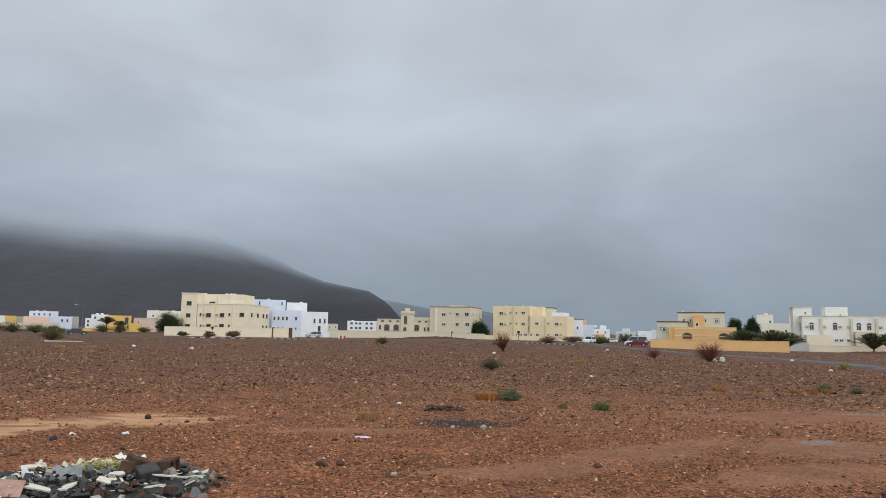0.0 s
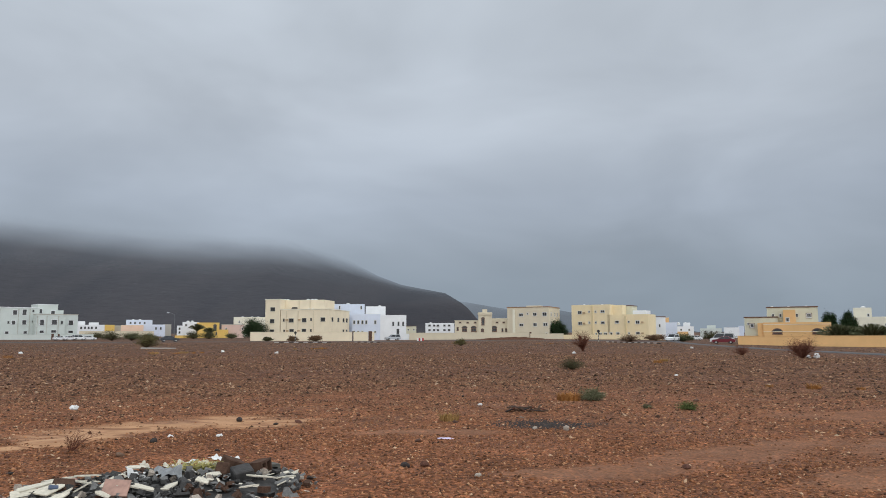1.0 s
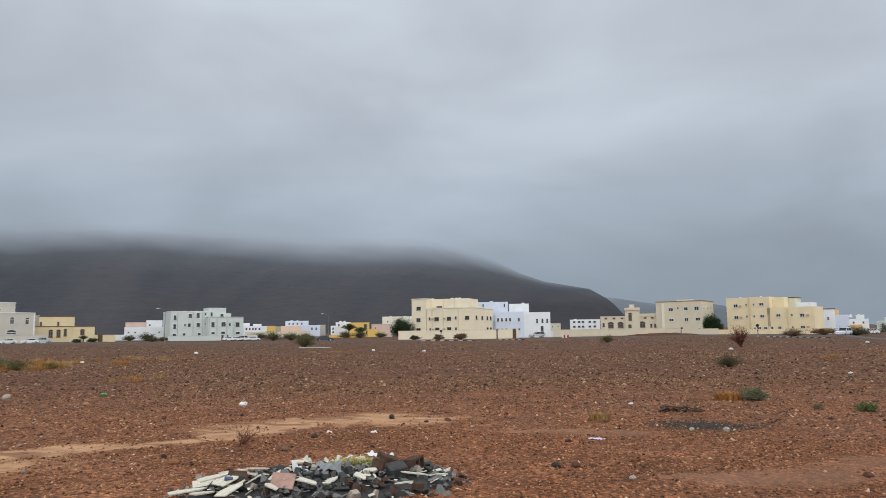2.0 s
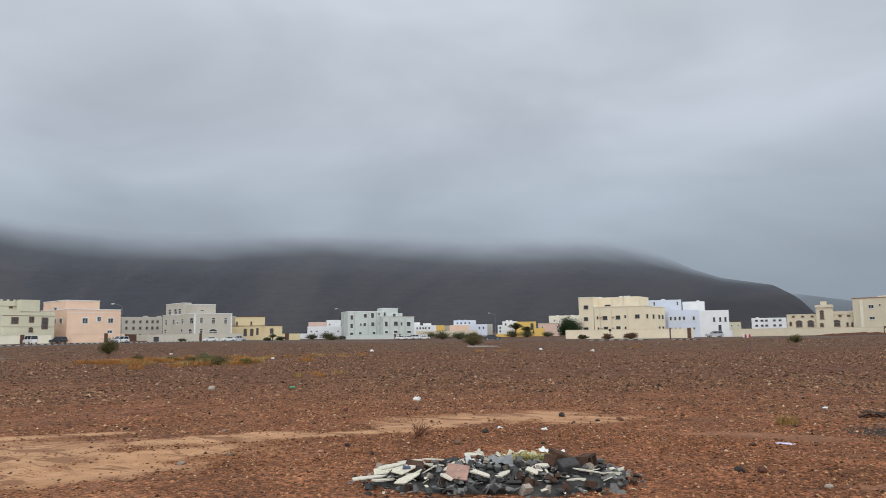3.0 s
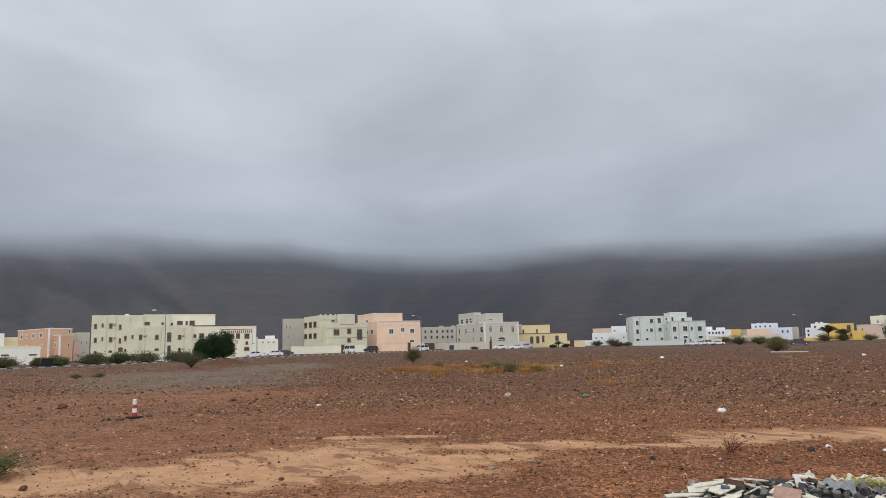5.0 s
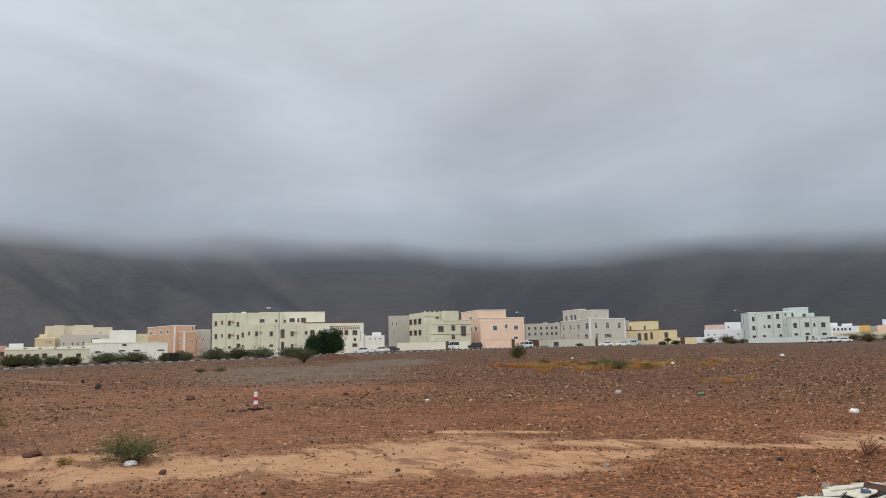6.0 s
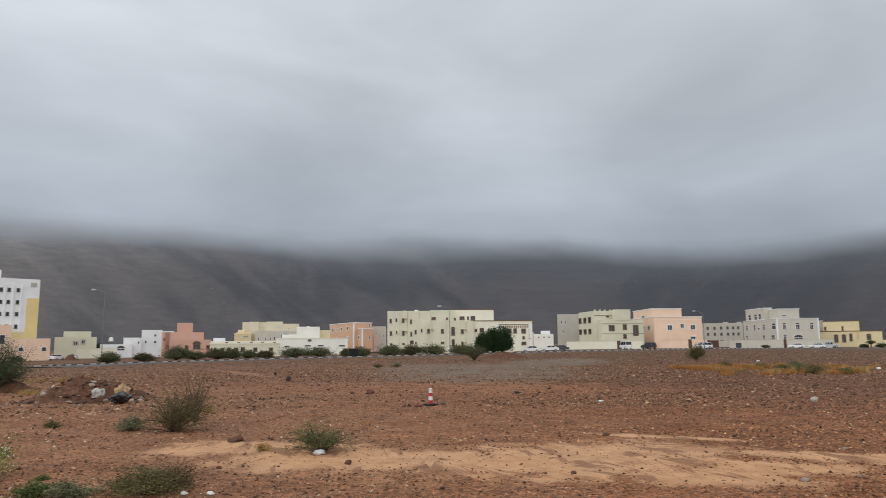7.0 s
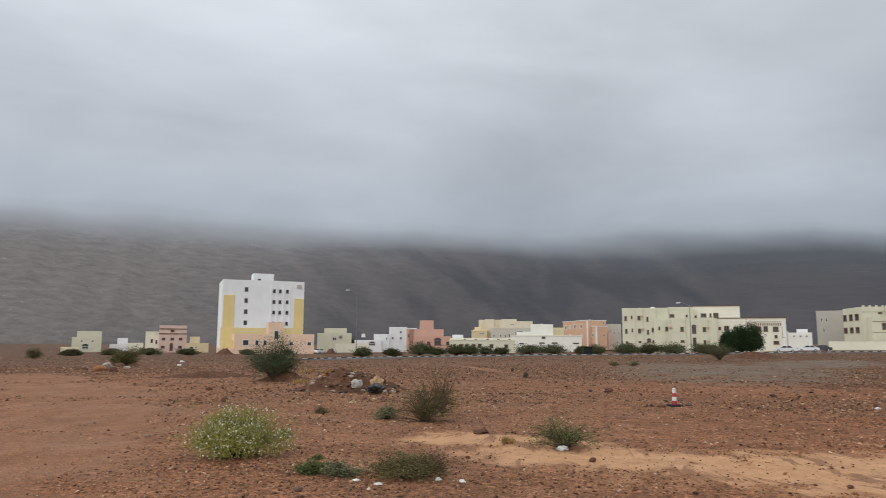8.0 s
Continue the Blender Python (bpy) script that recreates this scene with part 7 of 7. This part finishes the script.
# ---- builders' rubble ----
RUB = pose(-3.80, 7.42, on_land(-3.8, 7.42) - 0.02, 0, 0, 28)
rubble = empty("rubble_heap", RUB, "heap of broken tiles, concrete blocks and white boards", "rubble")
simple("shard_grey", (0.160, 0.157, 0.150), 0.6, 0, 0.4, 8, 0.4)
simple("shard_dark", (0.050, 0.047, 0.045), 0.8, 0, 0.5, 8, 0.5)
simple("board_cream", (0.64, 0.59, 0.48), 0.7, 0, 0.25, 5, 0.2)
simple("tile_white", (0.72, 0.72, 0.70), 0.35, 0, 0.2, 6)
simple("tile_pink", (0.36, 0.21, 0.16), 0.5, 0, 0.3, 14)
simple("block_brown", (0.095, 0.055, 0.038), 0.95, 0, 0.4, 9, 0.6)
simple("block_grey", (0.15, 0.145, 0.125), 0.95, 0, 0.4, 9, 0.6)
simple("sheet_grey", (0.25, 0.26, 0.265), 0.35, 0, 0.3, 5, 0.3)


def shard_mesh(seed, mat, thick=0.03):
    """A broken flat piece with uneven sides."""
    rng = np.random.RandomState(seed)
    n = rng.randint(4, 7)
    ring = [(math.cos(6.283 * (i + rng.uniform(-0.3, 0.3)) / n) * rng.uniform(0.35, 0.55), math.sin(6.283 * (i + rng.uniform(-0.3, 0.3)) / n) * rng.uniform(0.3, 0.5)) for i in range(n)]
    b = Build()
    b.quad(*[(x * 0.97, y * 0.97, thick / 2) for x, y in ring]).quad(*[(x, y, -thick / 2) for x, y in ring[::-1]])
    for i in range(n):
        (x0, y0), (x1, y1) = ring[i], ring[(i + 1) % n]
        b.quad((x0, y0, -thick / 2), (x1, y1, -thick / 2), (x1 * 0.97, y1 * 0.97, thick / 2), (x0 * 0.97, y0 * 0.97, thick / 2))
    return b.mesh("shard", mat)


def pile_top(u, v):
    q = (u / 1.65) ** 2 + (v / 0.95) ** 2
    return 0.17 * max(0.0, 1 - q) ** 0.7


v, f = [], []
for i in range(19):
    for j in range(13):
        u, w = -1.8 + 3.6 * i / 18, -1.05 + 2.1 * j / 12
        v.append((u, w, pile_top(u, w) - 0.05 + 0.05 * noise.noise(Vector((u * 3, w * 3, 1)))))
for i in range(18):
    for j in range(12):
        f.append((i * 13 + j, (i + 1) * 13 + j, (i + 1) * 13 + j + 1, i * 13 + j + 1))
part("core", mesh_of("core", v, f, "shard_dark", True), rubble, "dark gritty rubble core")
SHARDS = {m: [shard_mesh(40 + i, m, t) for i in range(4)] for m, t in (("shard_grey", 0.05), ("shard_dark", 0.16), ("tile_white", 0.03), ("board_cream", 0.05), ("block_brown", 0.3), ("tile_pink", 0.04))}
rng_b = np.random.RandomState(9)
for i in range(560):
    a, q = rng_b.uniform(0, 6.283), math.sqrt(rng_b.rand()) * 1.04
    u, w = math.cos(a) * q * 1.65, math.sin(a) * q * 0.95
    if u < -0.75:
        m = ("board_cream", "shard_grey", "shard_grey", "shard_dark", "board_cream", "tile_pink")[i % 6]
    elif u < 0.35:
        m = ("shard_dark", "shard_grey", "shard_grey", "shard_dark", "shard_grey", "shard_grey")[i % 6]
    else:
        m = ("shard_grey", "shard_dark", "block_brown", "shard_grey", "shard_dark", "board_cream")[i % 6]
    s = (0.045 + 0.15 * rng_b.rand() ** 2) * (0.75 if q > 0.85 else 1.0)
    part({"board_cream": "board_piece", "tile_white": "tile_piece", "block_brown": "block_piece"}.get(m, "shard"), SHARDS[m][i % 4], rubble, "",
         pose(u, w, pile_top(u, w) + rng_b.uniform(-0.01, 0.035), rng_b.normal() * 20, rng_b.normal() * 20, rng_b.uniform(0, 360)) @ Matrix.Diagonal((s * 1.2, s, s, 1)))


LUMPS = {m: [shard_mesh(50 + i, m, 0.62) for i in range(4)] for m in ("shard_dark", "shard_grey", "block_brown", "stone_pale")}
for i in range(330):
    u, w = (rng_b.normal() * 0.55 - 0.1, rng_b.normal() * 0.38) if i % 3 else (rng_b.uniform(-1.5, 1.6), rng_b.uniform(-0.85, 0.85))
    m = ("shard_dark", "shard_dark", "shard_grey", "shard_dark", "shard_grey", "block_brown", "shard_dark", "stone_pale")[i % 8]
    if u > 0.3 and m == "shard_dark":
        m = "shard_grey"
    s = 0.035 + 0.10 * rng_b.rand() ** 2
    part("lump", LUMPS[m][i % 4], rubble, "", pose(u, w, pile_top(u, w) + rng_b.uniform(-0.01, 0.03), rng_b.uniform(0, 90), rng_b.uniform(0, 90), rng_b.uniform(0, 360)) @ Matrix.Diagonal((s * 1.2, s, s * 0.8, 1)))


def splinter(seed, mat, thick=0.024):
    """A long board broken to a slanting point."""
    rng = np.random.RandomState(seed)
    ring = [(-0.5 + rng.uniform(0, 0.2), -0.5), (-0.1 + rng.uniform(-0.1, 0.1), -0.5 + rng.uniform(0, 0.12)), (0.34 + rng.uniform(-0.1, 0.1), -0.36 + rng.uniform(0, 0.2)), (0.5, rng.uniform(-0.2, 0.25)), (0.16 + rng.uniform(-0.15, 0.15), 0.30 + rng.uniform(0, 0.2)), (-0.2 + rng.uniform(-0.1, 0.1), 0.5), (-0.46 - rng.uniform(0, 0.08), 0.2 + rng.uniform(0, 0.2))]
    b = Build()
    b.quad(*[(x, y, thick / 2) for x, y in ring]).quad(*[(x, y, -thick / 2) for x, y in ring[::-1]])
    for (x0, y0), (x1, y1) in zip(ring, ring[1:] + ring[:1]):
        b.quad((x0, y0, -thick / 2), (x1, y1, -thick / 2), (x1, y1, thick / 2), (x0, y0, thick / 2))
    return b.mesh("white_board", mat)


PLANKS = [splinter(70 + i, "board_cream") for i in range(5)]
for i in range(16):
    u, w = (-1.0 + rng_b.normal() * 0.32, rng_b.normal() * 0.38) if i % 3 else (rng_b.uniform(-0.6, 1.3), rng_b.uniform(-0.7, 0.3))
    part("white_board", PLANKS[i % 5], rubble, "pale cream broken board", pose(u, w, pile_top(u, w) + rng_b.uniform(0.02, 0.05), rng_b.normal() * 12, rng_b.normal() * 12, rng_b.uniform(-60, 60)) @ Matrix.Diagonal((rng_b.uniform(0.16, 0.34), rng_b.uniform(0.07, 0.14), 0.6, 1)))
for u, w, z, L, wid, tx, ty, tz in ((-1.18, 0.05, 0.20, 0.62, 0.9, 8, -12, 22), (-1.02, 0.22, 0.24, 0.5, 0.8, -6, -6, 12), (-1.42, -0.3, 0.08, 0.62, 0.7, 10, -4, 18), (-1.05, -0.25, 0.20, 0.45, 1.1, 24, -18, 40), (-0.75, 0.15, 0.26, 0.4, 0.8, -10, 6, 8),
                                    (-0.98, -0.55, 0.14, 0.55, 0.8, 18, -20, 50), (-0.28, 0.42, 0.30, 0.36, 0.8, 14, 6, -6), (-0.55, -0.62, 0.17, 0.3, 1.0, 40, 10, 70), (0.95, -0.35, 0.17, 0.5, 0.3, 0, 8, -20), (0.8, -0.62, 0.10, 0.4, 0.3, 0, 4, 35), (0.35, -0.5, 0.24, 0.3, 0.6, 20, 20, -50)):
    part("white_board", PLANKS[int(L * 100) % 5], rubble, "pale cream broken board", pose(u, w, pile_top(u, w) + 0.05 + z * 0.12, tx * 0.6, ty * 0.6, tz) @ Matrix.Diagonal((L * 0.64, wid * 0.15, 0.5, 1)))
for i in range(130):
    u, w = rng_b.uniform(-0.5, 1.1), rng_b.uniform(0.05, 0.85)
    m = ("board_cream", "block_brown", "tile_pink", "board_cream", "tile_white", "shard_grey")[i % 6]
    s = 0.035 + 0.09 * rng_b.rand() ** 2
    part({"board_cream": "board_piece", "tile_white": "tile_piece", "tile_pink": "tile_piece", "block_brown": "block_piece"}.get(m, "shard"), SHARDS[m][i % 4], rubble, "",
         pose(u, w, pile_top(u, w) + rng_b.uniform(0.0, 0.05), rng_b.normal() * 25, rng_b.normal() * 25, rng_b.uniform(0, 360)) @ Matrix.Diagonal((s * 1.4, s, s, 1)))


def hollow_block(mat):
    """A concrete block with two cells through it, as one shell."""
    xs, ys = (-0.2, -0.165, -0.018, 0.018, 0.165, 0.2), (-0.1, -0.068, 0.068, 0.1)
    b = Build()
    solid = lambda i, j: 0 <= i < 5 and 0 <= j < 3 and not (j == 1 and i in (1, 3))
    for i in range(5):
        for j in range(3):
            if not solid(i, j):
                continue
            x0, x1, y0, y1 = xs[i], xs[i + 1], ys[j], ys[j + 1]
            b.quad((x0, y0, 0.1), (x1, y0, 0.1), (x1, y1, 0.1), (x0, y1, 0.1)).quad((x0, y1, -0.1), (x1, y1, -0.1), (x1, y0, -0.1), (x0, y0, -0.1))
            for di, dj, p, q in ((-1, 0, (x0, y1), (x0, y0)), (1, 0, (x1, y0), (x1, y1)), (0, -1, (x0, y0), (x1, y0)), (0, 1, (x1, y1), (x0, y1))):
                if not solid(i + di, j + dj):
                    b.quad((*p, -0.1), (*q, -0.1), (*q, 0.1), (*p, 0.1))
    me = b.mesh("hollow_block", mat)
    bm = bmesh.new()
    bm.from_mesh(me)
    bmesh.ops.remove_doubles(bm, verts=bm.verts, dist=0.001)
    bm.to_mesh(me)
    bm.free()
    return me


HOLLOW = {m: hollow_block(m) for m in ("block_brown", "block_grey")}
CUBE = {m: Build().box(-0.14, 0.14, -0.12, 0.12, -0.12, 0.12, 0.015).mesh("stone_block", m) for m in ("block_brown", "shard_dark", "shard_grey")}
part("hollow_block", HOLLOW["block_brown"], rubble, "brown hollow concrete block", pose(1.02, 0.22, 0.17, 82, 0, 62) @ Matrix.Diagonal((0.8, 0.8, 0.8, 1)))
part("hollow_block", HOLLOW["block_grey"], rubble, "grey hollow concrete block", pose(1.05, 0.42, 0.08, 90, 4, 20))
part("stone_block", CUBE["block_brown"], rubble, "rough brown block", pose(0.72, 0.32, 0.19, 12, 20, 25) @ Matrix.Diagonal((0.85, 0.8, 0.7, 1)))
part("stone_block", CUBE["shard_dark"], rubble, "dark grey broken block", pose(0.78, -0.12, 0.16, 18, -8, 12) @ Matrix.Diagonal((0.75, 0.75, 0.75, 1)))
part("stone_block", CUBE["block_brown"], rubble, "rough brown block", pose(0.62, 0.12, 0.18, 0, 30, 60) @ Matrix.Diagonal((0.7, 0.6, 0.55, 1)))
part("stone_block", CUBE["block_brown"], rubble, "rough brown block", pose(-0.95, -0.1, 0.15, 30, 10, 15) @ Matrix.Diagonal((0.7, 0.7, 0.6, 1)))
part("pink_tile", Build().box(-0.12, 0.12, -0.10, 0.10, -0.01, 0.01, 0.003).mesh("pink_tile", "tile_pink"), rubble, "pinkish wood-grained floor tile", pose(-0.45, -0.52, 0.20, 38, 6, -8))


def sheet(name, w, d, seed, mat):
    v, f, n = [], [], 12
    for i in range(n + 1):
        for j in range(n + 1):
            x, y = (i / n - 0.5) * w, (j / n - 0.5) * d
            v.append((x, y, 0.10 * noise.noise(Vector((x * 7, y * 7, seed))) + 0.05 * noise.noise(Vector((x * 16, y * 16, seed)))))
    f = [(i * (n + 1) + j, (i + 1) * (n + 1) + j, (i + 1) * (n + 1) + j + 1, i * (n + 1) + j + 1) for i in range(n) for j in range(n)]
    return mesh_of(name, v, f, mat)


part("plastic_sheet", sheet("plastic_sheet", 0.26, 0.24, 2, "sheet_grey"), rubble, "crumpled grey plastic sheet", pose(0.05, 0.02, 0.23, 18, 6, 20))
part("plastic_sheet", sheet("plastic_sheet", 0.26, 0.3, 5, "plastic_white"), rubble, "crumpled white plastic", pose(0.66, 0.62, 0.22, 10, 6, 50))
part("plastic_sheet", sheet("plastic_sheet", 0.2, 0.18, 7, "plastic_white"), rubble, "crumpled white plastic", pose(-0.3, 0.05, 0.22, 25, 6, 50))
for i in range(16):
    part("paper", sheet("paper", 0.16, 0.12, 10 + i, ("tile_white", "board_cream")[i % 2]), rubble, "", pose(-0.25 + 0.055 * i, 0.66 + 0.06 * ((i * 3) % 4), 0.10 + 0.03 * ((i * 5) % 3), (i * 37) % 40 - 20, (i * 23) % 40 - 20, i * 50))
b = Build()
for i in range(1000):
    p = Vector((0.36 + rng_b.normal() * 0.17, 0.36 + rng_b.normal() * 0.09, 0.20 + rng_b.normal() * 0.025))
    o = Vector(rng_b.normal(size=3)) * 0.07
    o.z *= 0.35
    s = Vector((o.y, -o.x, 0.0)).normalized() * 0.007
    b.quad(p - s, p + s, p + o)
leaf_material("hay", (0.26, 0.24, 0.07), (0.52, 0.45, 0.17))
part("hay", b.mesh("hay", "hay"), rubble, "yellow-green wilted grass")["kind"] = "stuff"
part("can", Build().tube((-0.04, 0, 0), (0.04, 0, 0), 0.022, 0.022, 12).mesh("can", "plastic_blue"), rubble, "blue and white drink can", pose(-1.02, -0.25, 0.20, 0, 10, 20))


# ---- street lamps, posts and barriers ----
def street_lamp(az, d, h, arm_turn, label="tall galvanised street lamp with a curved arm"):
    x, y = polar(az, d)
    s = empty("street_lamp", pose(x, y, on_land(x, y), 0, 0, az + arm_turn), label, "street lamp", "street lamps")
    part("pole", Build().tube((0, 0, -0.3), (0, 0, h - 0.6), 0.09, 0.055, 10).box(-0.15, 0.15, -0.15, 0.15, -0.3, 0.25, 0.02).mesh("pole", "galvanised"), s)
    arm, prev = Build(), Vector((0, 0, h - 0.6))
    for i in range(1, 6):
        f = i / 5
        p = Vector((-1.7 * f, 0, h - 0.6 + 0.6 * math.sin(f * 1.57)))
        arm.tube(prev, p, 0.05, 0.045, 8)
        prev = p
    part("arm", arm.mesh("arm", "galvanised"), s)
    head = part("lamp_head", Build().box(-2.35, -1.6, -0.16, 0.16, h - 0.08, h + 0.1, 0.05).mesh("lamp_head", "car_silver"), s)
    part("lens", Build().box(-2.28, -1.75, -0.12, 0.12, h - 0.13, h - 0.083, 0.02).mesh("lens", "lamp_glass"), head)
    return s


street_lamp(26.7, 240, 8.6, 0)
street_lamp(74.4, 140, 9.6, 0)
street_lamp(55.0, 182, 9.2, 0)
street_lamp(38.8, 215, 9.6, 0)
street_lamp(100.2, 150, 13.5, 0)


def striped_post(az, d, h, dark="kerb_black", pale="kerb_white"):
    x, y = polar(az, d)
    s = empty("marker_post", pose(x, y, on_land(x, y), 0, 0, az), "striped black and white roadside marker post", "post", "marker posts")
    n = 6
    for i in range(n):
        part("band", Build().tube((0, 0, h * i / n - (0.2 if i == 0 else 0)), (0, 0, h * (i + 1) / n), 0.09, 0.09, 10).mesh("band", dark if i % 2 else pale), s)
    part("sign_plate", Build().tube((0, -0.05, h + 0.25), (0, 0.02, h + 0.25), 0.32, 0.32, 16).mesh("sign_plate", dark), s, "small round sign seen from behind")
    return s


striped_post(17.8, 175, 2.0)
striped_post(-6.0, 160, 2.0)
x, y = polar(8.0, 190)
bar = empty("road_barrier", pose(x, y, on_land(x, y), 0, 0, 8), "red and white plastic road barrier", "barrier")
for i in range(4):
    part("block", Build().box(-0.9 + 0.45 * i, -0.45 + 0.45 * i - 0.003, -0.25, 0.25, -0.05, 0.8, 0.06).mesh("block", "cone_red" if i % 2 else "cone_white"), bar)
x, y = polar(52.6, 250)
bin_ = empty("waste_container", pose(x, y, on_land(x, y), 0, 0, 50), "dark grey metal waste container by a wall", "container")
part("bin_body", Build().box(-0.8, 0.8, -0.6, 0.6, 0.1, 1.5, 0.08).mesh("bin_body", "car_dark"), bin_)
part("lid", Build().box(-0.84, 0.84, -0.64, 0.64, 1.503, 1.62, 0.05).mesh("lid", "rubber"), bin_)
x, y = polar(82.0, 152)
bin_ = empty("waste_container", pose(x, y, on_land(x, y), 0, 0, 82), "black waste container between roadside bushes", "container")
part("bin_body", Build().box(-0.9, 0.9, -0.6, 0.6, 0.0, 1.5, 0.1).mesh("bin_body", "rubber"), bin_)
part("lid", Build().box(-0.94, 0.94, -0.64, 0.64, 1.503, 1.62, 0.05).mesh("lid", "rubber"), bin_)


# ---- parked vehicles ----
SHAPES = {
    "saloon": (4.5, 1.75, [(-2.25, 0.35), (-2.25, 0.8), (-2.1, 0.95), (-1.45, 1.0), (0.95, 0.98), (2.05, 0.82), (2.25, 0.62), (2.25, 0.3)], [(-1.6, 0.99), (-0.95, 1.42), (0.3, 1.43), (1.05, 0.97)], 0.31),
    "estate": (4.7, 1.85, [(-2.35, 0.4), (-2.35, 0.95), (-2.3, 1.08), (0.95, 1.08), (2.15, 0.98), (2.35, 0.75), (2.35, 0.38)], [(-2.25, 1.07), (-1.95, 1.72), (0.25, 1.75), (1.05, 1.07)], 0.36),
    "minibus": (5.0, 1.9, [(-2.5, 0.4), (-2.5, 1.15), (-2.48, 1.2), (1.6, 1.2), (2.35, 1.05), (2.5, 0.7), (2.5, 0.35)], [(-2.47, 1.19), (-2.35, 2.15), (1.0, 2.2), (1.85, 1.18)], 0.34),
    "pickup": (5.2, 1.85, [(-2.6, 0.5), (-2.6, 1.1), (-0.75, 1.1), (-0.7, 1.12), (1.2, 1.1), (2.4, 1.02), (2.6, 0.8), (2.6, 0.45)], [(-0.75, 1.11), (-0.6, 1.74), (0.55, 1.76), (1.25, 1.1)], 0.38),
}


def car(kind, mat, x, y, turn, label):
    L, W, low, high, wr = SHAPES[kind]
    c = empty("car" if kind != "minibus" else "minibus", pose(x, y, on_land(x, y) + 0.02, 0, 0, turn), label, "car", "parked cars")
    b, n = Build(), len(low)
    for s in (-1, 1):
        pts = [(px, s * W / 2, pz) for px, pz in low]
        b.quad(*(pts if s < 0 else pts[::-1]))
    for (x0, z0), (x1, z1) in zip(low, low[1:] + low[:1]):
        b.quad((x0, -W / 2, z0), (x0, W / 2, z0), (x1, W / 2, z1), (x1, -W / 2, z1))
    (x0, z0), (x1, z1), (x2, z2), (x3, z3) = high
    t = W / 2 - 0.16
    b.box(x1 - 0.03, x2 + 0.03, -t - 0.02, t + 0.02, z1 - 0.03, z2 + 0.03, 0.025)
    for s in (-1, 1):
        for (ax, az_), (bx, bz) in (((x0, z0), (x1, z1)), ((x3, z3), (x2, z2)), (((x0 + x3) / 2, z0), ((x1 + x2) / 2, z1))):
            b.tube((ax, s * (W / 2 - 0.06), az_), (bx, s * t, bz), 0.045, 0.045, 5)
    part("body", b.mesh("body", mat), c)
    g = Build()
    q = W / 2 - 0.06
    g.quad((x0, -q, z0), (x3, -q, z3), (x2, -t, z2), (x1, -t, z1)).quad((x0, q, z0), (x1, t, z1), (x2, t, z2), (x3, q, z3))
    g.quad((x3, -q, z3), (x3, q, z3), (x2, t, z2), (x2, -t, z2)).quad((x0, q, z0), (x0, -q, z0), (x1, -t, z1), (x1, t, z1))
    part("glass", g.mesh("glass", "car_glass"), c, "dark tinted glass")
    tyre = Build().tube((0, -0.1, 0), (0, 0.1, 0), wr, wr, 18).mesh("tyre", "rubber")
    rim = Build().tube((0, -0.108, 0), (0, 0.108, 0), wr * 0.62, wr * 0.62, 12).mesh("rim", "wheel_rim")
    for wx in (-L * 0.31, L * 0.31):
        for s in (-1, 1):
            w = part("wheel", tyre, c, "", pose(wx, s * (W / 2 - 0.08), wr))
            part("rim", rim, w)
    zl = low[-2][1]
    for s in (-1, 1):
        part("headlight", Build().box(L / 2 - 0.16, L / 2 + 0.012, s * W * 0.36 - 0.16, s * W * 0.36 + 0.16, zl - 0.06, zl + 0.06, 0.02).mesh("headlight", "headlight"), c)
        part("tail_light", Build().box(-L / 2 - 0.012, -L / 2 + 0.1, s * W * 0.4 - 0.12, s * W * 0.4 + 0.12, zl + 0.02, zl + 0.2, 0.02).mesh("tail_light", "tail_light"), c)
    part("bumper", Build().box(L / 2 - 0.1, L / 2 + 0.04, -W / 2 + 0.1, W / 2 - 0.1, 0.28, 0.48, 0.03).mesh("bumper", mat), c)
    return c


for kind, mat, az, d, turn, label in (
        ("saloon", "car_dark", 27.0, 190, 10, "dark grey saloon car parked by a bush"), ("estate", "car_silver", 10.2, 222, 200, "silver off-road estate before a white house"),
        ("minibus", "car_white", -15.0, 172, 175, "white minibus parked beside the orange wall"), ("saloon", "car_maroon", -15.1, 160, 175, "maroon saloon parked before a minibus"),
        ("estate", "car_white", -11.5, 185, 250, "white estate car at the road's end"), ("saloon", "car_white", -13.1, 240, 220, "white saloon far down the road"),
        ("saloon", "car_white", 68.0, 172, 185, "white saloon parked by the cream wall"), ("saloon", "car_white", 66.5, 182, 180, "white saloon standing on the road"), ("saloon", "car_dark", 65.7, 192, 190, "dark saloon parked by a wall"),
        ("minibus", "car_white", 60.7, 215, 110, "white minibus seen from its front"), ("estate", "car_dark", 59.0, 215, 130, "black off-road estate by the khaki house"),
        ("estate", "car_white", 55.1, 200, 220, "white estate parked before the peach house"), ("saloon", "car_white", 48.8, 250, 200, "white saloon before the grey-beige house"),
        ("saloon", "car_white", 47.5, 250, 200, "white saloon beside a pickup"), ("pickup", "car_silver", 46.7, 255, 200, "grey pickup before an open garage"),
        ("saloon", "car_white", 34.2, 270, 20, "white saloon in a row by the wall"), ("saloon", "car_white", 33.6, 270, 30, "white saloon in a row by the wall"), ("estate", "car_white", 33.0, 271, 25, "white estate in a row by the wall"),
        ("saloon", "car_white", 32.4, 271, 20, "white saloon at the row's end"), ("saloon", "car_white", 103.0, 212, 60, "white saloon parked near the peach annex"), ("saloon", "car_white", 102.0, 214, 80, "white saloon parked behind an earth heap")):
    x, y = polar(az, d)
    car(kind, mat, x, y, az + turn, label)
